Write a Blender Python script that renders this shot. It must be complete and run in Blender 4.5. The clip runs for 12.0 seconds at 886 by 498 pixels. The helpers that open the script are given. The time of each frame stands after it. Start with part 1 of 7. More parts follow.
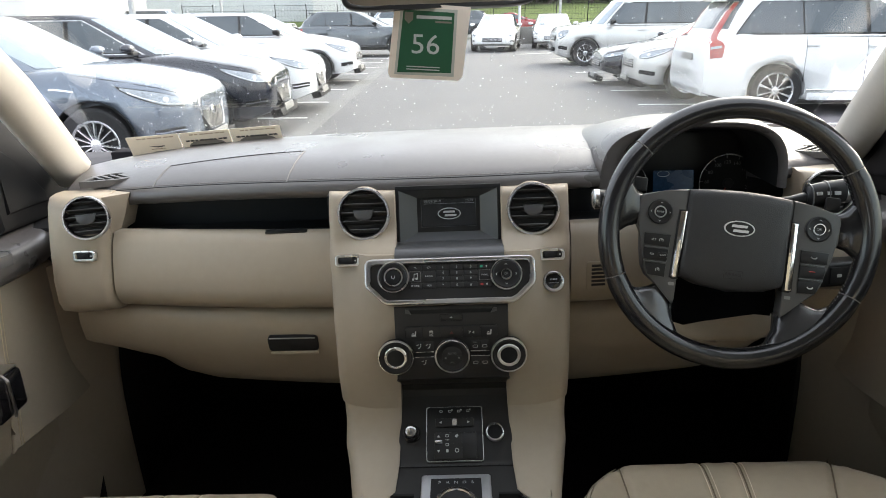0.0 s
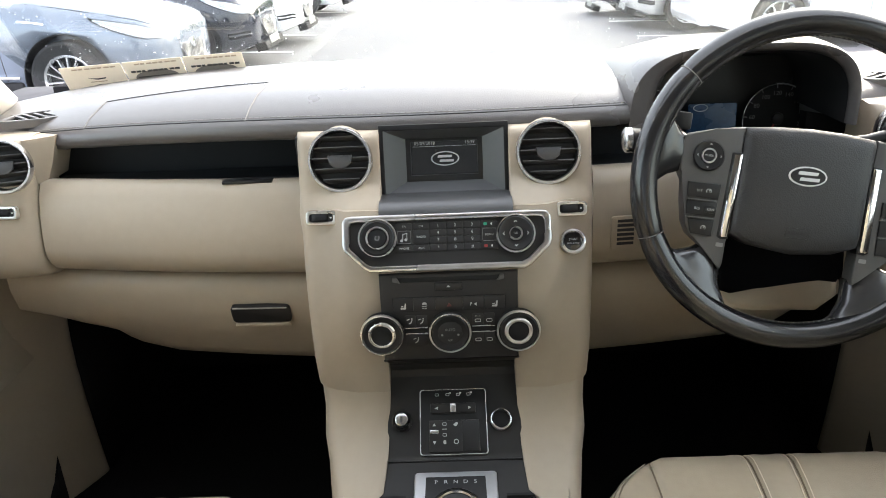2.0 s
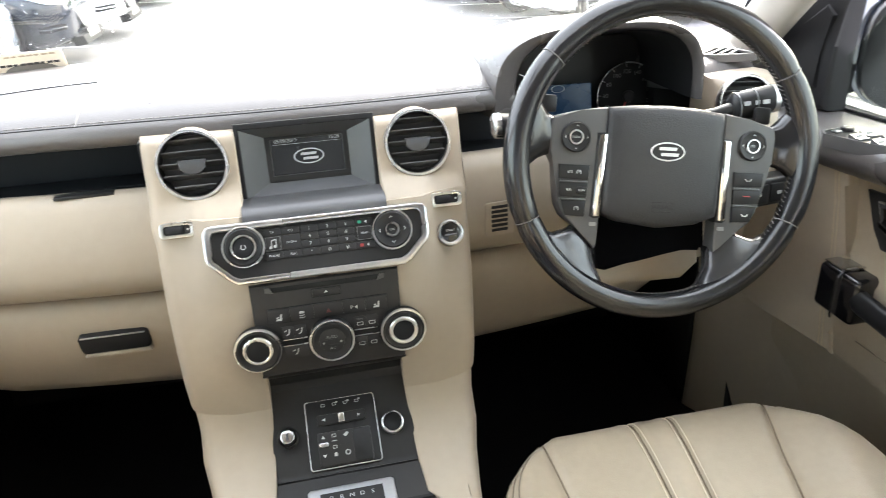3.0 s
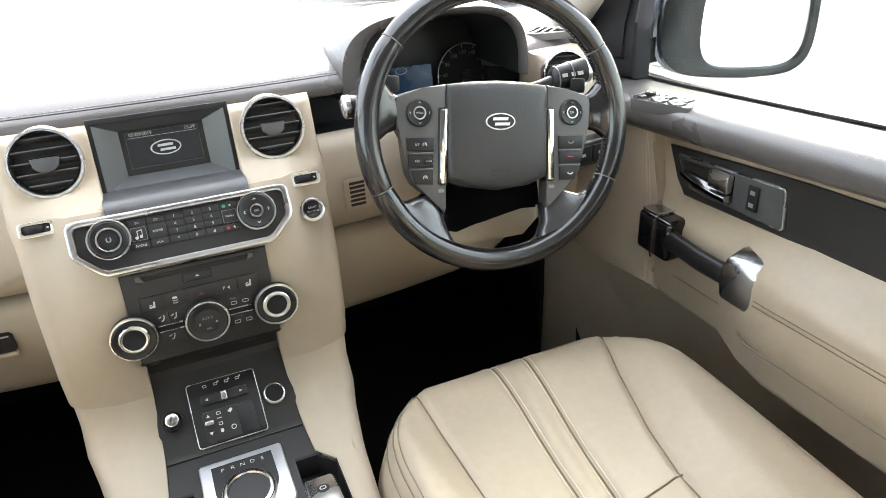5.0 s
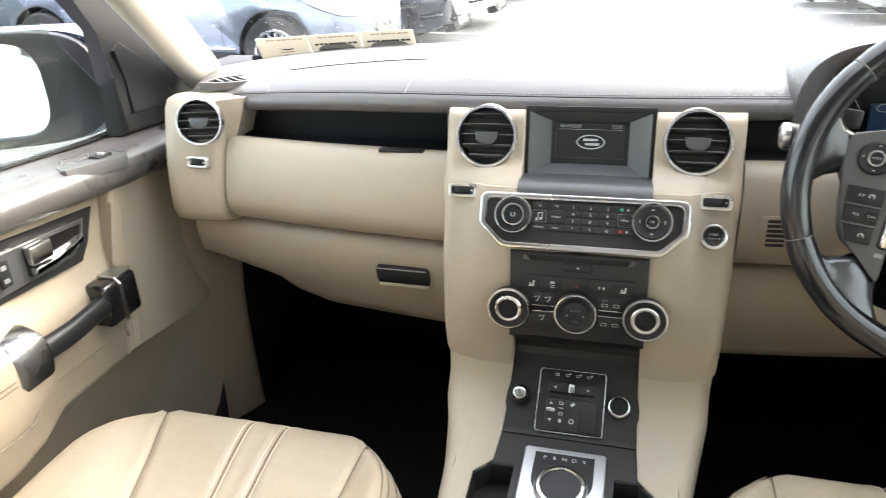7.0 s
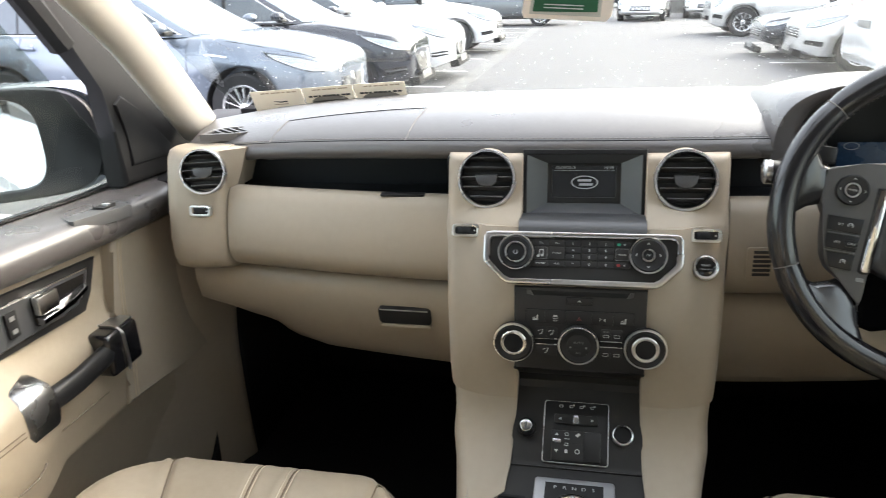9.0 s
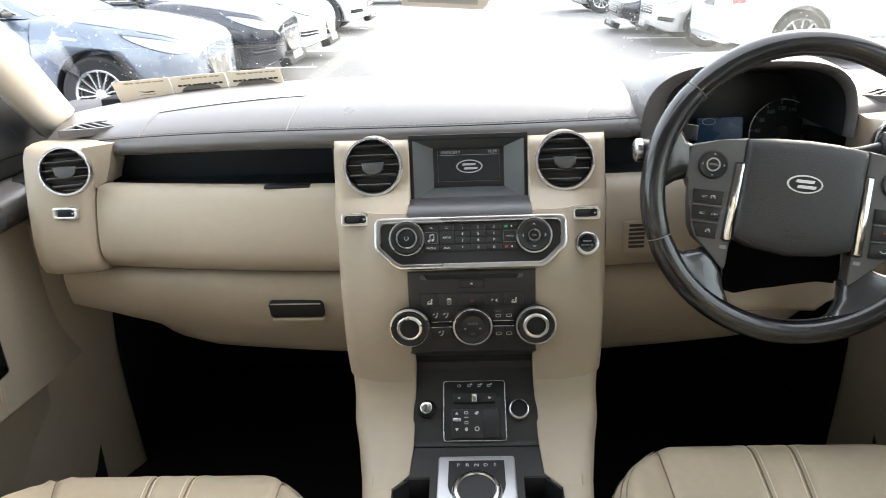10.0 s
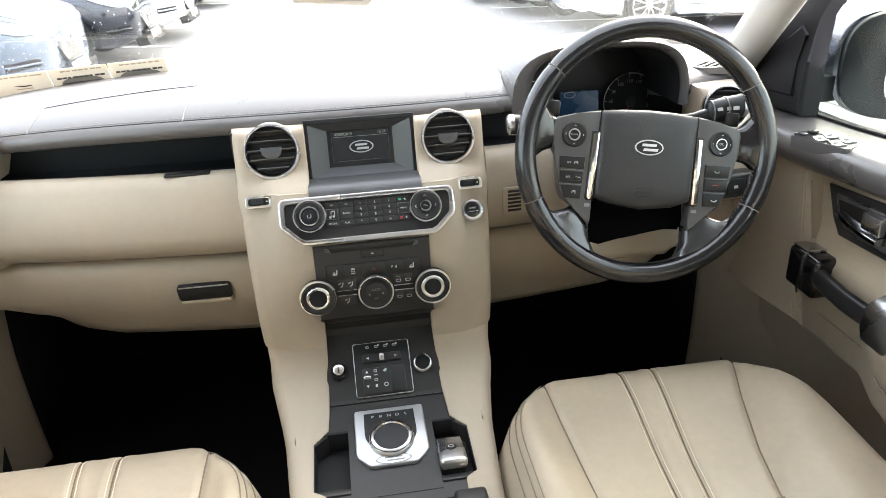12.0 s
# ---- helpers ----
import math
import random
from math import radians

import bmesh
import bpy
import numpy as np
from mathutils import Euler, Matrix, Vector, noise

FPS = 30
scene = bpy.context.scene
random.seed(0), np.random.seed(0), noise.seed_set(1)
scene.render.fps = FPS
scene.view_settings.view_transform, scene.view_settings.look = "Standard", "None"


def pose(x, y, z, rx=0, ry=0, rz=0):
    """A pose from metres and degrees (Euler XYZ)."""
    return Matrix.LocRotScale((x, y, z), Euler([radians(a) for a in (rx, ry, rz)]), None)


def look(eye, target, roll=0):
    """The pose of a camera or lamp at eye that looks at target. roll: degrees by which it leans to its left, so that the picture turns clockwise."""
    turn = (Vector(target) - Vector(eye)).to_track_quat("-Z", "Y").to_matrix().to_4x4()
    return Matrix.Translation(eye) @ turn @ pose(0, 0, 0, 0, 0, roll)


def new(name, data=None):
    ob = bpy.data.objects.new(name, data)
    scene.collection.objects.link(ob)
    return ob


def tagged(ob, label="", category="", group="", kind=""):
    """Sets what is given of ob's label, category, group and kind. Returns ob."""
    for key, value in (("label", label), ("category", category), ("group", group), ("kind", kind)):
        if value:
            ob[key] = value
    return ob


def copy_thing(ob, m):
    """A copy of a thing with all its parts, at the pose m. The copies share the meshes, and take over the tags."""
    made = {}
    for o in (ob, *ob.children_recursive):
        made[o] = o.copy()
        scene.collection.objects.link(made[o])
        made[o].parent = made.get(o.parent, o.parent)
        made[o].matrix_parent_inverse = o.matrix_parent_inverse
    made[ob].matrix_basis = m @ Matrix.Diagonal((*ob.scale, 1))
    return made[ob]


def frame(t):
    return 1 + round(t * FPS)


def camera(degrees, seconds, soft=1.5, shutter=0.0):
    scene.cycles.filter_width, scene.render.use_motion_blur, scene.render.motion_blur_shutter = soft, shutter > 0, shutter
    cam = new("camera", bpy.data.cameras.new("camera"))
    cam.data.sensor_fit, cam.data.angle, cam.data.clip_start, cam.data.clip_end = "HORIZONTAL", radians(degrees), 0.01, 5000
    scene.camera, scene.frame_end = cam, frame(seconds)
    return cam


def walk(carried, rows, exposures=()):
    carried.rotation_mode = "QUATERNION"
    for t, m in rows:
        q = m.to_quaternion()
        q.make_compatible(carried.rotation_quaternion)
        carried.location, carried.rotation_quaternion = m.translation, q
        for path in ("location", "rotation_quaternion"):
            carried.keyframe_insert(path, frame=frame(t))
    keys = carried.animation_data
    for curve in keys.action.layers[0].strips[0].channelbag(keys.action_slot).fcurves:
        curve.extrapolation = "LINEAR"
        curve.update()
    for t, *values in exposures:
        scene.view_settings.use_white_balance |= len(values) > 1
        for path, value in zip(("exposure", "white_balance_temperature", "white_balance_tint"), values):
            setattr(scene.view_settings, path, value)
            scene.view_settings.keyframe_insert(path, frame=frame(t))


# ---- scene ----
cam = camera(64.7, 12.0, soft=0.5, shutter=0.15)
# seconds, eye, target, roll
PATH = [
    (0, (0.021, -1.013, 1.563), (-0.037, 0.879, 0.919), -2.4),
    (0.5, (0.022, -0.963, 1.556), (-0.032, 0.944, 0.956), -2.4),
    (1, (0.027, -0.906, 1.542), (-0.026, 0.986, 0.897), -2.4),
    (1.5, (0.018, -0.857, 1.533), (-0.035, 1.019, 0.842), -2.5),
    (2, (0.014, -0.828, 1.521), (-0.031, 0.999, 0.71), -2.7),
    (2.5, (0.012, -0.806, 1.519), (-0.017, 1.01, 0.68), -2.8),
    (3, (-0.004, -0.788, 1.518), (0.348, 0.982, 0.657), -2.5),
    (3.5, (-0.009, -0.772, 1.521), (0.7, 0.871, 0.628), -2.2),
    (3.6, (-0.013, -0.776, 1.531), (0.727, 0.841, 0.616), -2.4),
    (3.7, (-0.009, -0.777, 1.526), (0.724, 0.844, 0.612), -2.2),
    (5.3, (-0.021, -0.87, 1.531), (0.662, 0.777, 0.624), -2.9),
    (5.5, (-0.018, -0.858, 1.527), (0.553, 0.833, 0.625), -2.5),
    (6, (0.004, -0.863, 1.536), (0.227, 0.912, 0.643), -2.4),
    (6.5, (0.039, -0.852, 1.54), (-0.127, 0.934, 0.654), -3.1),
    (7, (0.057, -0.854, 1.519), (-0.454, 0.894, 0.691), -2.7),
    (7.2, (0.066, -0.851, 1.52), (-0.596, 0.853, 0.709), -2.9),
    (8.8, (0.024, -0.906, 1.515), (-0.552, 0.883, 0.831), -2.7),
    (9, (0.017, -0.903, 1.522), (-0.407, 0.922, 0.821), -3.0),
    (9.5, (0.001, -0.9, 1.53), (-0.181, 0.947, 0.784), -3.1),
    (10, (0.007, -0.902, 1.533), (-0.087, 0.941, 0.763), -2.7),
    (10.5, (-0.013, -0.898, 1.543), (0.201, 0.917, 0.73), -2.9),
    (11, (-0.015, -0.915, 1.548), (0.211, 0.887, 0.71), -2.8),
    (11.5, (-0.018, -0.953, 1.563), (0.212, 0.842, 0.713), -2.8),
    (12, (-0.016, -0.99, 1.568), (0.217, 0.803, 0.715), -2.7),
]
EXPOSURES = [(0.0, 2.3), (1.0, 2.3), (1.6, 2.67), (2.5, 3.42), (3.0, 3.75), (3.7, 3.87), (5.3, 3.82), (6.5, 3.67), (7.2, 3.45), (8.8, 2.8), (9.5, 2.85), (10.0, 3.12), (10.6, 3.5), (12.0, 3.52)]
walk(cam, [(t, look(eye, target, roll)) for t, eye, target, roll in PATH], EXPOSURES)

# ---- world, sun ----
SUN_ELEV, SUN_TURN = 30.0, 46.0
world = bpy.data.worlds.new("sky")
scene.world = world
world.use_nodes = True
wn = world.node_tree.nodes
sky = wn.new("ShaderNodeTexSky")
sky.sky_type, sky.sun_disc = "NISHITA", False
sky.sun_elevation, sky.sun_rotation = radians(SUN_ELEV), radians(SUN_TURN)
sky.air_density, sky.dust_density, sky.ozone_density = 1.0, 4.0, 1.0
haze = wn.new("ShaderNodeMixRGB")
haze.inputs[0].default_value = 0.44
haze.inputs[2].default_value = (7.6, 7.2, 7.4, 1)
world.node_tree.links.new(sky.outputs[0], haze.inputs[1])
world.node_tree.links.new(haze.outputs[0], wn["Background"].inputs[0])
wn["Background"].inputs[1].default_value = 0.15
sun = new("sun", bpy.data.lights.new("sun", "SUN"))
sun.data.energy, sun.data.angle, sun.data.color = 0.8, radians(50), (1.0, 0.955, 0.91)
sa, se = radians(SUN_TURN), radians(SUN_ELEV)
sun.matrix_world = look((math.sin(sa) * math.cos(se) * 30, math.cos(sa) * math.cos(se) * 30, math.sin(se) * 30), (0, 0, 0))

# ---- materials ----


def mat(name, col, rough=0.5, metal=0.0, var=0.12, vscale=9.0, bump=0.0, bscale=500.0, cell=False, coat=0.0, rvar=0.08, spec=0.5, emit=0.0):
    """A procedural surface: colour that drifts at a large and a small scale, uneven gloss and a fine relief."""
    m = bpy.data.materials.new(name)
    m.use_nodes = True
    n, k = m.node_tree.nodes, m.node_tree.links
    b = n["Principled BSDF"]
    b.inputs["Metallic"].default_value = metal
    b.inputs["Specular IOR Level"].default_value = spec
    b.inputs["Coat Weight"].default_value = coat
    b.inputs["Coat Roughness"].default_value = 0.08
    co = n.new("ShaderNodeTexCoord")
    big, small = n.new("ShaderNodeTexNoise"), n.new("ShaderNodeTexNoise")
    big.inputs["Scale"].default_value, big.inputs["Detail"].default_value = vscale, 5.0
    small.inputs["Scale"].default_value, small.inputs["Detail"].default_value = vscale * 14, 3.0
    for t in (big, small):
        k.new(co.outputs["Object"], t.inputs["Vector"])
    mixn = n.new("ShaderNodeMath")
    mixn.operation = "MULTIPLY_ADD"
    mixn.inputs[1].default_value = 0.4
    k.new(small.outputs["Fac"], mixn.inputs[0])
    k.new(big.outputs["Fac"], mixn.inputs[2])
    ramp = n.new("ShaderNodeMapRange")
    ramp.inputs["From Min"].default_value, ramp.inputs["From Max"].default_value = 0.4, 1.0
    ramp.inputs["To Min"].default_value, ramp.inputs["To Max"].default_value = 1.0 - var, 1.0 + var
    k.new(mixn.outputs[0], ramp.inputs["Value"])
    hsv = n.new("ShaderNodeHueSaturation")
    hsv.inputs["Color"].default_value = (*col, 1)
    k.new(ramp.outputs[0], hsv.inputs["Value"])
    k.new(hsv.outputs[0], b.inputs["Base Color"])
    rr = n.new("ShaderNodeMapRange")
    rr.inputs["From Min"].default_value, rr.inputs["From Max"].default_value = 0.3, 0.7
    rr.inputs["To Min"].default_value, rr.inputs["To Max"].default_value = max(0.02, rough - rvar), min(1.0, rough + rvar)
    k.new(big.outputs["Fac"], rr.inputs["Value"])
    k.new(rr.outputs[0], b.inputs["Roughness"])
    if bump:
        rel = n.new("ShaderNodeTexVoronoi" if cell else "ShaderNodeTexNoise")
        rel.inputs["Scale"].default_value = bscale
        k.new(co.outputs["Object"], rel.inputs["Vector"])
        bp = n.new("ShaderNodeBump")
        bp.inputs["Strength"].default_value, bp.inputs["Distance"].default_value = bump, 0.4 / bscale
        k.new(rel.outputs["Distance" if cell else "Fac"], bp.inputs["Height"])
        k.new(bp.outputs[0], b.inputs["Normal"])
    if emit:
        b.inputs["Emission Color"].default_value, b.inputs["Emission Strength"].default_value = (*col, 1), emit
    return m


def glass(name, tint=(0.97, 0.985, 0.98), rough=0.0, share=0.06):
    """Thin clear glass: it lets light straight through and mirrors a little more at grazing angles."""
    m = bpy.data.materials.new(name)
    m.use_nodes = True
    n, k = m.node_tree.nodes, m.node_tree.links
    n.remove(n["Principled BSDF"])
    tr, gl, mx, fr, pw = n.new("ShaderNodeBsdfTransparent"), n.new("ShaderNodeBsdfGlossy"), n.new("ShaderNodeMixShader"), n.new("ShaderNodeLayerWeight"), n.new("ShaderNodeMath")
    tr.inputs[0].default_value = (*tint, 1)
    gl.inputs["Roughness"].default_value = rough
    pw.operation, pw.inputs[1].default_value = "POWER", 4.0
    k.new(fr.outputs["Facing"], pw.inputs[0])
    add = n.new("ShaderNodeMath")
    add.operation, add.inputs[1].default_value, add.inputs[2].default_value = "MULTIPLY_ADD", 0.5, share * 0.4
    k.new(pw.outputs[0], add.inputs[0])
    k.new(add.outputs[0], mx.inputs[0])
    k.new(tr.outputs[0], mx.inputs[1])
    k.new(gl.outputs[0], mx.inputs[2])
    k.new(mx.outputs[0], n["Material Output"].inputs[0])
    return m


BEIGE = mat("beige_soft_plastic", (0.350, 0.296, 0.228), 0.5, var=0.07, vscale=6, bump=0.12, bscale=900, cell=True)
LEATHER = mat("cream_leather", (0.355, 0.296, 0.219), 0.42, var=0.10, vscale=7, bump=0.22, bscale=620, cell=True)
LEATHER_DK = mat("grey_brown_dash_leather", (0.085, 0.079, 0.077), 0.33, var=0.14, vscale=7, bump=0.24, bscale=750, cell=True, spec=0.75)
CHARCOAL = mat("charcoal_satin_panel", (0.0225, 0.022, 0.0218), 0.45, var=0.12, bump=0.08, bscale=1500, spec=0.35)
BLACK = mat("black_plastic", (0.015, 0.015, 0.0155), 0.38, var=0.2, bump=0.06, bscale=1200, spec=0.35)
BLACK_MATT = mat("matt_black_plastic", (0.011, 0.0112, 0.012), 0.7, var=0.2, bump=0.1, bscale=900, spec=0.3)
SHELF = mat("blue_black_tray_lining", (0.011, 0.014, 0.018), 0.7, var=0.2, bump=0.1, bscale=900)
# recess shade put into the colour: almost black, no gloss
DEEP = mat("recess_shade_black", (0.004, 0.004, 0.0045), 0.8, var=0.2, spec=0.0)
PIANO = mat("gloss_black", (0.008, 0.008, 0.009), 0.12, var=0.1, coat=0.6)
WHEEL_LEATHER = mat("black_wheel_leather", (0.011, 0.011, 0.0120), 0.20, var=0.08, vscale=4, bump=0.03, bscale=1400, spec=0.7, rvar=0.03)
AIRBAG = mat("grained_airbag_cover", (0.030, 0.030, 0.031), 0.46, var=0.10, bump=0.3, bscale=620, cell=True, spec=0.45)
GLOSS_LEATHER = mat("polished_dark_spoke", (0.055, 0.055, 0.058), 0.24, 0.35, var=0.12, spec=0.8, coat=0.35)
SPOKE = mat("grey_spoke_plastic", (0.075, 0.074, 0.073), 0.42, var=0.08, bump=0.08, bscale=1500)
CHROME = mat("chrome", (0.80, 0.80, 0.80), 0.09, 1.0, var=0.04, rvar=0.04)
POLISHED = mat("polished_dark_silver", (0.50, 0.51, 0.52), 0.27, 1.0, var=0.05, rvar=0.05)
SATIN = mat("satin_silver", (0.62, 0.62, 0.625), 0.28, 1.0, var=0.05, bump=0.04, bscale=2500)
BRUSHED = mat("brushed_aluminium", (0.50, 0.51, 0.53), 0.45, 0.9, var=0.06, vscale=20, bump=0.05, bscale=2500, rvar=0.05)
GREYSILVER = mat("grey_metallic_trim", (0.17, 0.175, 0.18), 0.35, 0.6, var=0.08)
SLATE = mat("slate_grey_trim", (0.082, 0.084, 0.088), 0.38, 0.3, var=0.08)
SILL = mat("dark_grey_metallic_sill", (0.075, 0.076, 0.079), 0.36, 0.3, var=0.08)
CARPET = mat("black_carpet", (0.010, 0.010, 0.0105), 0.95, var=0.3, vscale=30, bump=0.6, bscale=900, spec=0.1)
LINING = mat("cream_headlining", (0.50, 0.47, 0.42), 0.9, var=0.05, bump=0.15, bscale=1300)
# unseen rear cabin, darkened to cut bounced light on the lower dash
REAR_LINING = mat("light_cutting_rear_lining", (0.03, 0.028, 0.026), 0.9, var=0.1, bump=0.15, bscale=900)
PILLAR = mat("cream_pillar_trim", (0.46, 0.435, 0.385), 0.7, var=0.05, bump=0.12, bscale=1100)
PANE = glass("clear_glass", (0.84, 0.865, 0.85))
PANE_SIDE = glass("green_tinted_side_glass", (0.70, 0.74, 0.71))
# rear panes; the tint holds back light from behind
PANE_DARK = glass("privacy_glass", (0.34, 0.35, 0.345))
MIRROR = mat("mirror_glass", (0.92, 0.93, 0.93), 0.02, 1.0, var=0.01, rvar=0.01)
RING = mat("bright_satin_ring", (0.78, 0.78, 0.77), 0.30, 1.0, var=0.05, bump=0.03, bscale=2500)
BADGE = mat("pale_silver_badge", (0.66, 0.67, 0.67), 0.35, 0.2, var=0.04)
LEGEND = mat("pale_lettering", (0.50, 0.51, 0.51), 0.6, var=0.05)
LEGEND_DIM = mat("dim_grey_lettering", (0.22, 0.22, 0.22), 0.6, var=0.05)
GREEN_ICON = mat("green_legend", (0.03, 0.34, 0.20), 0.5, var=0.05)
RED_ICON = mat("red_legend", (0.38, 0.03, 0.03), 0.5, var=0.05)
LCD = mat("dark_display", (0.006, 0.006, 0.007), 0.22, var=0.1)
LCD_GLOW = mat("lit_display_marks", (0.30, 0.31, 0.32), 0.5, var=0.02, emit=0.04)
BLUE_LCD = mat("blue_cluster_display", (0.018, 0.048, 0.10), 0.3, var=0.5, vscale=14, emit=0.02)
THREAD = mat("pale_thread", (0.60, 0.52, 0.40), 0.8, var=0.1)
THREAD_DK = mat("brown_seam_shadow_thread", (0.17, 0.13, 0.09), 0.85, var=0.1)
THREAD_GREY = mat("grey_thread", (0.20, 0.19, 0.18), 0.8, var=0.1)
PIPE = mat("tan_piping", (0.20, 0.170, 0.130), 0.8, var=0.1)
CARD = mat("cream_card", (0.86, 0.77, 0.61), 0.55, var=0.06)
CARD_WHITE = mat("white_tag_card", (0.80, 0.72, 0.64), 0.55, var=0.04)
GREEN_CARD = mat("dark_green_print", (0.012, 0.09, 0.040), 0.5, var=0.06)
INK = mat("dark_ink", (0.05, 0.045, 0.04), 0.6, var=0.1)
INK_TAN = mat("tan_ink", (0.46, 0.37, 0.25), 0.6, var=0.1)
INK_GREY = mat("grey_disc_print", (0.20, 0.18, 0.15), 0.6, var=0.12)
SILVER_CARD = mat("silver_grey_border_print", (0.48, 0.48, 0.44), 0.45, var=0.06)
NAVY = mat("dark_navy_paint", (0.012, 0.018, 0.032), 0.22, var=0.05, coat=1.0)
OWN_WHITE = mat("own_white_paint", (0.80, 0.81, 0.82), 0.25, var=0.03, coat=1.0)


# ---- mesh tools ----


def part(name, bm, material, parent=None, label="", m=None, sharp=38):
    """Links a bmesh as one mesh object under a thing or a part."""
    bmesh.ops.recalc_face_normals(bm, faces=bm.faces)
    me = bpy.data.meshes.new(name)
    bm.to_mesh(me)
    bm.free()
    me.materials.append(material)
    me.polygons.foreach_set("use_smooth", [True] * len(me.polygons))
    me.set_sharp_from_angle(angle=radians(sharp))
    ob = new(name, me)
    ob.parent = parent
    if m is not None:
        ob.matrix_basis = m
    if label:
        ob["label"] = label
    return ob


def thing(name, label, category, group="", kind="", m=None):
    ob = tagged(new(name), label, category, group, kind)
    ob.empty_display_size = 0.02
    if m is not None:
        ob.matrix_basis = m
    return ob


def basis(o, right, up):
    """A frame at o: x to the right, y up along the face, z out of it."""
    r, u = Vector(right).normalized(), Vector(up).normalized()
    n = r.cross(u).normalized()
    u = n.cross(r)
    return Matrix(((r.x, u.x, n.x, o[0]), (r.y, u.y, n.y, o[1]), (r.z, u.z, n.z, o[2]), (0, 0, 0, 1)))


def join(bm, tmp, m=None):
    if m is not None:
        bmesh.ops.transform(tmp, matrix=m, verts=tmp.verts)
    me = bpy.data.meshes.new("tmp")
    tmp.to_mesh(me)
    tmp.free()
    bm.from_mesh(me)
    bpy.data.meshes.remove(me)
    return bm


def box(x0, x1, y0, y1, z0, z1, bev=0.0, seg=2, bm=None, m=None):
    t = bmesh.new()
    bmesh.ops.create_cube(t, size=1.0, matrix=Matrix.Translation(((x0 + x1) / 2, (y0 + y1) / 2, (z0 + z1) / 2)) @ Matrix.Diagonal((abs(x1 - x0), abs(y1 - y0), abs(z1 - z0), 1)))
    if bev:
        bmesh.ops.bevel(t, geom=t.edges[:], offset=bev, segments=seg, profile=0.5, affect="EDGES")
    return join(bm or bmesh.new(), t, m)


def lathe(profile, n=40, bm=None, m=None, close=False, a0=0.0, a1=360.0):
    """Turns (r, z) points round z."""
    t = bmesh.new()
    full = abs(a1 - a0) >= 360
    rows = []
    for i in range(n if full else n + 1):
        a = radians(a0 + (a1 - a0) * i / n)
        rows.append([t.verts.new((r * math.cos(a), r * math.sin(a), z)) for r, z in profile])
    cnt = len(rows)
    for i in range(cnt if full else cnt - 1):
        p, q = rows[i], rows[(i + 1) % cnt]
        for j in range(len(profile) if close else len(profile) - 1):
            j2 = (j + 1) % len(profile)
            try:
                t.faces.new((p[j], q[j], q[j2], p[j2]))
            except ValueError:
                pass
    bmesh.ops.remove_doubles(t, verts=t.verts, dist=1e-6)
    return join(bm or bmesh.new(), t, m)


def disc(r, z0, z1, n=32, bev=0.0, bm=None, m=None):
    b = bev
    return lathe([(0, z0), (r, z0), (r, z1 - b), (r - b * 0.3, z1 - b * 0.3), (r - b, z1), (0, z1)] if b else [(0, z0), (r, z0), (r, z1), (0, z1)], n, bm, m)


def slab(pts, z0, z1, bev=0.0, seg=2, bm=None, m=None):
    """A flat outline in x, y given thickness, its upper edge rounded."""
    t = bmesh.new()
    lo = [t.verts.new((x, y, z0)) for x, y in pts]
    hi = [t.verts.new((x, y, z1)) for x, y in pts]
    n = len(pts)
    t.faces.new(lo[::-1])
    top = t.faces.new(hi)
    for i in range(n):
        t.faces.new((lo[i], lo[(i + 1) % n], hi[(i + 1) % n], hi[i]))
    if bev:
        bmesh.ops.bevel(t, geom=list(top.edges), offset=bev, segments=seg, profile=0.5, affect="EDGES")
    return join(bm or bmesh.new(), t, m)


def frame_slab(outer, inner, z0, z1, bev=0.0, bm=None, m=None):
    """A flat ring between two outlines with as many points."""
    t = bmesh.new()
    n = len(outer)
    loops = [[t.verts.new((x, y, z)) for x, y in o] for o, z in ((outer, z0), (outer, z1), (inner, z1), (inner, z0))]
    for a in range(4):
        p, q = loops[a], loops[(a + 1) % 4]
        for i in range(n):
            t.faces.new((p[i], p[(i + 1) % n], q[(i + 1) % n], q[i]))
    if bev:
        ed = [e for e in t.edges if all(abs(v.co.z - z1) < 1e-7 for v in e.verts) and ((e.verts[0] in loops[1] and e.verts[1] in loops[1]) or (e.verts[0] in loops[2] and e.verts[1] in loops[2]))]
        bmesh.ops.bevel(t, geom=ed, offset=bev, segments=2, profile=0.5, affect="EDGES")
    return join(bm or bmesh.new(), t, m)


def rrect(w, h, r, n=5, cx=0.0, cy=0.0):
    out = []
    for sx, sy, a in ((1, 1, 0), (-1, 1, 90), (-1, -1, 180), (1, -1, 270)):
        for i in range(n + 1):
            t = radians(a + 90 * i / n)
            out.append((cx + sx * (w / 2 - r) + r * math.cos(t), cy + sy * (h / 2 - r) + r * math.sin(t)))
    return out


def oval(a, b, n=32, cx=0.0, cy=0.0):
    return [(cx + a * math.cos(2 * math.pi * i / n), cy + b * math.sin(2 * math.pi * i / n)) for i in range(n)]


def loft(rings, caps=True, closed=True, bm=None, m=None):
    """A skin over rings of equally many points."""
    t = bmesh.new()
    vs = [[t.verts.new(p) for p in r] for r in rings]
    n = len(rings[0])
    for p, q in zip(vs, vs[1:]):
        for i in range(n if closed else n - 1):
            j = (i + 1) % n
            t.faces.new((p[i], p[j], q[j], q[i]))
    if caps and closed:
        t.faces.new(vs[0][::-1])
        t.faces.new(vs[-1])
    return join(bm or bmesh.new(), t, m)


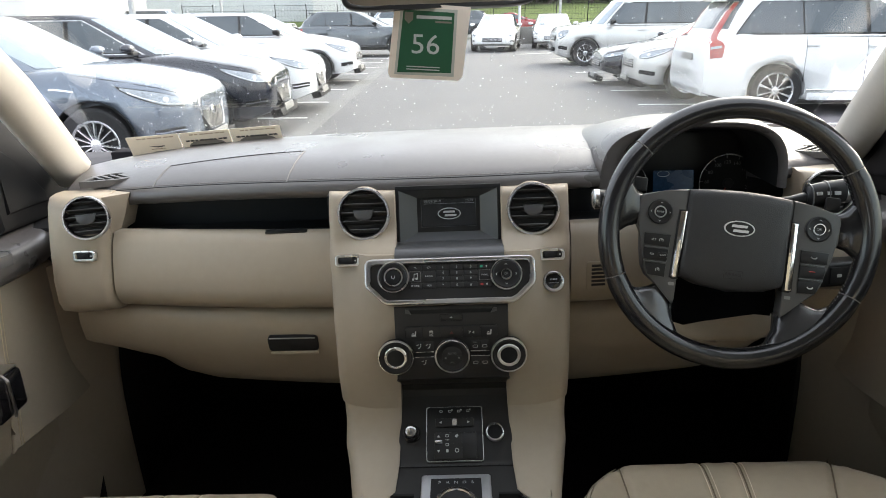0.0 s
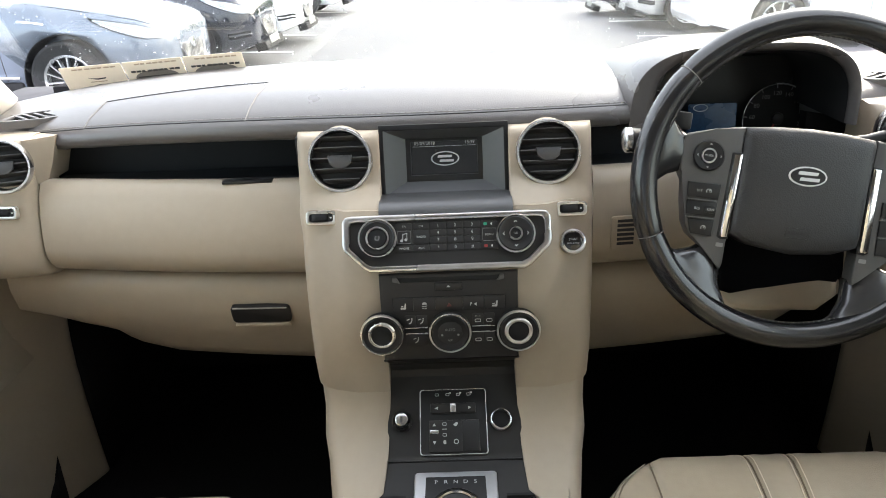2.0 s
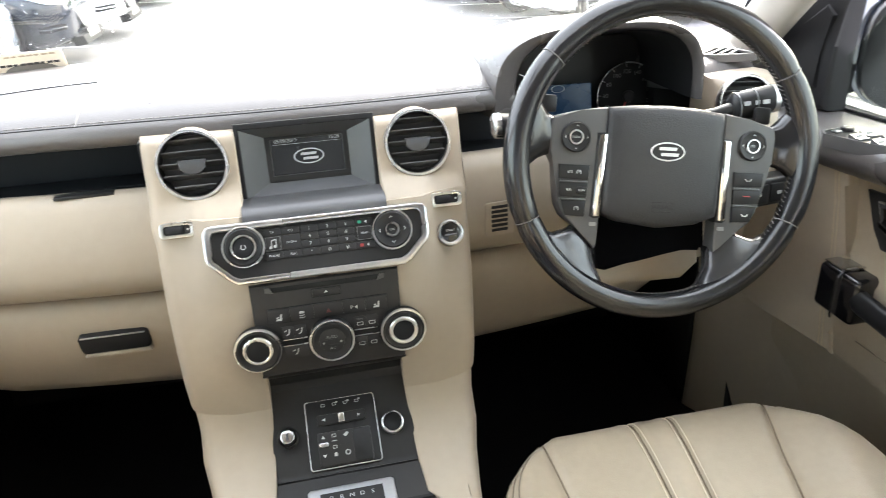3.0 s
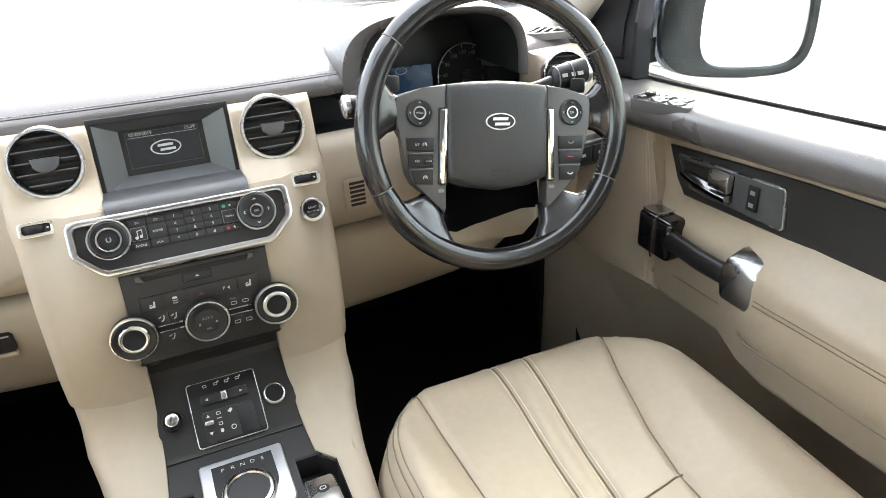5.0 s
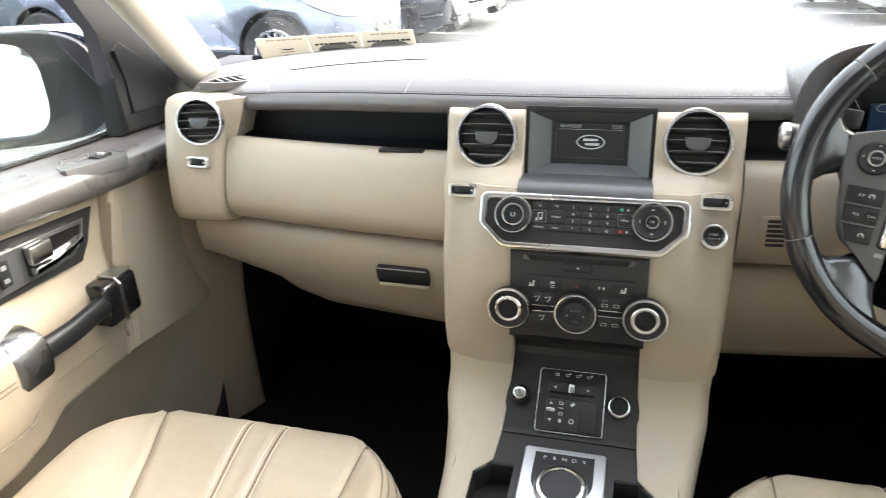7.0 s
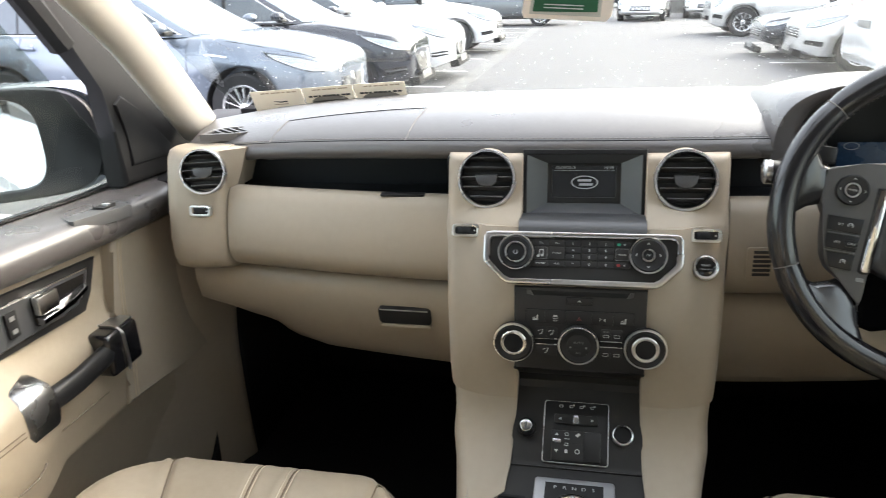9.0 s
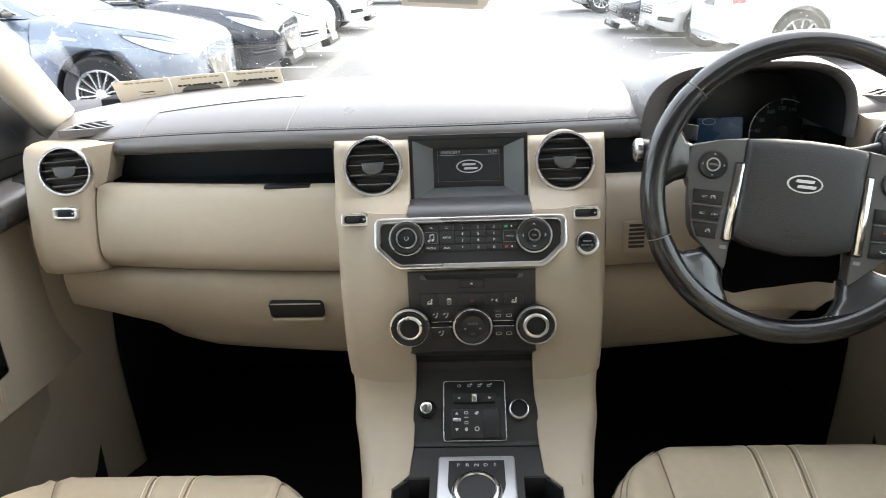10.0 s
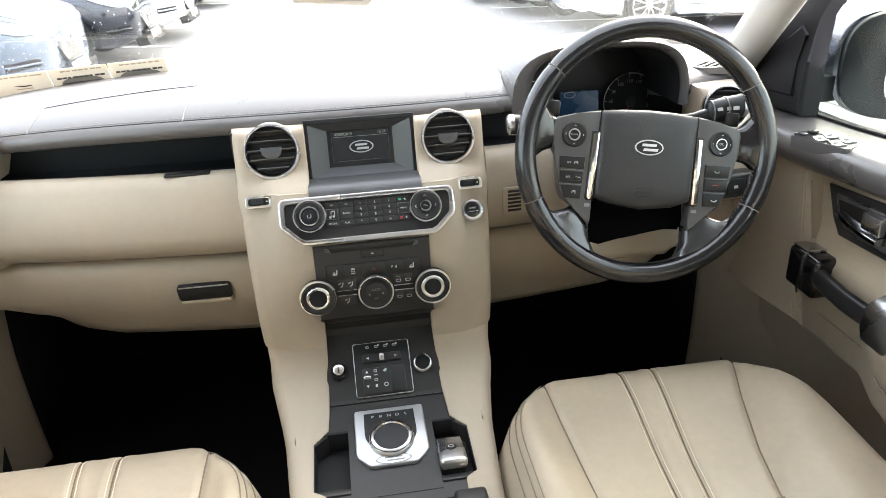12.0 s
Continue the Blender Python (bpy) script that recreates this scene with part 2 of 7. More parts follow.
def tube(pts, r, n=10, bm=None, m=None, closed=False):
    pts = [Vector(p) for p in pts]
    rings = []
    up = Vector((0.123, 0.31, 0.94))
    for i, p in enumerate(pts):
        a = pts[i - 1] if (i > 0 or closed) else p
        b = pts[(i + 1) % len(pts)] if (i < len(pts) - 1 or closed) else p
        d = (b - a).normalized()
        s = d.cross(up).normalized()
        u = s.cross(d)
        rr = r[i] if isinstance(r, (list, tuple)) else r
        rings.append([p + s * (rr * math.cos(2 * math.pi * k / n)) + u * (rr * math.sin(2 * math.pi * k / n)) for k in range(n)])
    if closed:
        rings.append(rings[0])
    return loft(rings, caps=not closed, bm=bm, m=m)


def smoothstep(a, b, x):
    t = min(1.0, max(0.0, (x - a) / (b - a)))
    return t * t * (3 - 2 * t)


def lerp_table(table, x):
    """Reads a table of rows (x, a, b, ...) at x."""
    if x <= table[0][0]:
        return table[0][1:]
    for p, q in zip(table, table[1:]):
        if x <= q[0]:
            f = (x - p[0]) / (q[0] - p[0])
            return tuple(a + (b - a) * f for a, b in zip(p[1:], q[1:]))
    return table[-1][1:]


GLYPHS = {}


def letters(s, size, x, y, z, material, parent, name="lettering", m=None, bold=False):
    """Built-in lettering as a thin mesh, centred at x, y on a face."""
    if s not in GLYPHS:
        cu = bpy.data.curves.new("t", "FONT")
        cu.body, cu.align_x, cu.align_y, cu.size, cu.resolution_u = s, "CENTER", "CENTER", 1.0, 3
        ob = bpy.data.objects.new("t", cu)
        GLYPHS[s] = bpy.data.meshes.new_from_object(ob)
        bpy.data.objects.remove(ob)
        bpy.data.curves.remove(cu)
    bm = bmesh.new()
    bm.from_mesh(GLYPHS[s])
    sc = Matrix.Translation((x, y, z)) @ Matrix.Diagonal((size * (1.12 if bold else 1.0), size, 1, 1))
    bmesh.ops.transform(bm, matrix=sc if m is None else m @ sc, verts=bm.verts)
    return part(name, bm, material, parent)


def oval_logo(parent, a, b, x, y, z, mark=LEGEND, field=BLACK, rim=CHROME, m=None, lift=0.0008):
    """An oval badge: a rim, a field and two plain bars."""
    p = part("badge", slab(oval(a, b, 36, x, y), z, z + lift), rim, parent, "oval badge with a bright rim", m=m)
    part("field", slab(oval(a * 0.9, b * 0.84, 36, x, y), z + lift, z + lift * 1.5), field, p)
    for k, (dx, dy, w) in enumerate(((-0.06, 0.3, 1.05), (0.06, -0.3, 1.05))):
        part("bar", slab([(x + a * (dx - w / 2 + 0.05), y + b * (dy - 0.17)), (x + a * (dx + w / 2), y + b * (dy - 0.17)), (x + a * (dx + w / 2 + 0.05), y + b * (dy + 0.17)), (x + a * (dx - w / 2 + 0.1), y + b * (dy + 0.17))], z + lift * 1.5, z + lift * 2), mark, p)
    return p


# ---- the cabin: floor, roof, pillars, windows, doors ----
R, L = 1, -1


def sided(bm, s):
    if s < 0:
        bmesh.ops.transform(bm, matrix=Matrix.Diagonal((-1, 1, 1, 1)), verts=bm.verts)
    return bm


def cabin_floor():
    ob = part("floor", box(-0.82, 0.82, -1.9, 0.62, 0.56, 0.60, 0.004), CARPET)
    tagged(ob, "black carpeted floor of the car's footwells", "floor", kind="structure")
    ob = part("wall_front", box(-0.80, 0.80, 0.60, 0.66, 0.56, 1.28, 0.004), CARPET)
    tagged(ob, "black lined bulkhead behind the dashboard", "wall", kind="structure")
    # added blockers: no daylight leaks behind the dash into the footwells
    ob = part("cowl_light_stop", box(-0.93, 0.93, 0.485, 0.72, 1.21, 1.262, 0.006), BLACK_MATT)
    tagged(ob, "black panel added below the windscreen to stop light leaking in", "panel", kind="structure")
    ob = part("bulkhead", box(-0.70, 0.70, 0.468, 0.484, 0.95, 1.279, 0.002), BLACK_MATT)
    tagged(ob, "unseen black board added behind the dashboard to stop light", "wall", kind="structure")
    for s in (R, L):
        # added filler, closes the side gap to the sky
        ob = part("trim", sided(box(0.658, 0.80, 0.142, 0.50, 1.166, 1.232, 0.003), s), BLACK_MATT)
        tagged(ob, "black filler added between dashboard and door to stop light", "trim", kind="structure")
    # unseen closing wall, dark to keep light off the dash
    ob = part("wall_rear", box(-0.80, 0.80, -1.95, -1.90, 0.56, 1.22, 0.01), REAR_LINING)
    tagged(ob, "unseen dark wall closing the cabin, cuts light from behind", "wall", kind="structure")
    # out of view; the front edge reaches forward to shade the lower cabin
    bm = loft([[(-0.66 * c, y, z), (0.66 * c, y, z), (0.66 * c, y, z + 0.03), (-0.66 * c, y, z + 0.03)] for y, z, c in ((-0.23, 1.668, 0.90), (-0.30, 1.705, 0.90), (-0.40, 1.750, 0.90), (-0.55, 1.785, 0.9), (-0.9, 1.80, 0.95), (-1.5, 1.80, 0.95), (-1.95, 1.78, 0.93))])
    tagged(part("ceiling", bm, LINING), "cream cloth headlining, brought forward out of view to shade the cabin", "ceiling", kind="structure")


def pillar(s, name):
    # front pillar: a rounded, tapering trim that leans back
    rings = []
    for t in (0.0, 0.15, 0.35, 0.6, 0.8, 1.0):
        y, z, x = 0.27 - 0.72 * t, 1.305 + 0.47 * t + 0.04 * t * (1 - t), 0.712 - 0.205 * t + 0.19 * max(0.0, t - 0.5) + (0.014 if s > 0 else -0.008)
        w, d = 0.042 - 0.003 * t, 0.050 - 0.006 * t
        rings.append([(x - w * 0.55, y + d * 0.35, z + 0.012), (x - w * 0.62, y, z), (x - w * 0.45, y - d * 0.5, z - 0.012), (x - w * 0.2, y - d * 0.7, z - 0.020), (x + w * 0.15, y - d * 0.75, z - 0.024), (x + w * 0.45, y - d * 0.65, z - 0.020), (x + w * 0.6, y - d * 0.4, z - 0.010), (x + w * 0.6, y + d * 0.4, z + 0.012), (x, y + d * 0.6, z + 0.020)])
    ob = part(name, sided(loft(rings), s), PILLAR, sharp=60)
    tagged(ob, "cream trimmed windscreen pillar leaning back beside the dashboard", "pillar", kind="structure")
    # rear pillar and roof rail close the cabin
    ob = part("trim", sided(box(0.70, 0.78, -0.98, -0.82, 1.20, 1.80, 0.02), s), PILLAR)
    tagged(ob, "cream door pillar trim", "pillar", kind="structure")
    rail = [(0.615, -0.42, 1.77), (0.64, -0.6, 1.80), (0.65, -1.2, 1.81), (0.64, -1.95, 1.79)]
    ob = part("trim", sided(tube([(x + 0.02, y, z) for x, y, z in rail], 0.045, 10), s), PILLAR)
    tagged(ob, "cream roof rail trim", "trim", kind="structure")


def windows():
    def pane(name, pts, label, ma=PANE):
        bm = bmesh.new()
        a = [Vector(p) for p in pts]
        n = (a[1] - a[0]).cross(a[2] - a[0]).normalized() * 0.004
        lo, hi = [bm.verts.new(p) for p in a], [bm.verts.new(p + n) for p in a]
        bm.faces.new(lo[::-1]), bm.faces.new(hi)
        for i in range(len(a)):
            bm.faces.new((lo[i], lo[(i + 1) % len(a)], hi[(i + 1) % len(a)], hi[i]))
        ob = part(name, bm, ma)
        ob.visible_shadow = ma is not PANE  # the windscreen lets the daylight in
        tagged(ob, label, "window", kind="structure")
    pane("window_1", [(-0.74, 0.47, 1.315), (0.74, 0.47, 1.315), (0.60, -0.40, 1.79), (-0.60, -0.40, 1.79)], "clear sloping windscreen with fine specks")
    for s, nm in ((R, "window_2"), (L, "window_3")):
        pane(nm, [(s * 0.785, 0.16, 1.235), (s * 0.785, -0.85, 1.27), (s * 0.70, -0.85, 1.78), (s * 0.68, -0.36, 1.76)], "faintly tinted front door window glass", PANE_SIDE)
    for s, nm in ((R, "window_4"), (L, "window_5")):
        pane(nm, [(s * 0.785, -0.98, 1.27), (s * 0.785, -1.85, 1.28), (s * 0.70, -1.85, 1.78), (s * 0.70, -0.98, 1.78)], "dark tinted rear door window glass", PANE_DARK)
    pane("window_6", [(-0.70, -1.96, 1.25), (0.70, -1.96, 1.25), (0.64, -1.90, 1.76), (-0.64, -1.90, 1.76)], "dark tinted rear window", PANE_DARK)


def door(s, name):
    d = tagged(new(name), "cream leather and black door panel with a silver pull handle", "door", kind="structure")
    sill = lambda y: 1.236 - 0.062 * min(0.0, y - 0.02) * 1.0 if y < 0.02 else 1.236 - 0.02 * (y - 0.02)
    ys = [0.30, 0.24, 0.18, 0.12, 0.06, 0.0, -0.1, -0.2, -0.35, -0.55, -0.8]
    # soft dark cap under the window
    rings = []
    for y in ys:
        z, f = sill(y), smoothstep(0.30, 0.08, y)
        xi = 0.745 - 0.064 * f
        rings.append([(0.800, y, z - 0.012), (0.785, y, z), (0.765, y, z + 0.002), (xi + 0.048, y, z), (xi + 0.020, y, z - 0.003), (xi + 0.007, y, z - 0.010), (xi, y, z - 0.024), (xi + 0.004, y, z - 0.042), (xi + 0.018, y, z - 0.054), (xi + 0.04, y, z - 0.06), (0.80, y, z - 0.06)])
    part("door_cap", sided(loft(rings), s), LEATHER_DK, d, "grey leather sill cap", sharp=50)
    part("window_seal", sided(loft([[(0.774, y, sill(y) + 0.003), (0.774, y, sill(y) + 0.0065), (0.786, y, sill(y) + 0.0065), (0.786, y, sill(y))] for y in ys]), s), BLACK, d)
    # cream body of the panel
    rings = []
    for y in [0.42, 0.34, 0.24, 0.19, 0.14, 0.10, 0.06, 0.02, -0.02, -0.06, -0.12, -0.2, -0.27, -0.33, -0.45, -0.6, -0.8]:
        b = smoothstep(0.16, -0.02, y)
        arm = smoothstep(-0.22, -0.30, y)
        z0 = sill(y) - 0.055
        x0 = 0.728
        xb = x0 - 0.018 * b - 0.046 * arm
        rec = 0.034 * smoothstep(0.24, 0.0, y)
        rings.append([(0.80, y, z0), (x0, y, z0), (x0 + 0.002, y, 1.095 + 0.02 * arm), (x0 - 0.004 * b - 0.020 * arm, y, 1.072 + 0.010 * arm), (xb + 0.006, y, 1.060), (xb, y, 1.046), (xb, y, 1.0), (xb + 0.002, y, 0.962), (xb + 0.0045, y, 0.958), (xb + 0.006, y, 0.920), (xb + 0.011, y, 0.909), (x0 + rec * 0.6, y, 0.899), (x0 + rec * 0.9, y, 0.875), (x0 + rec * 1.4, y, 0.78), (x0 + rec * 1.7, y, 0.70), (x0 + rec * 1.7, y, 0.60), (0.80, y, 0.60)])
    part("door_panel", sided(loft(rings), s), LEATHER, d, "cream leather door panel", sharp=40)
    # front quarter of the panel: a separate pad with a piped edge
    pts = [(0.30, 1.165), (-0.022, 1.183), (-0.030, 1.165), (-0.046, 1.07), (-0.052, 1.066)] + [(-0.052, 0.958), (-0.058, 0.945), (-0.064, 0.914), (0.10, 0.902), (0.34, 0.896)]
    m = Matrix(((0, 0, -1, 0.7225), (1, 0, 0, 0), (0, 1, 0, 0), (0, 0, 0, 1)))
    part("front_pad", sided(slab(pts, -0.012, 0.012, 0.006, 3, m=m), s), BEIGE, d)
    for off in (0.010, 0.017):
        line = [(0.7103, y + off, z) for y, z in ((-0.020, 1.176), (-0.030, 1.14), (-0.042, 1.07), (-0.046, 0.98), (-0.054, 0.935), (-0.056, 0.918))]
        part("seam", sided(tube(line, 0.0008, 6), s), INK_TAN, d)
    # dark insert with the latch
    pts = [(-0.050, 1.166), (-0.075, 1.118), (-0.092, 1.095), (-0.8, 1.120), (-0.8, 1.205), (-0.3, 1.186)]
    m = Matrix(((0, 0, -1, 0.728), (1, 0, 0, 0), (0, 1, 0, 0), (0, 0, 0, 1)))
    part("insert", sided(slab(pts, 0.0, 0.005, 0.002, 2, m=m), s), CHARCOAL, d, "charcoal insert")
    lm = Matrix(((0, 0, -1, 0.7228), (1, 0, 0, 0), (0, 1, 0, 0), (0, 0, 0, 1)))
    pts = [(-0.075, 1.159), (-0.088, 1.128), (-0.106, 1.113), (-0.140, 1.109), (-0.277, 1.111), (-0.281, 1.115), (-0.276, 1.166), (-0.272, 1.170)]
    bez = part("latch_bezel", sided(slab(pts, 0.0, 0.0035, 0.001, 2, m=lm), s), SATIN, d, "satin edged latch bezel")
    cy, cz = sum(p[0] for p in pts) / 8, sum(p[1] for p in pts) / 8
    inn = [(cy + (y - cy) * 0.975, cz + (z - cz) * 0.93) for y, z in pts]
    part("bezel_face", sided(slab(inn, 0.0035, 0.0042, m=lm), s), SLATE, bez)
    cup = [(-0.086, 1.153), (-0.096, 1.128), (-0.114, 1.118), (-0.187, 1.117), (-0.192, 1.121), (-0.190, 1.160)]
    part("latch_cup", sided(slab(cup, 0.0042, 0.0052, m=lm), s), PIANO, bez)
    part("latch_lever", sided(loft([[(0.7165, y, z - 0.006), (0.712 - b, y, z - 0.004), (0.710 - b, y, z + 0.003), (0.7175, y, z + 0.006)] for y, z, b in ((-0.092, 1.134, 0.0), (-0.12, 1.130, 0.004), (-0.155, 1.127, 0.007), (-0.189, 1.126, 0.007))]), s), CHROME, bez, "chrome latch lever")
    part("latch_end", sided(box(0.705, 0.7175, -0.191, -0.153, 1.134, 1.161, 0.003), s), SATIN, bez)
    sw = part("lock_switch", sided(box(0.7145, 0.7188, -0.237, -0.219, 1.122, 1.158, 0.0015), s), BLACK, bez)
    for z in (1.131, 1.149):
        part("mark", sided(box(0.714, 0.7146, -0.232, -0.224, z - 0.003, z + 0.003), s), LEGEND_DIM, sw)
    # pull handle: two brackets and a bar
    fb = part("front_bracket", sided(box(0.682, 0.735, -0.113, -0.038, 0.993, 1.062, 0.009, 3), s), PIANO, d, "gloss black handle bracket with a bright edge")
    part("edge_strip", sided(loft([[(x, y - 0.0, z), (x, y - 0.004, z), (x + dx, y - 0.004, z + dz), (x + dx, y, z + dz)] for x, y, z, dx, dz in ((0.740, -0.078, 1.060, 0, 0.006), (0.690, -0.078, 1.060, -0.002, 0.005), (0.6815, -0.078, 1.053, -0.003, 0.002), (0.6805, -0.078, 1.004, -0.003, 0), (0.683, -0.078, 0.994, -0.003, -0.002))]), s), SATIN, fb)
    part("bracket_top", sided(box(0.688, 0.739, -0.082, -0.042, 1.0615, 1.0645, 0.001), s), POLISHED, fb)
    rb = part("rear_bracket", sided(loft([[(0.676, y, 1.000 + e), (0.672, y, 1.02), (0.674, y, 1.053 - e), (0.681, y, 1.064 - e), (0.70, y, 1.072 - e), (0.735, y, 1.076), (0.735, y, 1.0)] for y, e in ((-0.234, 0.004), (-0.239, 0.0), (-0.283, 0.0), (-0.289, 0.004))]), s), POLISHED, d, "polished silver handle bracket")
    part("grip", sided(loft([[(x + 0.012 * math.cos(a), y, z + 0.017 * math.sin(a)) for a in [2 * math.pi * i / 14 for i in range(14)]] for x, y, z in ((0.697, -0.078, 1.034), (0.692, -0.12, 1.031), (0.686, -0.18, 1.030), (0.686, -0.240, 1.031))]), s), BLACK, d, "black grip bar")
    part("pocket", sided(box(0.724, 0.745, -0.23, -0.085, 0.99, 1.062, 0.008), s), BEIGE, d)
    for dz in (0.0, 0.007):
        part("seam", sided(tube([(0.6638, -0.302, 1.032 - dz), (0.6638, -0.42, 1.034 - dz), (0.6638, -0.6, 1.036 - dz)], 0.0009, 6), s), THREAD_DK, d)
    crease = [(0.728 - 0.018 * smoothstep(0.16, -0.02, y) - 0.046 * smoothstep(-0.22, -0.30, y) + 0.0028, y, 0.9597) for y in [-0.10 - 0.65 * k / 26 for k in range(27)]]
    part("seam", sided(tube(crease, 0.0011, 6), s), PIPE, d)
    # mirror corner
    pts = [(0.30, 1.225), (0.076, 1.238), (0.080, 1.33), (0.076, 1.403), (0.019, 1.4745), (-0.032, 1.5335), (-0.15, 1.655), (-0.08, 1.695), (0.05, 1.575), (0.17, 1.470), (0.32, 1.34)]
    m = Matrix(((0, 0, -1, 0.775), (1, 0, 0, 0), (0, 1, 0, 0), (0, 0, 0, 1)))
    part("mirror_corner", sided(slab(pts, 0.0, 0.035, 0.01, 3, m=m), s), BLACK_MATT, d, "matt black corner cover")
    part("corner_grille", sided(slab([(0.225, 1.262), (0.100, 1.268), (0.105, 1.325), (0.085, 1.372), (0.105, 1.385), (0.150, 1.350), (0.215, 1.285)], 0.034, 0.0385, 0.004, 3, m=m), s), BLACK_MATT, d, "raised dark corner pad")
    # window frame
    part("window_frame", sided(tube([(0.758, 0.025, 1.470), (0.752, -0.040, 1.545), (0.74, -0.15, 1.66), (0.71, -0.42, 1.78), (0.70, -0.85, 1.79)], 0.020, 8), s), BLACK_MATT, d)
    # kick panel
    rings = []
    for y, lo, hi in ((-0.02, 0.789, 0.789), (0.02, 0.778, 0.776), (0.06, 0.764, 0.754), (0.09, 0.753, 0.735), (0.12, 0.742, 0.716), (0.145, 0.731, 0.702), (0.17, 0.718, 0.692), (0.195, 0.705, 0.685), (0.215, 0.695, 0.680), (0.232, 0.687, 0.677), (0.242, 0.684, 0.676), (0.249, 0.687, 0.678), (0.252, 0.694, 0.684)):
        rings.append([(0.795, y, 0.60)] + [(lo + (hi - lo) * smoothstep(0.84, 1.02, z) + 0.004 * math.sin((z - 0.6) * 9), y, z) for z in (0.60, 0.68, 0.76, 0.84, 0.89, 0.94, 0.98, 1.02, 1.09, 1.166)] + [(0.795, y, 1.166)])
    part("kick_panel", sided(loft(rings), s), BEIGE, d, "cream kick panel", sharp=70)
    part("panel_gap", sided(loft([[(0.752, y0, z), (0.722, y0, z), (0.722, y1, z), (0.752, y1, z)] for z, y0, y1 in ((0.605, 0.118, 0.170), (0.655, 0.150, 0.172), (0.700, 0.168, 0.174), (0.716, 0.171, 0.174))]), s), BLACK_MATT, d, "dark gap at the panel's foot")
    part("kick_lining", sided(box(0.680, 0.77, 0.247, 0.64, 0.60, 1.25, 0.004), s), CARPET, d)
    # outer skin
    part("outer_skin", sided(loft([[(0.80, y, 0.60), (0.93, y, 0.66), (0.955, y, 0.90), (0.93, y, 1.15), (0.80, y, 1.238)] for y in (0.66, 0.1, -0.88)]), s), OWN_WHITE, d, "white painted outer skin")
    return d


def rear_side(s, name):
    d = tagged(new(name), "white rear door of the car with an unseen dark lining", "door", kind="structure")
    part("outer_skin", sided(loft([[(0.80, y, 0.60), (0.93, y, 0.66), (0.955, y, 0.90), (0.93, y, 1.15), (0.80, y, 1.262)] for y in (-0.90, -1.95)]), s), OWN_WHITE, d)
    part("lining", sided(box(0.735, 0.80, -1.95, -0.80, 0.60, 1.262, 0.01), s), REAR_LINING, d)
    part("door_handle", sided(box(0.935, 0.975, -1.25, -1.03, 1.06, 1.10, 0.012), s), OWN_WHITE, d)
    part("door_handle", sided(box(0.935, 0.975, -0.75, -0.53, 1.05, 1.09, 0.012), s), OWN_WHITE, d)
    part("window_frame", sided(tube([(0.79, -0.90, 1.26), (0.74, -0.90, 1.50), (0.70, -0.90, 1.79), (0.70, -1.95, 1.79)], 0.03, 8), s), BLACK_MATT, d)


def switch_pack(s):
    """Window switches let into the door cap."""
    big = s > 0
    m = basis((0.704 * s, -0.049, 1.2375), (1, 0, 0.03 * s), (0, 1, -0.062))
    t = thing("window_switches" if big else "window_switch", "grey and black window switch pack in the door's sill cap", "switch", m=m)
    out = [(s * x, y) for x, y in ((-0.030, 0.042), (-0.018, 0.058), (0.028, 0.063), (0.033, 0.058), (0.033, -0.038), (0.028, -0.044), (-0.008, -0.065), (-0.014, -0.063))]
    inn = [(x * 0.90, y * 0.93) for x, y in out]
    part("plate", slab(inn, -0.016, 0.0010, 0.0006), BLACK if big else SPOKE, t)
    part("plate_rim", frame_slab(out, [(x * 0.91, y * 0.94) for x, y in out], -0.016, 0.0020, 0.0010), SPOKE, t, "raised grey rim")
    if big:
        for i in range(2):
            for j in range(2):
                x, y = -0.011 + 0.022 * i + 0.003 * (1 - j), -0.036 + 0.034 * j + 0.008 * i
                rk_ = part("rocker", loft([[(x + a * 0.0085, y - 0.011, 0.001), (x + a * 0.0085, y - 0.011, 0.0035), (x + a * 0.0085, y - 0.002, 0.0030), (x + a * 0.0085, y + 0.008, 0.0065), (x + a * 0.0085, y + 0.011, 0.0060), (x + a * 0.0085, y + 0.011, 0.001)] for a in (-1, 1)]), GREYSILVER, t, "silver-grey rocker")
                part("mark", box(x - 0.004, x + 0.004, y + 0.0015, y + 0.0032, 0.0040, 0.0058), LEGEND, rk_)
        kb_ = part("knob", disc(0.0085, 0.001, 0.0065, 24, 0.002, m=Matrix.Translation((0.006, 0.041, 0))), BLACK, t)
        for k in range(4):
            part("mark", slab([(-0.0016, 0), (0, 0.0022), (0.0016, 0)], 0.0064, 0.0069, m=Matrix.Translation((0.006, 0.041, 0)) @ pose(0, 0, 0, 0, 0, 90 * k) @ pose(0, 0.0045, 0)), LEGEND, kb_)
        part("fold_button", box(-0.016, -0.006, 0.034, 0.046, 0.001, 0.004, 0.0012), GREYSILVER, t)
    else:
        part("rocker", loft([[(x, 0.006, 0.0005), (x, 0.006, 0.004), (x, 0.018, 0.0035), (x, 0.030, 0.0065), (x, 0.034, 0.006), (x, 0.034, 0.0005)] for x in (-0.009, 0.009)]), CHARCOAL, t, "dark rocker")
        for dy_ in (0.020, 0.025):
            part("mark", box(-0.005, 0.005, dy_, dy_ + 0.0022, 0.0040, 0.0066), LEGEND, t)


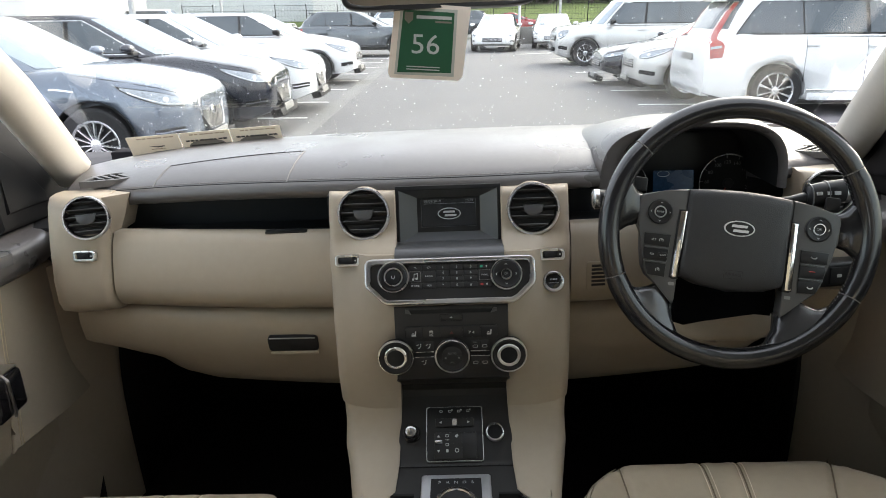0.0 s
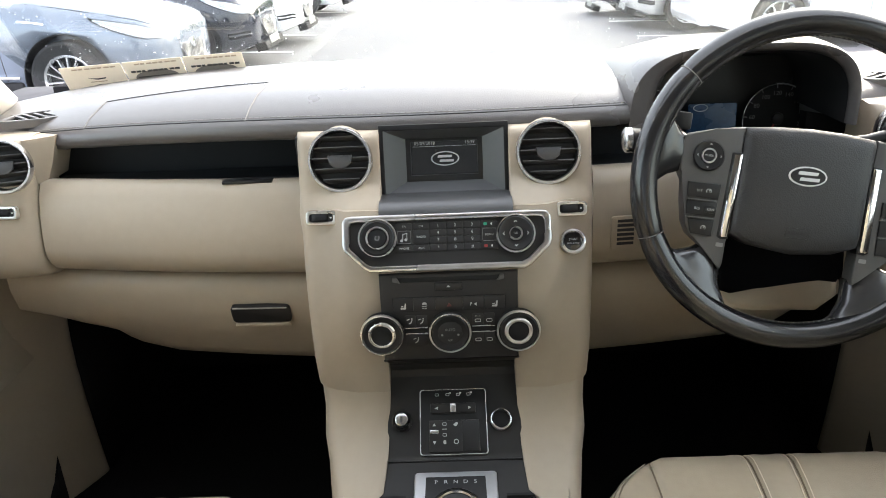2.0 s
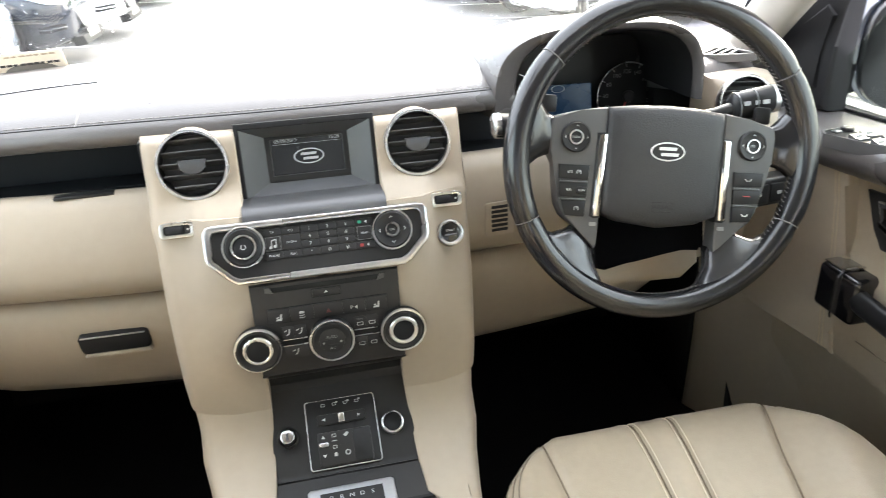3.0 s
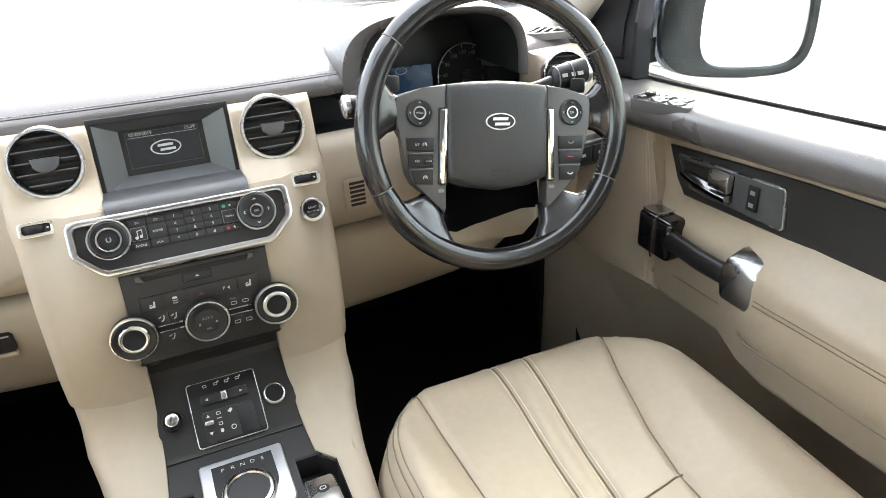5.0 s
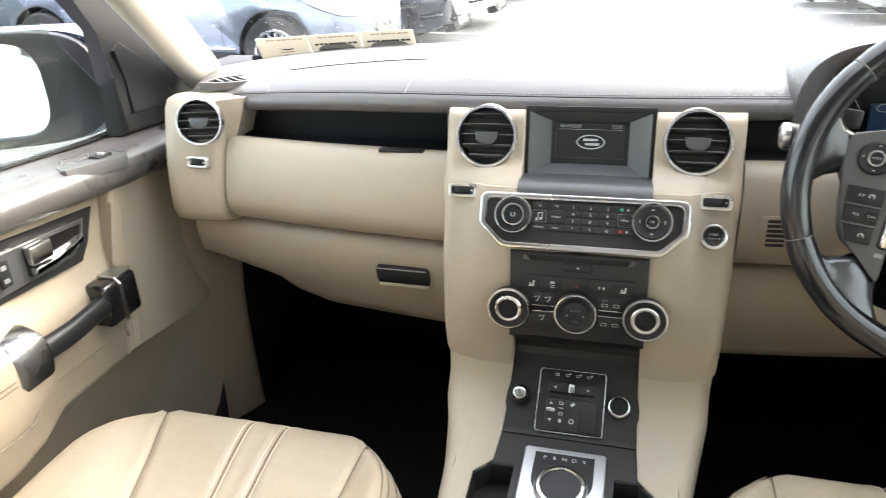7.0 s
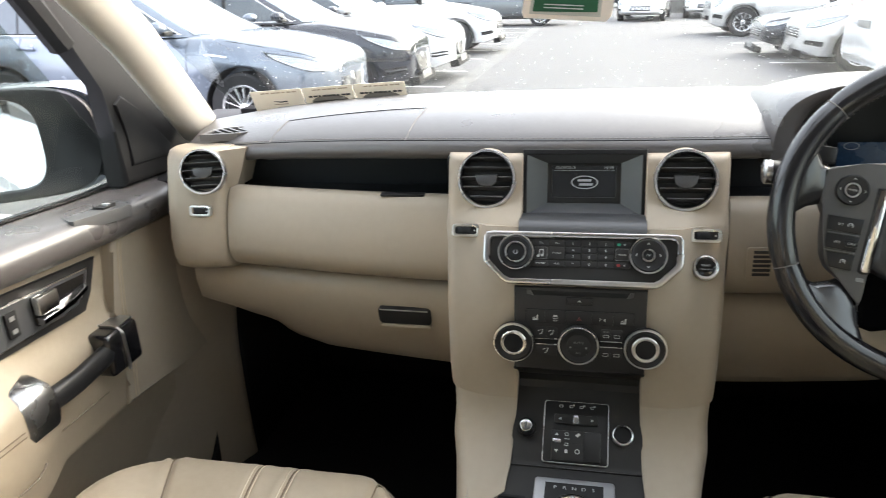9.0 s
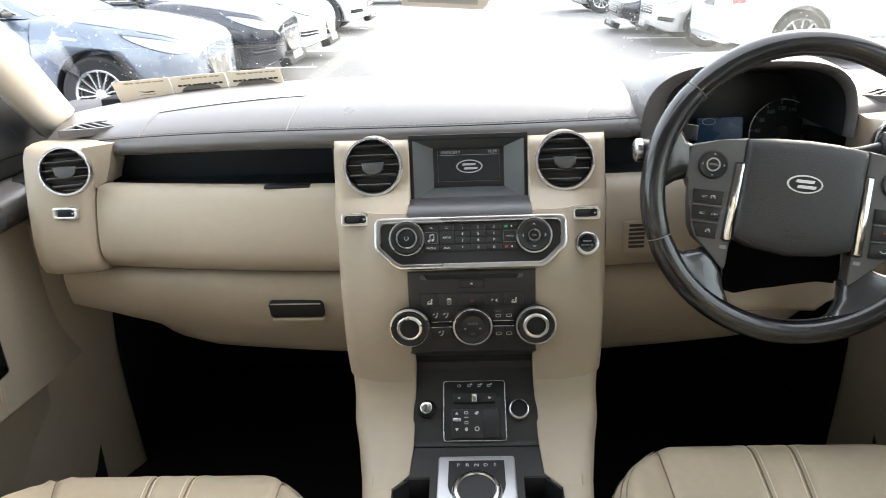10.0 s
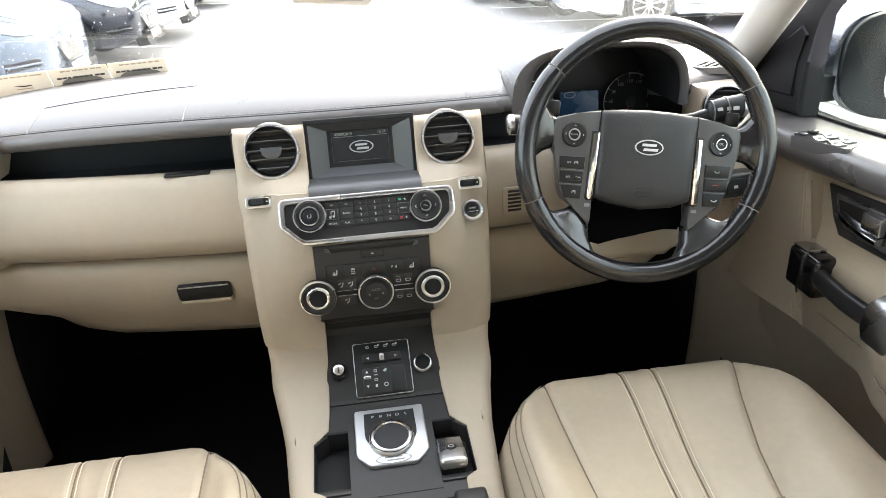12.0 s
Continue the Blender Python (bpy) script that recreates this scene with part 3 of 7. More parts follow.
def wing_mirror(s):
    t = thing("wing_mirror", "dark blue door mirror with bright glass outside the window", "car mirror", "door mirrors")
    rings = []
    for y, k, f in ((0.352, 0.62, 0.05), (0.338, 0.80, 0.08), (0.29, 0.94, 0.25), (0.22, 1.0, 0.7), (0.15, 1.0, 1.0), (0.118, 1.0, 1.0)):
        cx, cz = 1.020, 1.298
        ring = []
        for a in [2 * math.pi * i / 36 for i in range(36)]:
            dx = (0.105 if math.cos(a) > 0 else 0.145 if s > 0 else 0.172) * k * math.copysign(abs(math.cos(a)) ** 0.5, math.cos(a)) - 0.085 * (1 - k)
            ring.append((cx + dx, y - 0.52 * dx * f, cz + 0.098 * k * math.copysign(abs(math.sin(a)) ** 0.6, math.sin(a))))
        rings.append(ring)
    part("housing", sided(loft(rings), s), NAVY, t, "dark blue painted housing", sharp=55)
    m = basis((1.020, 0.109, 1.298), (1, -0.52, 0), (0, 0, 1))
    out = [(0.120 * math.copysign(abs(math.cos(a)) ** 0.5, math.cos(a)), 0.098 * math.copysign(abs(math.sin(a)) ** 0.6, math.sin(a))) for a in [2 * math.pi * i / 36 for i in range(36)]]
    inn = [(x * 0.78 + 0.010, y * 0.82) for x, y in out]
    out = [(x if x > 0 else x * (1.32 if s > 0 else 1.5), y) for x, y in out]
    part("rim", sided(frame_slab(out, inn, -0.012, 0.012, 0.008, m=m), s), BLACK, t)
    part("mirror_glass", sided(slab(inn, -0.008, 0.001, m=m), s), MIRROR, t, "mirror glass")
    part("arm", sided(loft([[(x, y - 0.03, z - 0.022), (x, y + 0.05, z - 0.022), (x, y + 0.05, z + 0.025), (x, y - 0.03, z + 0.025)] for x, y, z in ((0.79, 0.22, 1.245), (0.86, 0.22, 1.250), (0.95, 0.22, 1.255))]), s), BLACK, t)


cabin_floor()
pillar(R, "pillar_right"), pillar(L, "pillar_left")
windows()
door(R, "door_1"), door(L, "door_2")
rear_side(R, "door_3"), rear_side(L, "door_4")
switch_pack(R), switch_pack(L)
wing_mirror(R), wing_mirror(L)


# ---- dashboard ----
edge_y = lambda x: 0.030 + 0.26 * x * x
drop = lambda x: (0.022 if x < 0 else 0.014) * (abs(x) / 0.56) ** 3
dash = thing("dashboard", "grey leather-topped dashboard with cream lower panels", "dashboard")


def dash_profile(x):
    e, d = edge_y(x), drop(x)
    if 0.2605 <= x <= 0.5145:
        e = 0.205  # room for the cluster
    return [(e + 0.014, 1.293 - d), (e - 0.001, 1.298 - d), (e - 0.005, 1.309 - d), (e + 0.002, 1.320 - d), (e + 0.020, 1.331 - d), (e + 0.055, 1.343 - d), (e + 0.10, 1.350 - d), (0.24 + 0.1 * e, 1.354 - d), (0.34, 1.347 - d), (0.42, 1.332 - d), (0.50, 1.305 - d), (0.50, 1.28 - d), (0.20, 1.28 - d)]


xs = sorted([-0.665 + 1.33 * i / 56 for i in range(57)] + [0.260, 0.2605, 0.5145, 0.515])
part("top_pad", loft([[(x, y, z) for y, z in dash_profile(x)] for x in xs]), LEATHER_DK, dash, "grey leather dash pad", sharp=60)


def on_pad(x, y):
    pr = [(py, pz) for py, pz in dash_profile(x)[3:11]]
    return lerp_table(pr, y)[0]


# stitching along the lip, airbag seams
n = 0
for x0 in np.arange(-0.60, 0.235, 0.0075):
    x1 = x0 + 0.0052
    if n == 0:
        stitch = bmesh.new()
    n += 1
    tube([(x, edge_y(x) + 0.008, on_pad(x, edge_y(x) + 0.008) + 0.0004) for x in (x0, x1)], 0.0007, 5, bm=stitch)
tagged(part("stitching", stitch, THREAD_GREY, dash), kind="stuff")
part("lip_seam", tube([(x, edge_y(x) + 0.0045, on_pad(x, edge_y(x) + 0.0045) + 0.0002) for x in [-0.62 + 0.855 * i / 40 for i in range(41)]], 0.0008, 6), BLACK, dash)
for x0, lean in ((-0.252, 0.012), (-0.485, 0.012)):
    ya = edge_y(x0) + 0.004
    part("airbag_seam", tube([(x0 + lean * f, ya + (0.152 - ya) * f, on_pad(x0 + lean * f, ya + (0.152 - ya) * f) + 0.0002) for f in [i / 10 for i in range(11)]], 0.0010, 6), THREAD_GREY, dash)
part("airbag_seam", tube([(x, 0.152, on_pad(x, 0.152) + 0.0001) for x in [-0.473 + 0.233 * i / 12 for i in range(13)]], 0.0009, 6), BLACK, dash)

# open tray above the glove box, passenger side
part("tray", box(-0.56, -0.17, 0.15, 0.165, 1.225, 1.30, 0.004), SHELF, dash, "dark tray lining")
part("tray_floor", box(-0.56, -0.17, 0.105, 0.16, 1.222, 1.228, 0.002), SHELF, dash)
part("tray_roof", box(-0.56, -0.17, 0.115, 0.16, 1.293, 1.297, 0.001), BLACK_MATT, dash)
part("tray_end", box(-0.185, -0.168, 0.02, 0.16, 1.222, 1.303, 0.002), BLACK_MATT, dash)


def lid_profile(x):
    o = 0.16 * (x * x - 0.05)
    return [(y + o, z) for y, z in ((0.070, 1.225), (0.060, 1.2395), (0.046, 1.2425), (0.036, 1.239), (0.026, 1.226), (0.016, 1.202), (0.008, 1.175), (0.004, 1.154), (0.0045, 1.143), (0.009, 1.132), (0.018, 1.121), (0.030, 1.114), (0.045, 1.111), (0.08, 1.111), (0.08, 1.2))]


gx = [-0.553 + 0.368 * i / 24 for i in range(25)]
part("glove_box_lid", loft([[(x, y, z) for y, z in lid_profile(x)] for x in gx]), BEIGE, dash, "cream glove box lid", sharp=55)
part("lid_notch", box(-0.292, -0.226, 0.0385, 0.052, 1.2395, 1.2433, 0.001), BLACK, dash)


def knee_profile(x, low):
    o = 0.16 * (x * x - 0.05)
    return [(y + o, z) for y, z in ((0.08, 1.108), (0.044, 1.108), (0.032, 1.103), (0.026, 1.092), (0.025, 1.075), (0.032, 1.04), (0.052, 1.0 - 0.2 * (0.97 - low)), (0.078, low - 0.012), (0.092, low - 0.030), (0.12, low - 0.036), (0.16, low - 0.03), (0.16, 1.1))]


knee_low = lambda x: lerp_table([(0.2, 0.970), (0.43, 0.976), (0.50, 0.990), (0.55, 1.022), (0.60, 1.070), (0.648, 1.098)], abs(x))[0]
kx = [-0.648 + 0.473 * i / 24 for i in range(25)]
part("knee_panel", loft([[(x, y, z) for y, z in knee_profile(x, knee_low(x))] for x in kx]), BEIGE, dash, "cream lower panel", sharp=55)
gb = basis((-0.265, 0.0265, 1.0525), (1, -0.02, 0), (0, -0.24, 1))
latch = part("glove_box_latch", slab(rrect(0.083, 0.029, 0.006, 4), -0.006, 0.0012, 0.0008, m=gb), BLACK, dash, "black glove box latch")
part("latch_edge", box(-0.038, 0.038, 0.0115, 0.0135, 0.0008, 0.0024, 0.0004, m=gb), SATIN, latch)
part("latch_lip", slab(rrect(0.080, 0.008, 0.004, 4, 0, -0.0195), -0.006, 0.0028, 0.0025, m=gb), BEIGE, dash)

# driver's side lower panels
dx = [0.187 + 0.461 * i / 24 for i in range(25)]
up_profile = lambda x: [(y + 0.16 * (x * x - 0.05), z) for y, z in ((0.08, 1.236), (0.04, 1.246), (0.026, 1.243), (0.016, 1.225), (0.008, 1.18), (0.006, 1.152), (0.008, 1.138), (0.015, 1.124), (0.028, 1.113), (0.044, 1.109), (0.08, 1.109))]
part("driver_panel", loft([[(x, y, z) for y, z in up_profile(x)] for x in dx]), BEIGE, dash, "cream driver's side panel", sharp=55)
part("knee_panel", loft([[(x, y, z) for y, z in knee_profile(x, knee_low(x) - 0.004)] for x in dx]), BEIGE, dash, "cream lower panel", sharp=55)
part("tray", box(0.187, 0.30, 0.10, 0.115, 1.225, 1.30, 0.004), SHELF, dash)
part("tray_floor", box(0.187, 0.30, 0.035, 0.11, 1.236, 1.242, 0.002), SHELF, dash)
gm = basis((0.229, 0.0060, 1.165), (1, 0.06, 0), (0, 0.03, 1))
grille = part("speaker_grille", slab(rrect(0.038, 0.046, 0.004, 3), 0, 0.0022, 0.001, m=gm), BEIGE, dash, "small slotted grille")
for i in range(6):
    part("slot", box(-0.011, 0.011, -0.0165 + i * 0.0062, -0.0125 + i * 0.0062, 0.0015, 0.0026, 0.0004, m=gm), BLACK, grille)
for i in range(4):
    part("vent_slot", box(0.37, 0.445, 0.016, 0.020, 1.012 + 0.009 * i, 1.0145 + 0.009 * i, 0.0008, m=pose(0, 0.0490 - 0.0043 * i, 0)), PIPE, dash)
# face behind the wheel
for x0, x1, z1 in ((-0.66, 0.255, 1.285), (0.255, 0.517, 1.19), (0.517, 0.66, 1.285)):
    part("backing", box(x0, x1, 0.165, 0.185, 1.0, z1, 0.002), BLACK_MATT, dash)

# ---- end pods with the outer vents ----


def end_pod(s, name):
    prof = ((1.302, 0.085), (1.300, 0.066), (1.29, 0.058), (1.25, 0.046), (1.215, 0.038), (1.17, 0.030), (1.135, 0.030), (1.118, 0.038), (1.108, 0.06), (1.108, 0.13), (1.30, 0.13))
    rings = []
    for x, k in ((0.556, 0.012), (0.560, 0.003), (0.568, 0.0), (0.59, 0.0), (0.622, 0.004), (0.644, 0.016), (0.652, 0.034)):
        rings.append([(x, min(0.13, y + k - 0.24 * (x - 0.590)), z) for z, y in prof])
    part(name, sided(loft(rings), s), BEIGE, dash, "cream end pod around the outer vent", sharp=55)
    if s < 0:
        part("pod_return", sided(loft([[(0.546 - f, 0.085 + 0.5 * f, z), (0.560, 0.072, z), (0.560, 0.14, z), (0.546 - f, 0.14, z)] for z, f in ((1.238, 0.0), (1.27, 0.012), (1.30, 0.020))]), s), BEIGE, dash)


end_pod(L, "end_pod"), end_pod(R, "end_pod")
for s in (L, R):
    vx, vy = (-0.568, 0.148) if s < 0 else (0.605, 0.156)
    m = basis((vx, vy, on_pad(vx, vy) + 0.0040), (1, -0.30 * s, 0), (0, 1, 0.12))
    dv = thing("demister_vent", "black leaf-shaped demister vent with slanting slats in the dash top", "air vent", "demister vents", m=m)
    leaf = [(0.056, -0.0150), (0.047, -0.0015), (0.030, 0.0135), (0.010, 0.0190), (-0.030, 0.0205), (-0.056, 0.0190), (-0.047, 0.0030), (-0.032, -0.0125), (-0.010, -0.0190), (0.030, -0.0185)]
    leaf = [(x * s, y) for x, y in leaf]
    part("frame", frame_slab(leaf, [(x * 0.82, y * 0.76) for x, y in leaf], -0.010, 0.0016, 0.0010), LEATHER_DK, dv)
    # shallow well; the depth's shade is in its near-black colour
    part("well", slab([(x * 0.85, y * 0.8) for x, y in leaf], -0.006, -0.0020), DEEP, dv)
    for i in range(5):
        xs_ = (-0.028 + 0.014 * i) * s
        part("slat", box(-0.0021, 0.0021, -0.0165, 0.0165, -0.0015, 0.0014, 0.0004, m=pose(xs_, 0.0004 * s, 0, 0, 0, -44 * s)), SPOKE, dv)


# ---- round air vents ----


SLAT = mat("grey_vent_slat", (0.050, 0.049, 0.048), 0.40, var=0.10, bump=0.05, bscale=1500)


def air_vent(m, r=0.0398):
    v = thing("air_vent", "round black air vent with a bright ring and five slats", "air vent", "dashboard air vents", m=m)
    part("ring", lathe([(r * 0.885, 0.0), (r * 0.885, 0.0055), (r * 0.905, 0.0085), (r * 0.975, 0.0085), (r, 0.0045), (r, -0.006)], 56, close=True), SATIN, v, "satin silver ring")
    part("barrel", lathe([(0, -0.004), (r * 0.84, -0.008), (r * 0.89, 0.004), (r * 0.89, -0.009), (0, -0.0055)], 40), BLACK, v)
    for i in range(5):
        yy = (i - 2) * r * 0.325
        w = math.sqrt((r * 0.875) ** 2 - yy * yy) - 0.0006
        part("slat", box(-w, w, -0.0062, 0.0062, -0.0010, 0.0010, 0.0007, m=pose(0, yy, -0.0010, 62, 0, 0)), SLAT, v)
    tab = [(-0.0150, 0.006), (0.0150, 0.006), (0.0135, -0.004), (0.0075, -0.0092), (0, -0.0105), (-0.0075, -0.0092), (-0.0135, -0.004)]
    part("tab", slab(tab, 0.004, 0.0085, 0.0015), SLATE, v)
    return v


for x in (-0.1275, 0.1275):
    air_vent(basis((x, 0.0035, 1.2770), (1, 0, 0), (0, 0.26, 1)))
air_vent(basis((-0.5765, 0.0470, 1.2735), (1, 0.27, 0), (0, 0.24, 1)), 0.0352)
air_vent(basis((0.587, 0.0460, 1.2740), (1, -0.27, 0), (0, 0.24, 1)), 0.0365)


def thumb_wheel(m, lit=False):
    t = thing("vent_thumbwheel", "small black thumb wheel in a silver slot", "switch", "vent thumb wheels", m=m)
    part("bezel", frame_slab(rrect(0.037, 0.017, 0.0045, 4), rrect(0.029, 0.0098, 0.003, 4), -0.004, 0.0028, 0.001), RING, t)
    part("slot", slab(rrect(0.030, 0.0105, 0.003, 4), -0.003, 0.0006), BLACK, t)
    part("wheel", lathe([(0, -0.0042), (0.0055, -0.0042), (0.0062, -0.003), (0.0062, 0.003), (0.0055, 0.0042), (0, 0.0042)], 20, m=pose(-0.002, 0, -0.001, 90, 0, 0) @ Matrix.Diagonal((1.7, 1, 1, 1))), BLACK_MATT, t)
    part("mark", disc(0.0012, 0.0005, 0.0014, 10, m=Matrix.Translation((0.0115, 0, 0))), LEGEND, t)


thumb_wheel(basis((-0.1515, -0.0365, 1.2170), (1, 0, 0), (0, 0.35, 1)))
thumb_wheel(basis((0.1515, -0.0365, 1.2170), (1, 0, 0), (0, 0.35, 1)))
thumb_wheel(basis((-0.587, 0.0365, 1.213), (1, -0.06, 0), (0, 0.22, 1)))


# ---- centre stack and console ----
console = thing("centre_console", "cream centre stack and console with a charcoal spine", "console")
# side view of the cream cheeks: y, z, inner x, outer x
CHEEK = [(-0.0430, 1.226, 0.0808, 0.183), (-0.0460, 1.220, 0.0808, 0.183), (-0.0500, 1.210, 0.0808, 0.182), (-0.056, 1.195, 0.0, 0.180), (-0.072, 1.158, 0.0, 0.179), (-0.080, 1.12, 0.080, 0.178), (-0.082, 1.08, 0.080, 0.176), (-0.080, 1.04, 0.080, 0.175), (-0.077, 1.005, 0.081, 0.174), (-0.084, 0.975, 0.082, 0.172), (-0.104, 0.950, 0.083, 0.168), (-0.130, 0.934, 0.084, 0.160), (-0.183, 0.9195, 0.087, 0.150), (-0.205, 0.916, 0.108, 0.147), (-0.283, 0.9045, 0.108, 0.140), (-0.292, 0.903, 0.092, 0.139), (-0.33, 0.899, 0.090, 0.137), (-0.55, 0.885, 0.090, 0.134), (-0.80, 0.880, 0.090, 0.134)]


def cheek(s, upper):
    """The upper piece laps over the lower one along a curved edge."""
    rings = []
    rows = [q for q in CHEEK if (q[1] > 0.978 if upper else q[1] < 1.006)]
    if upper:
        rows.append((-0.0780, 0.980, 0.082, 0.173))
    for i, (y, z, xi, xo) in enumerate(rows):
        a, b = rows[max(0, i - 1)], rows[min(len(rows) - 1, i + 1)]
        d = Vector((0, b[0] - a[0], b[1] - a[1])).normalized()
        nrm = Vector((0, d.z, -d.y))
        if nrm.y > 0 and nrm.z < 0:
            nrm = -nrm
        nrm = -nrm if nrm.dot(Vector((0, -0.6, 0.8))) < 0 else nrm
        p = Vector((0, y, z))
        r = 0.016
        back = Vector((0, 0.14, 0)) if z > 1.0 else Vector((0, 0.14 * smoothstep(0.9, 1.0, z), -0.24 * smoothstep(1.0, 0.93, z)))
        if not upper and z > 0.97:
            p, xo = p - nrm * 0.0030, xo - 0.003
        ring = [p + Vector((xi, 0, 0)) - nrm * 0.002, p + Vector((xi + 0.004, 0, 0))]
        sb = 0.020 * smoothstep(1.03, 1.15, z)
        back0 = Vector((0, sb, 0))
        xa = min(max(xi + 0.03, 0.122), xo - 0.020)
        ring += [p + Vector((xa, 0, 0)) + nrm * 0.0015, p + Vector((xa + (xo - xa) * 0.3, 0, 0)) + back0 * 0.6]
        p = p + back0
        for k in range(5):
            t = radians(90 * k / 4)
            ring.append(p + Vector((xo - r + r * math.sin(t), 0, 0)) - nrm * (r - r * math.cos(t)))
        ring += [p + Vector((xo - 0.002, 0, 0)) - nrm * r + back, p + Vector((xi, 0, 0)) - nrm * 0.03 + back * 0.6]
        if upper and i == len(rows) - 1:
            ring = [v + Vector((0, 0.002, 0.019)) * smoothstep(xi + 0.02, xo, v.x) for v in ring]
        rings.append([tuple(v) for v in ring])
    part("cheek" if upper else "lower_cheek", sided(loft(rings), s), BEIGE, console, "cream side cheek", sharp=50)


cheek(R, True), cheek(L, True), cheek(R, False), cheek(L, False)


def pod(s):
    """Cream pod with a round opening for a vent."""
    x0, x1, z0, z1, cx, cz, r, n = 0.0795, 0.1830, 1.212, 1.3070, 0.1275, 1.2770, 0.0360, 96
    face = [(1.205, -0.0450), (1.214, -0.0450), (1.222, -0.0415), (1.230, -0.0320), (1.238, -0.0195), (1.245, -0.0110), (1.252, -0.0055), (1.260, -0.0017), (1.32, 0.0163)]
    edge = lambda e, q: q - math.sqrt(max(0.0, q * q - max(0.0, q - e) ** 2))
    side = [(0.120, 0.0), (0.130, 0.004), (0.140, 0.0115), (0.150, 0.0155), (0.165, 0.020)]
    deep = lambda x, z: lerp_table(face, z)[0] + lerp_table(side, x)[0] * smoothstep(1.254, 1.220, z) + edge(x1 - x, 0.016) + edge(z1 - z, 0.009) + edge(x - x0, 0.002)
    out, inn = [], []
    for i in range(n):
        a = 2 * math.pi * (i + 0.5) / n
        c, sn = math.cos(a), math.sin(a)
        k = min((x1 - cx) / c if c > 1e-6 else 1e9, (x0 - cx) / c if c < -1e-6 else 1e9, (z1 - cz) / sn if sn > 1e-6 else 1e9, (z0 - cz) / sn if sn < -1e-6 else 1e9)
        out.append((cx + k * c, cz + k * sn))
        inn.append((cx + r * c, cz + r * sn))
    rings = [[(x, 0.10, z) for x, z in out]]
    for f in (0.0, 0.02, 0.06, 0.12, 0.20, 0.32, 0.45, 0.6, 0.8, 1.0):
        at = [(a * (1 - f) + b * f, c * (1 - f) + d * f) for (a, c), (b, d) in zip(out, inn)]
        rings.append([(x, deep(x, z), z) for x, z in at])
    rings.append([(x, deep(x, z) + 0.02, z) for x, z in inn])
    part("vent_pod", sided(loft(rings, caps=False), s), BEIGE, console, "cream vent pod", sharp=60)


pod(R), pod(L)

# ---- display ----
disp = thing("display_unit", "small dark display with lit marks in a grey frame", "display", m=basis((0, 0.012, 1.277), (1, 0, 0), (0, 0.22, 1)))
sq = lambda w, h, dy=0.0: [(-w / 2, -h / 2 + dy), (w / 2, -h / 2 + dy), (w / 2, h / 2 + dy), (-w / 2, h / 2 + dy)]


def funnel(o, i, zo, zi):
    t = [[(x, y, zo) for x, y in o], [(x, y, zi) for x, y in i], [(x, y, zi - 0.004) for x, y in i], [(x, y, zo - 0.03) for x, y in o]]
    return loft(t + [t[0]], caps=False)


part("hood", frame_slab(sq(0.160, 0.092, -0.0085), sq(0.149, 0.080, -0.0095), -0.03, 0.001, 0.0015), BLACK_MATT, disp)
part("surround", funnel(sq(0.149, 0.080, -0.0095), sq(0.096, 0.053, -0.008), 0.000, -0.018), SLATE, disp, "grey sloping surround", sharp=20)
part("bezel", frame_slab(sq(0.097, 0.054, -0.008), sq(0.084, 0.042, -0.006), -0.022, -0.0172, 0.0008), BLACK, disp)
part("bezel_edge", frame_slab(sq(0.0850, 0.0430, -0.006), sq(0.0838, 0.0418, -0.006), -0.022, -0.0166, 0.0003), SLATE, disp)
part("screen", slab(sq(0.086, 0.044, -0.006), -0.026, -0.0205), LCD, disp, "dark lit screen")
letters("05/09/2019", 0.0058, -0.0245, 0.0125, -0.0200, LCD_GLOW, disp)
letters("15:39", 0.0058, 0.0325, 0.0125, -0.0200, LCD_GLOW, disp)
part("rule", box(-0.040, 0.040, 0.0085, 0.0089, -0.0204, -0.0200), LCD_GLOW, disp)
oval_logo(disp, 0.0180, 0.0092, 0.001, -0.0070, -0.0204, LCD_GLOW, LCD, LCD_GLOW, lift=0.0003)
part("sill", loft([[(x, y, z) for y, z in ((0.008, 1.2300), (-0.014, 1.2325), (-0.030, 1.2325), (-0.039, 1.2300), (-0.0450, 1.2245), (-0.0500, 1.2150), (0.008, 1.2120))] for x in (-0.0805, 0.0805)], m=disp.matrix_basis.inverted()), SILL, disp, "dark grey metallic sill", sharp=50)

# ---- radio ----
UP = (0, 0.458, 0.889)
radio = thing("car_radio", "black car radio with keypad and two knobs in a silver frame", "radio", m=basis((0, -0.0605, 1.189), (1, 0, 0), UP))
oct_ = [(-0.113, 0.0345), (0.113, 0.0345), (0.1205, 0.033), (0.1245, 0.027), (0.1245, -0.001), (0.122, -0.008), (0.100, -0.029), (0.092, -0.0335), (-0.092, -0.0335), (-0.100, -0.029), (-0.122, -0.008), (-0.1245, -0.001), (-0.1245, 0.027), (-0.1205, 0.033)]
ino = [(-0.108, 0.0265), (0.108, 0.0265), (0.1135, 0.0255), (0.116, 0.0220), (0.116, 0.000), (0.1145, -0.0045), (0.096, -0.0225), (0.089, -0.0260), (-0.089, -0.0260), (-0.096, -0.0225), (-0.1145, -0.0045), (-0.116, 0.000), (-0.116, 0.0220), (-0.1135, 0.0255)]
part("frame", frame_slab(oct_, ino, -0.012, 0.0085, 0.0025), SATIN, radio, "satin silver frame")
part("faceplate", slab([(x * 1.002, y * 1.002) for x, y in ino], -0.004, 0.0035), CHARCOAL, radio)


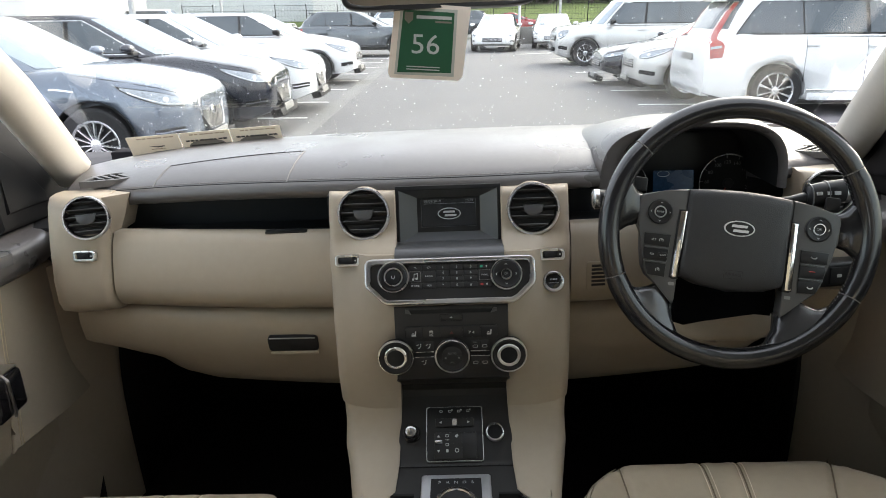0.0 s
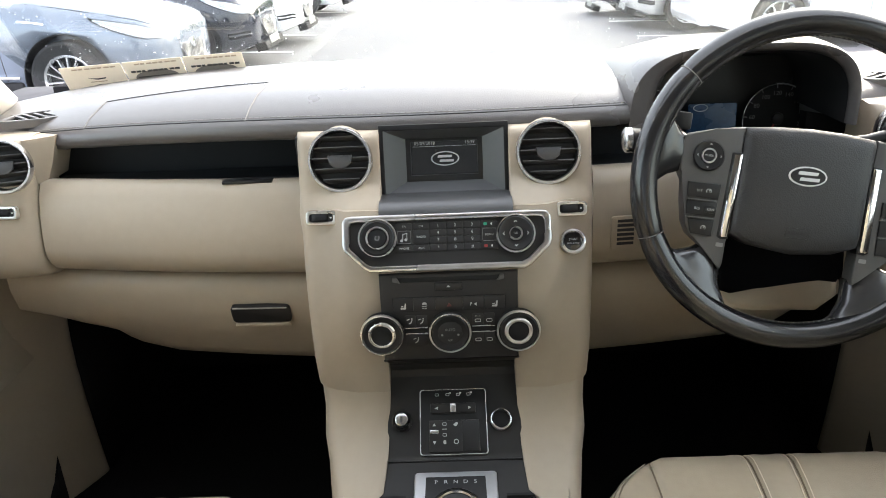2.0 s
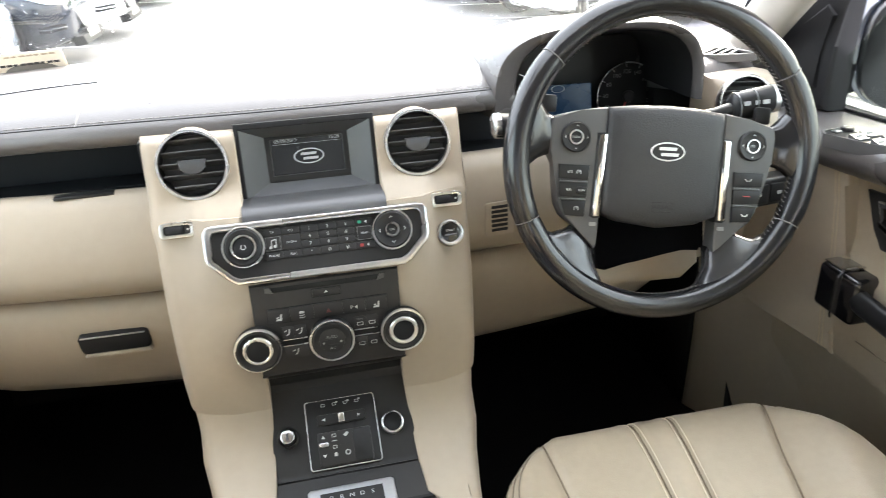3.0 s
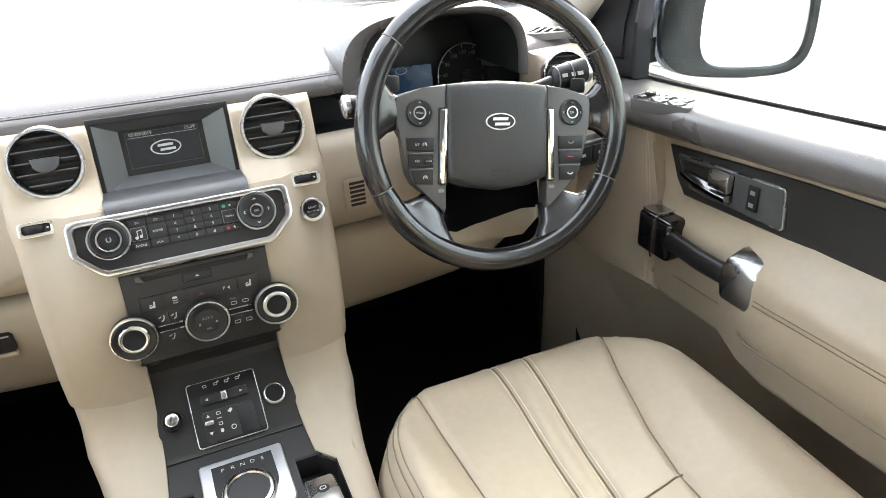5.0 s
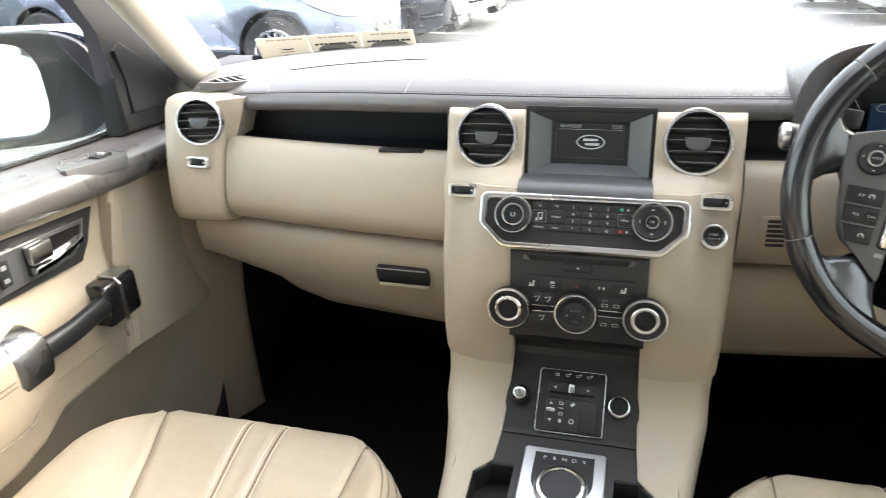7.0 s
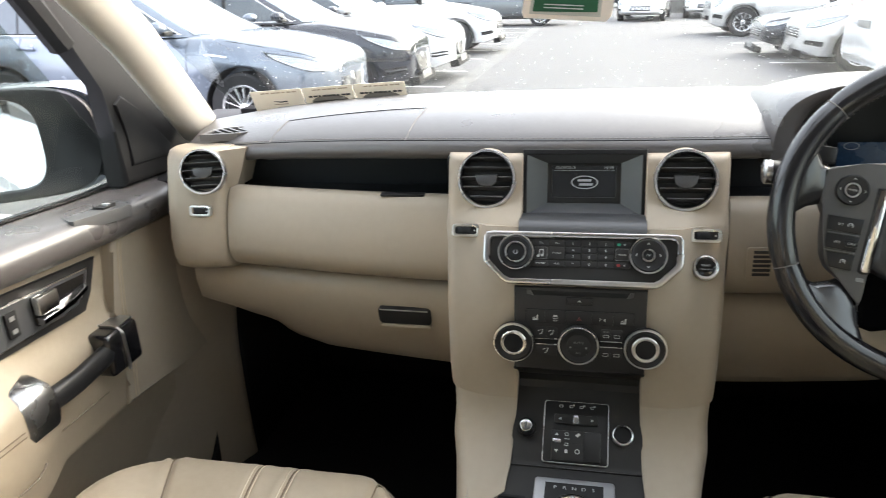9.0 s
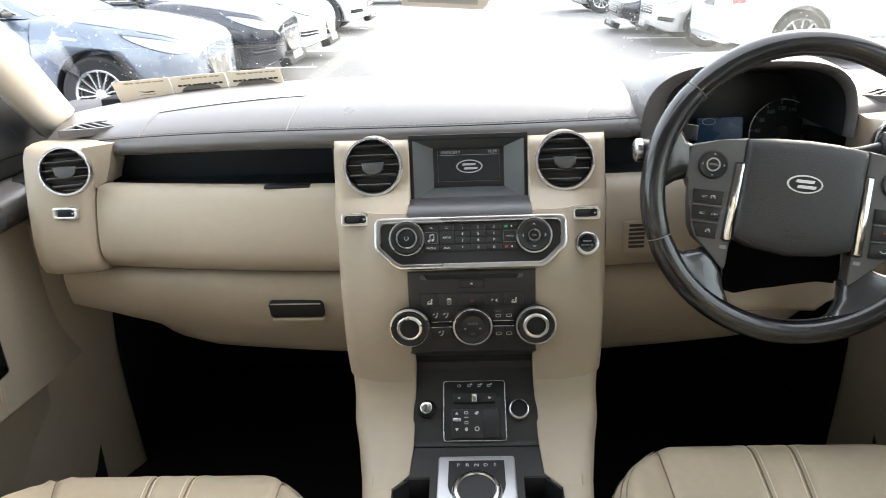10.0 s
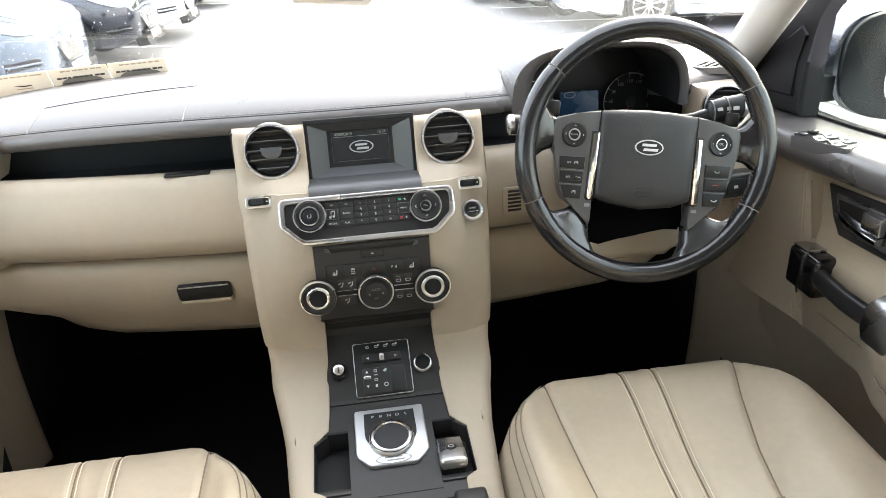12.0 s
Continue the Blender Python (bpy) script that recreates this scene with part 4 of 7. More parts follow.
def knob(parent, x, y, r, inner_bright, h=0.013, slim=1.0):
    m = Matrix.Translation((x, y, 0))
    k = part("knob", lathe([(0, 0.003), (r, 0.003), (r, h * 0.75), (r * 0.97, h * 0.9), (r * 0.86, h), (r * 0.60, h * 0.86), (0, h * 0.80)], 44, m=m), BLACK, parent)
    part("knob_ring", lathe([(r * 0.99, h * 0.72), (r * 1.04, h * 0.76), (r * 1.04, h * 0.90), (r * 1.015, h * 0.99), (r * 0.965, h * 1.0), (r * 0.93, h * 0.9)], 48, m=m), RING, k, "silver knob ring")
    if inner_bright:
        part("knob_ring", lathe([(r * q, h * z) for q, z in ((0.57 - 0.09 * slim, 0.86), (0.57 - 0.07 * slim, 1.03), (0.57 - 0.03 * slim, 1.07), (0.57 + 0.05 * slim, 1.06), (0.57 + 0.09 * slim, 1.0), (0.57 + 0.10 * slim, 0.86))], 40, m=m), RING, k)
        part("knob_cap", disc(r * 0.5, h * 0.8, h * 0.94, 30, 0.001, m=m), BLACK_MATT, k)
    return k


KN = 0.0070
kl = knob(radio, -0.082, KN, 0.0222, True, slim=0.55)
part("mark", lathe([(0.0022, 0.0126), (0.0029, 0.0126)], 14, m=Matrix.Translation((-0.082, KN, 0)), a0=120, a1=420), LEGEND, kl)
kr = knob(radio, 0.082, KN, 0.0222, False)
part("knob_ring", lathe([(0.0060, 0.011), (0.0066, 0.0128), (0.0078, 0.0128), (0.0084, 0.011)], 30, m=Matrix.Translation((0.082, KN, 0))), SATIN, kr)
letters("OK", 0.0038, 0.082, KN, 0.0118, LEGEND, kr)
for a in range(4):
    part("mark", slab([(-0.0022, 0), (0, 0.002), (0.0022, 0), (0.0015, -0.0004), (0, 0.0011), (-0.0015, -0.0004)], 0.0118, 0.0123, m=Matrix.Translation((0.082, KN, 0)) @ pose(0, 0, 0, 0, 0, 90 * a) @ pose(0, 0.0135, 0)), LEGEND, kr)
KEY_LINES = (0.0200, 0.0115, 0.0030, -0.0062)
KEYPAD = (("TA", "CD", "1", "2", "3", ""), ("", "RADIO", "4", "5", "6", "MENU"), ("", "", "7", "8", "9", ""), ("PHONE", "AUX", "*", "0", "#", ""))
for j, row in enumerate(KEYPAD):
    for i, s in enumerate(row):
        x, y = -0.0505 + 0.0203 * i, KEY_LINES[j]
        if (i < 2 or i == 5) and j in (1, 2):
            if j == 2:
                continue
            y = 0.00725
            kb = part("key", slab(rrect(0.0192, 0.0164, 0.001, 2, x, y), 0.002, 0.0048, 0.0006), CHARCOAL, radio)
            if i != 1:
                part("outline", frame_slab(rrect(0.0165, 0.0150, 0.001, 2, x, y), rrect(0.0157, 0.0142, 0.001, 2, x, y), 0.0047, 0.0052), LEGEND_DIM, kb)
        else:
            kb = part("key", slab(rrect(0.0192, 0.0078, 0.001, 2, x, y), 0.002, 0.0048, 0.0006), CHARCOAL, radio)
        if s:
            letters(s, 0.0052 if len(s) < 2 else 0.0036, x, y, 0.0050, LEGEND, kb)
        elif i == 0 and j == 1:
            part("mark", slab([(x - 0.002, y - 0.004), (x - 0.0012, y - 0.004), (x - 0.0012, y + 0.003), (x + 0.003, y + 0.004), (x + 0.003, y - 0.003), (x + 0.0038, y - 0.003), (x + 0.0038, y + 0.0052), (x - 0.002, y + 0.004)], 0.0048, 0.0052), LEGEND, kb)
            part("mark", disc(0.0018, 0.0048, 0.0052, 10, m=Matrix.Translation((x - 0.003, y - 0.004, 0))), LEGEND, kb)
            part("mark", disc(0.0018, 0.0048, 0.0052, 10, m=Matrix.Translation((x + 0.002, y - 0.003, 0))), LEGEND, kb)
        elif i == 5:
            part("mark", slab(rrect(0.0040, 0.0034, 0.0008, 2, x - 0.0045, y), 0.0047, 0.0052), GREEN_ICON if j == 0 else RED_ICON, kb)
            part("mark", slab([(x + 0.001, y), (x + 0.0035, y + 0.0018), (x + 0.0035, y - 0.0018)], 0.0047, 0.0052), LEGEND, kb)

# ---- CD slot and climate panel ----
PIT = mat("black_gap", (0.005, 0.005, 0.005), 0.8, var=0.1)
SLOT_GREY = mat("worn_grey_plastic", (0.075, 0.074, 0.072), 0.5, var=0.2)
LEGEND_SOFT = mat("soft_grey_lettering", (0.46, 0.46, 0.45), 0.6, var=0.05)
DIM_RED = mat("dim_red_icon", (0.11, 0.022, 0.022), 0.5, var=0.05)
clim = thing("climate_panel", "charcoal climate control panel with three silver-ringed knobs", "control panel", m=basis((0, -0.0835, 1.097), (1, 0, 0), (0, 0.118, 0.993)))
part("panel", slab([(-0.083, 0.060), (0.083, 0.060), (0.083, -0.052), (-0.083, -0.052)], -0.02, 0.003, 0.002), CHARCOAL, clim)
part("cd_slot", box(-0.060, 0.060, 0.0500, 0.0560, 0.0026, 0.0036, 0.0006), PIT, clim, "black disc slot")
for s in (1, -1):
    part("slot_end", slab([(s * 0.058, 0.050), (s * 0.0665, 0.052), (s * 0.0665, 0.0570), (s * 0.062, 0.0570)], 0.0028, 0.006), SLOT_GREY, clim)
part("key_recess", slab(rrect(0.0332, 0.0107, 0.001, 2, 0, 0.0435), 0.0028, 0.0036), PIT, clim)
kb = part("eject_key", slab(rrect(0.031, 0.0085, 0.001, 2, 0, 0.0435), 0.001, 0.0046, 0.0006), CHARCOAL, clim)
part("mark", slab([(-0.0024, 0.0430), (0.0024, 0.0430), (0, 0.0455)], 0.0045, 0.005), LEGEND, kb)
part("row_recess", slab(rrect(0.1364, 0.0186, 0.0012, 2, 0, 0.0220), 0.0028, 0.0034), PIT, clim)
for x0, x1 in ((-0.0672, -0.0433), (-0.0430, -0.0166), (-0.0163, 0.0163), (0.0167, 0.0422), (0.0426, 0.0672)):
    kb = part("key", box(x0, x1, 0.0136, 0.0304, 0.002, 0.0050, 0.0003), CHARCOAL, clim)
    xc = (x0 + x1) / 2
    if abs(xc) > 0.05:
        part("mark", slab([(xc - 0.0035, 0.0165), (xc + 0.0028, 0.0165), (xc + 0.0036, 0.0240), (xc + 0.0018, 0.0240), (xc + 0.0010, 0.0190), (xc - 0.0035, 0.0184)], 0.0048, 0.0053), LEGEND_SOFT, kb)
        part("mark", slab([(xc - 0.0032, 0.0194), (xc - 0.0002, 0.0198), (xc + 0.0002, 0.0212), (xc - 0.0030, 0.0206)], 0.0048, 0.0053), LEGEND_SOFT, kb)
    elif xc < -0.02:
        part("mark", slab([(xc - 0.003, 0.0218), (xc + 0.003, 0.0218), (xc + 0.0028, 0.0232), (xc + 0.0016, 0.0246), (xc - 0.0016, 0.0246), (xc - 0.0028, 0.0232)], 0.0048, 0.0053), LEGEND_SOFT, kb)
        for q in (0.0196, 0.0168):
            part("mark", slab([(xc - 0.0030, q - 0.0002), (xc, q - 0.0008), (xc + 0.0030, q), (xc + 0.0030, q + 0.0007), (xc, q), (xc - 0.0030, q + 0.0006)], 0.0048, 0.0053), LEGEND_SOFT, kb)
    elif xc > 0.02:
        letters("P", 0.0058, xc - 0.003, 0.0205, 0.0053, LEGEND_SOFT, kb)
        part("mark", slab([(xc + 0.0005, 0.0205), (xc + 0.0035, 0.0180), (xc + 0.0035, 0.0230)], 0.0048, 0.0053), LEGEND_SOFT, kb)
    else:
        part("mark", slab([(-0.003, 0.0185), (0.003, 0.0185), (0, 0.0235)], 0.0048, 0.0053), DIM_RED, kb)
KY = -0.0125
for x, r, bright in ((-0.0825, 0.0255, True), (0.0825, 0.0255, True), (0.0, 0.0248, False)):
    k = knob(clim, x, KY, r, bright, 0.016)
    if not bright:
        part("knob_cap", disc(0.0150, 0.010, 0.0146, 36, 0.0012, m=Matrix.Translation((x, KY, 0))), CHARCOAL, k)
        for ry in (0.0008, -0.0052):
            part("rule", box(-0.0143, 0.0143, KY + ry - 0.0003, KY + ry + 0.0003, 0.0145, 0.0149), BLACK, k)
        letters("AUTO", 0.0046, 0, KY + 0.0045, 0.0150, LEGEND_DIM, k)
        letters("A/C", 0.0040, 0, KY - 0.0092, 0.0150, LEGEND_DIM, k)
        for sx in (-0.0098, 0.0098):
            part("mark", disc(0.0014, 0.0145, 0.015, 10, m=Matrix.Translation((sx, KY - 0.0022, 0))), LEGEND_DIM, k)
for s in (-1, 1):
    part("line_recess", box(min(s * 0.026, s * 0.056), max(s * 0.026, s * 0.056), -0.0162, -0.0088, 0.0028, 0.0034), PIT, clim)
    for y in (-0.0088, -0.0162):
        part("silver_line", box(s * 0.027, s * 0.055, y - 0.0006, y + 0.0006, 0.0026, 0.0042, 0.0004), SATIN, clim)
    for y, xs_ in ((0.0002, (0.034, 0.0478)), (-0.0250, (0.034, 0.0478) if s > 0 else (0.041,))):
        for x in xs_:
            w = 0.0130 if len(xs_) > 1 else 0.027
            kb = part("key", slab(rrect(w, 0.0150, 0.0015, 2, s * x, y), 0.002, 0.0042, 0.0003), CHARCOAL, clim)
            xc = s * x
            if s > 0:
                if y > -0.01 and x < 0.04:
                    letters("MAX", 0.0030, xc, y + 0.0045, 0.0048, LEGEND_DIM, kb)
                part("mark", frame_slab(rrect(0.0075, 0.0042, 0.0014, 3, xc, y - 0.0015), rrect(0.0062, 0.003, 0.001, 3, xc, y - 0.0015), 0.0041, 0.0046), LEGEND_SOFT, kb)
            else:
                part("mark", disc(0.0009, 0.0041, 0.0046, 10, m=Matrix.Translation((xc + 0.0018, y + 0.0032, 0))), LEGEND_SOFT, kb)
                part("mark", slab([(xc + 0.0010, y + 0.0016), (xc + 0.0024, y + 0.0016), (xc + 0.0009, y - 0.0023), (xc - 0.0020, y - 0.0036), (xc - 0.0022, y - 0.0025), (xc, y - 0.0015)], 0.0041, 0.0046), LEGEND_SOFT, kb)
                part("mark", slab([(xc - 0.0045, y + 0.001), (xc - 0.001, y + 0.0025), (xc - 0.001, y + 0.0035), (xc - 0.0045, y + 0.002)], 0.0041, 0.0046), LEGEND_SOFT, kb)

# ---- start button ----
sb = thing("start_button", "round black start button in a silver ring", "button", m=basis((0.1520, -0.0520, 1.1805), (1, 0, 0), UP))
part("ring", lathe([(0.0115, -0.006), (0.0115, 0.003), (0.0128, 0.0046), (0.0148, 0.0040), (0.0158, 0.001), (0.0158, -0.006)], 40, close=True), SATIN, sb)
part("cap", disc(0.0112, -0.004, 0.003, 32, 0.001), PIANO, sb)
letters("START", 0.0036, 0, 0.0022, 0.0032, LEGEND, sb)
letters("ENGINE STOP", 0.0024, 0, -0.0026, 0.0032, LEGEND, sb)

# ---- lower spine: recess, switch slope, gear deck ----
SPINE = [(-0.0915, 1.045), (-0.078, 1.041), (-0.068, 1.031), (-0.060, 1.020), (-0.054, 1.006), (-0.056, 0.996), (-0.0640, 0.986), (-0.128, 0.928), (-0.1345, 0.9235), (-0.1375, 0.9225), (-0.186, 0.916)]
xw = lambda y: 0.083 + 0.008 * smoothstep(-0.06, -0.2, y)
part("spine", loft([[(-xw(y), y + 0.05, z - 0.04), (-xw(y), y, z), (xw(y), y, z), (xw(y), y + 0.05, z - 0.04)] for y, z in SPINE]), CHARCOAL, console, "charcoal spine", sharp=25)
part("spine_joint", tube([(x, -0.1355, 0.9236) for x in (-0.0865, 0.0865)], 0.0012, 6), BLACK, console)
zd = lambda y: 0.916 - 0.15 * (-0.186 - y)
part("gear_deck", loft([[(-0.060, y, zd(y) - 0.05), (-0.060, y, zd(y)), (0.060, y, zd(y)), (0.060, y, zd(y) - 0.05)] for y in (-0.186, -0.25, -0.302)]), CHARCOAL, console, sharp=25)
for s in (1, -1):
    part("cubby_corner", sided(loft([[(0.0850, -0.1815, z), (0.1085, -0.2070, z), (0.1065, -0.2095, z), (0.0830, -0.1840, z)] for z in (0.850, 0.9135)]), s), BLACK_MATT, console)
    part("cubby", sided(loft([[(0.060, y, 0.885), (0.1055, y, 0.885), (0.1068, y, zd(y) + 0.0010), (0.110, y, zd(y) + 0.0005), (0.110, y, 0.845), (0.060, y, 0.845)] for y in (-0.184, -0.287)]), s), BLACK_MATT, console, "deep black cubby")
    part("cubby_front", sided(box(0.056, 0.1115, -0.1895, -0.178, 0.845, zd(-0.186) - 0.0005, 0.001), s), BLACK_MATT, console)
    part("cubby_end", sided(box(0.060, 0.1115, -0.293, -0.283, 0.845, zd(-0.285) + 0.0005, 0.001), s), CHARCOAL, console)
part("rear_deck", loft([[(-0.092, y, z - 0.10), (-0.092, y, z), (0.092, y, z), (0.092, y, z - 0.10)] for y, z in ((-0.292, 0.899), (-0.318, 0.896), (-0.322, 0.889))]), CHARCOAL, console, sharp=25)
part("rear_lid", loft([[(-0.100, y, z - 0.06), (-0.100, y, z - 0.004), (-0.092, y, z), (0.092, y, z), (0.100, y, z - 0.004), (0.100, y, z - 0.06)] for y, z in ((-0.327, 0.893), (-0.345, 0.902), (-0.40, 0.915), (-0.80, 0.925))]), BLACK_MATT, console, "black storage lid")
part("lid_catch", box(0.070, 0.112, -0.352, -0.320, 0.892, 0.912, 0.006, 3), CHARCOAL, console)
part("console_base", box(-0.112, 0.112, -0.80, 0.30, 0.60, 0.84, 0.01), BEIGE, console)

lt = thing("cigarette_lighter", "silver-capped power lighter knob in the spine", "lighter", m=basis((-0.0665, -0.0975, 0.9565), (1, 0, 0), (0, 0.747, 0.665)))
part("collar", lathe([(0.0, -0.004), (0.0125, -0.004), (0.0135, 0.004), (0.011, 0.007), (0.010, 0.004), (0, 0.004)], 30), BLACK, lt)
part("cap", disc(0.0085, 0.004, 0.0155, 28, 0.0018), SATIN, lt, "silver cap")
part("mark", box(-0.0012, 0.0012, -0.004, 0.004, 0.0154, 0.0158), GREYSILVER, lt)
so = thing("power_socket", "round black power socket with a bright rim", "socket", m=basis((0.0600, -0.0985, 0.9560), (1, 0, 0), (0, 0.747, 0.665)))
part("rim", lathe([(0.0108, -0.010), (0.0108, 0.004), (0.0118, 0.0056), (0.0132, 0.0050), (0.0140, -0.002)], 36), SATIN, so)
part("well", lathe([(0, 0.0004), (0.0106, 0.0004), (0.0109, 0.0020), (0.0109, -0.004), (0, -0.004)], 30), BLACK_MATT, so)

tp = thing("terrain_switch_panel", "black terrain and suspension switch panel with a silver outline", "control panel", m=basis((-0.001, -0.0985, 0.9545), (1, 0, 0), (0, 0.747, 0.665)))
part("panel", slab(rrect(0.0855, 0.0825, 0.004, 4), -0.008, 0.0025, 0.001), BLACK, tp)
part("outline", frame_slab(rrect(0.0860, 0.0830, 0.004, 4), rrect(0.0836, 0.0806, 0.003, 4), -0.004, 0.0034, 0.0008), SATIN, tp, "thin silver outline")
for i in range(4):
    part("mark", frame_slab(rrect(0.0050, 0.0036, 0.001, 2, -0.0205 + 0.0137 * i, 0.0345), rrect(0.0036, 0.0022, 0.0006, 2, -0.0205 + 0.0137 * i, 0.0345), 0.0024, 0.0029), LEGEND, tp)
    if i:
        part("mark", box(-0.0185 + 0.0137 * i, -0.0160 + 0.0137 * i, 0.0355, 0.0375, 0.0024, 0.0029), LEGEND, tp)
rk = part("rocker", slab(rrect(0.058, 0.0125, 0.002, 3, 0, 0.0165), 0.002, 0.0060, 0.001), CHARCOAL, tp)
part("thumb_wheel", box(-0.0038, 0.0038, 0.0105, 0.0225, 0.0055, 0.0085, 0.0014), SATIN, rk)
for s in (1, -1):
    part("mark", slab([(s * 0.0195, 0.0145), (s * 0.0195, 0.0185), (s * 0.0235, 0.0165)], 0.0058, 0.0063), LEGEND, rk)
bk = part("button_block", slab(rrect(0.064, 0.0400, 0.002, 3, 0.001, -0.0185), 0.002, 0.0048, 0.001), CHARCOAL, tp)
part("suspension_wheel", box(-0.0300, -0.0190, -0.0155, -0.0105, 0.0045, 0.0078, 0.0012), SATIN, bk)
part("mark", slab([(-0.0268, -0.0058), (-0.0222, -0.0058), (-0.0245, -0.0022)], 0.0046, 0.0051), LEGEND, bk)
part("mark", slab([(-0.0268, -0.0245), (-0.0222, -0.0245), (-0.0245, -0.0285)], 0.0046, 0.0051), LEGEND, bk)
for y in (-0.0035, -0.0170):
    part("mark", frame_slab(rrect(0.0052, 0.0040, 0.001, 2, -0.0115, y), rrect(0.0038, 0.0026, 0.0006, 2, -0.0115, y), 0.0046, 0.0051), LEGEND, bk)
part("mark", box(-0.0145, -0.0085, -0.0102, -0.0093, 0.0046, 0.0051), LEGEND, bk)
part("mark", slab(rrect(0.0036, 0.0046, 0.001, 2, -0.0115, -0.0260), 0.0046, 0.0051), LEGEND, bk)
part("mark", slab([(-0.0005, -0.0045), (0.0040, -0.0010), (0.0062, -0.0030), (0.0030, -0.0068)], 0.0046, 0.0051), LEGEND, bk)
part("mark", lathe([(0.0022, 0.0049), (0.0033, 0.0049)], 14, m=Matrix.Translation((0.0030, -0.0255, 0))), LEGEND, bk)
part("button_joint", box(-0.0060, 0.0105, -0.0155, -0.0148, 0.0046, 0.0050), BLACK, bk)
part("blank_switch", slab(rrect(0.0215, 0.0385, 0.001, 2, 0.0215, -0.0185), 0.0045, 0.0054, 0.0006), BLACK, bk)

# ---- gear selector ----
gm = basis((0, -0.205, zd(-0.205) + 0.0), (1, 0, 0), (0, 0.989, 0.149))
gs = thing("gear_selector", "brushed silver gear selector plate with a rotary knob", "gear selector", m=gm)
plate = [(-0.047, 0.049), (0.047, 0.049), (0.050, 0.046), (0.0505, -0.030), (0.0485, -0.036), (0.034, -0.052), (0.029, -0.054), (-0.029, -0.054), (-0.034, -0.052), (-0.0485, -0.036), (-0.0505, -0.030), (-0.050, 0.046)]
part("plate", slab(plate, -0.006, 0.006, 0.0025, 3), BRUSHED, gs, "brushed silver plate")
u = [(-0.036, 0.040), (0.036, 0.040), (0.0365, 0.002)] + [(0.0365 * math.cos(a), 0.002 + 0.0335 * math.sin(a)) for a in [-math.pi * i / 14 for i in range(1, 14)]] + [(-0.0365, 0.002)]
part("well", slab(u, 0.0058, 0.0066), BLACK, gs)
for i, c in enumerate("PRNDS"):
    letters(c, 0.0072, -0.0235 + 0.0118 * i, 0.0320, 0.0070, LEGEND, gs, bold=True)
gk = part("rotary_knob", lathe([(0, 0.006), (0.0310, 0.006), (0.0305, 0.009), (0.0275, 0.0125), (0.0245, 0.0130), (0.0232, 0.0110), (0, 0.0105)], 56, m=Matrix.Translation((0, -0.011, 0))), BLACK, gs)
part("knob_rim", lathe([(0.0312, 0.006), (0.0318, 0.008), (0.0310, 0.0105), (0.0280, 0.0136), (0.0248, 0.0142), (0.0234, 0.0120)], 56, m=Matrix.Translation((0, -0.011, 0))), SATIN, gk, "polished knob rim")
part("knob_groove", lathe([(0.0292, 0.0122), (0.0297, 0.0129), (0.0287, 0.0136)], 56, m=Matrix.Translation((0, -0.011, 0))), BLACK, gk)
oval_logo(gs, 0.0245, 0.0080, 0, -0.0455, 0.0060, GREYSILVER, SATIN, GREYSILVER, lift=0.0004)
pb = thing("parking_brake_switch", "silver electric parking brake switch in a cubby", "switch", m=basis((0.0785, -0.250, 0.912), (1, 0, 0), (0, 0.95, -0.10)))
part("lever", box(-0.0185, 0.0185, -0.030, 0.026, -0.010, 0.006, 0.005, 3), SATIN, pb, "silver lever")
part("base", box(-0.016, 0.016, -0.024, 0.024, -0.05, -0.009, 0.002), BLACK, pb)
part("button", slab(oval(0.0080, 0.0068, 24, 0, 0.000), 0.0055, 0.0072, 0.0006), BLACK, pb)
part("mark", frame_slab(oval(0.0042, 0.0032, 18), oval(0.0032, 0.0022, 18), 0.007, 0.0076), LEGEND, pb)


# ---- instrument cluster ----
cl = thing("instrument_cluster", "hooded instrument cluster with two dark dials and a blue display", "instrument cluster")
cx0, zb = 0.386, 1.285


def arch(y, hw, h, e=0.55, left=None):
    return [(cx0 + (hw if math.cos(a) > 0 else left or hw) * math.copysign(abs(math.cos(a)) ** 0.62, math.cos(a)), y, zb + h * abs(math.sin(a)) ** e) for a in [math.pi * i / 32 for i in range(33)]]


part("hood", loft([arch(0.195, 0.122, 0.082), arch(0.075, 0.122, 0.090), arch(0.048, 0.123, 0.096), arch(0.040, 0.128, 0.102, left=0.136), arch(0.040, 0.132, 0.105, left=0.152), arch(0.06, 0.138, 0.107, left=0.159), arch(0.10, 0.146, 0.107, left=0.162), arch(0.16, 0.158, 0.103, left=0.166), arch(0.22, 0.172, 0.090, left=0.172), arch(0.30, 0.19, 0.070, left=0.18), arch(0.40, 0.20, 0.030)], closed=False, caps=False), LEATHER_DK, cl, "grey leather hood", sharp=60)
part("inner_hood", loft([arch(0.200, 0.121, 0.080), arch(0.075, 0.121, 0.088), arch(0.051, 0.122, 0.094)], closed=False, caps=False), BLACK_MATT, cl, sharp=60)
part("face", box(0.276, 0.500, 0.196, 0.204, 1.17, 1.350, 0.002), BLACK, cl)
part("lower_shelf", box(0.262, 0.51, 0.034, 0.195, 1.190, 1.206, 0.003), BLACK_MATT, cl)
cm = basis((0.402, 0.1855, 1.2600), (1, 0, 0), (0, 0.12, 1))
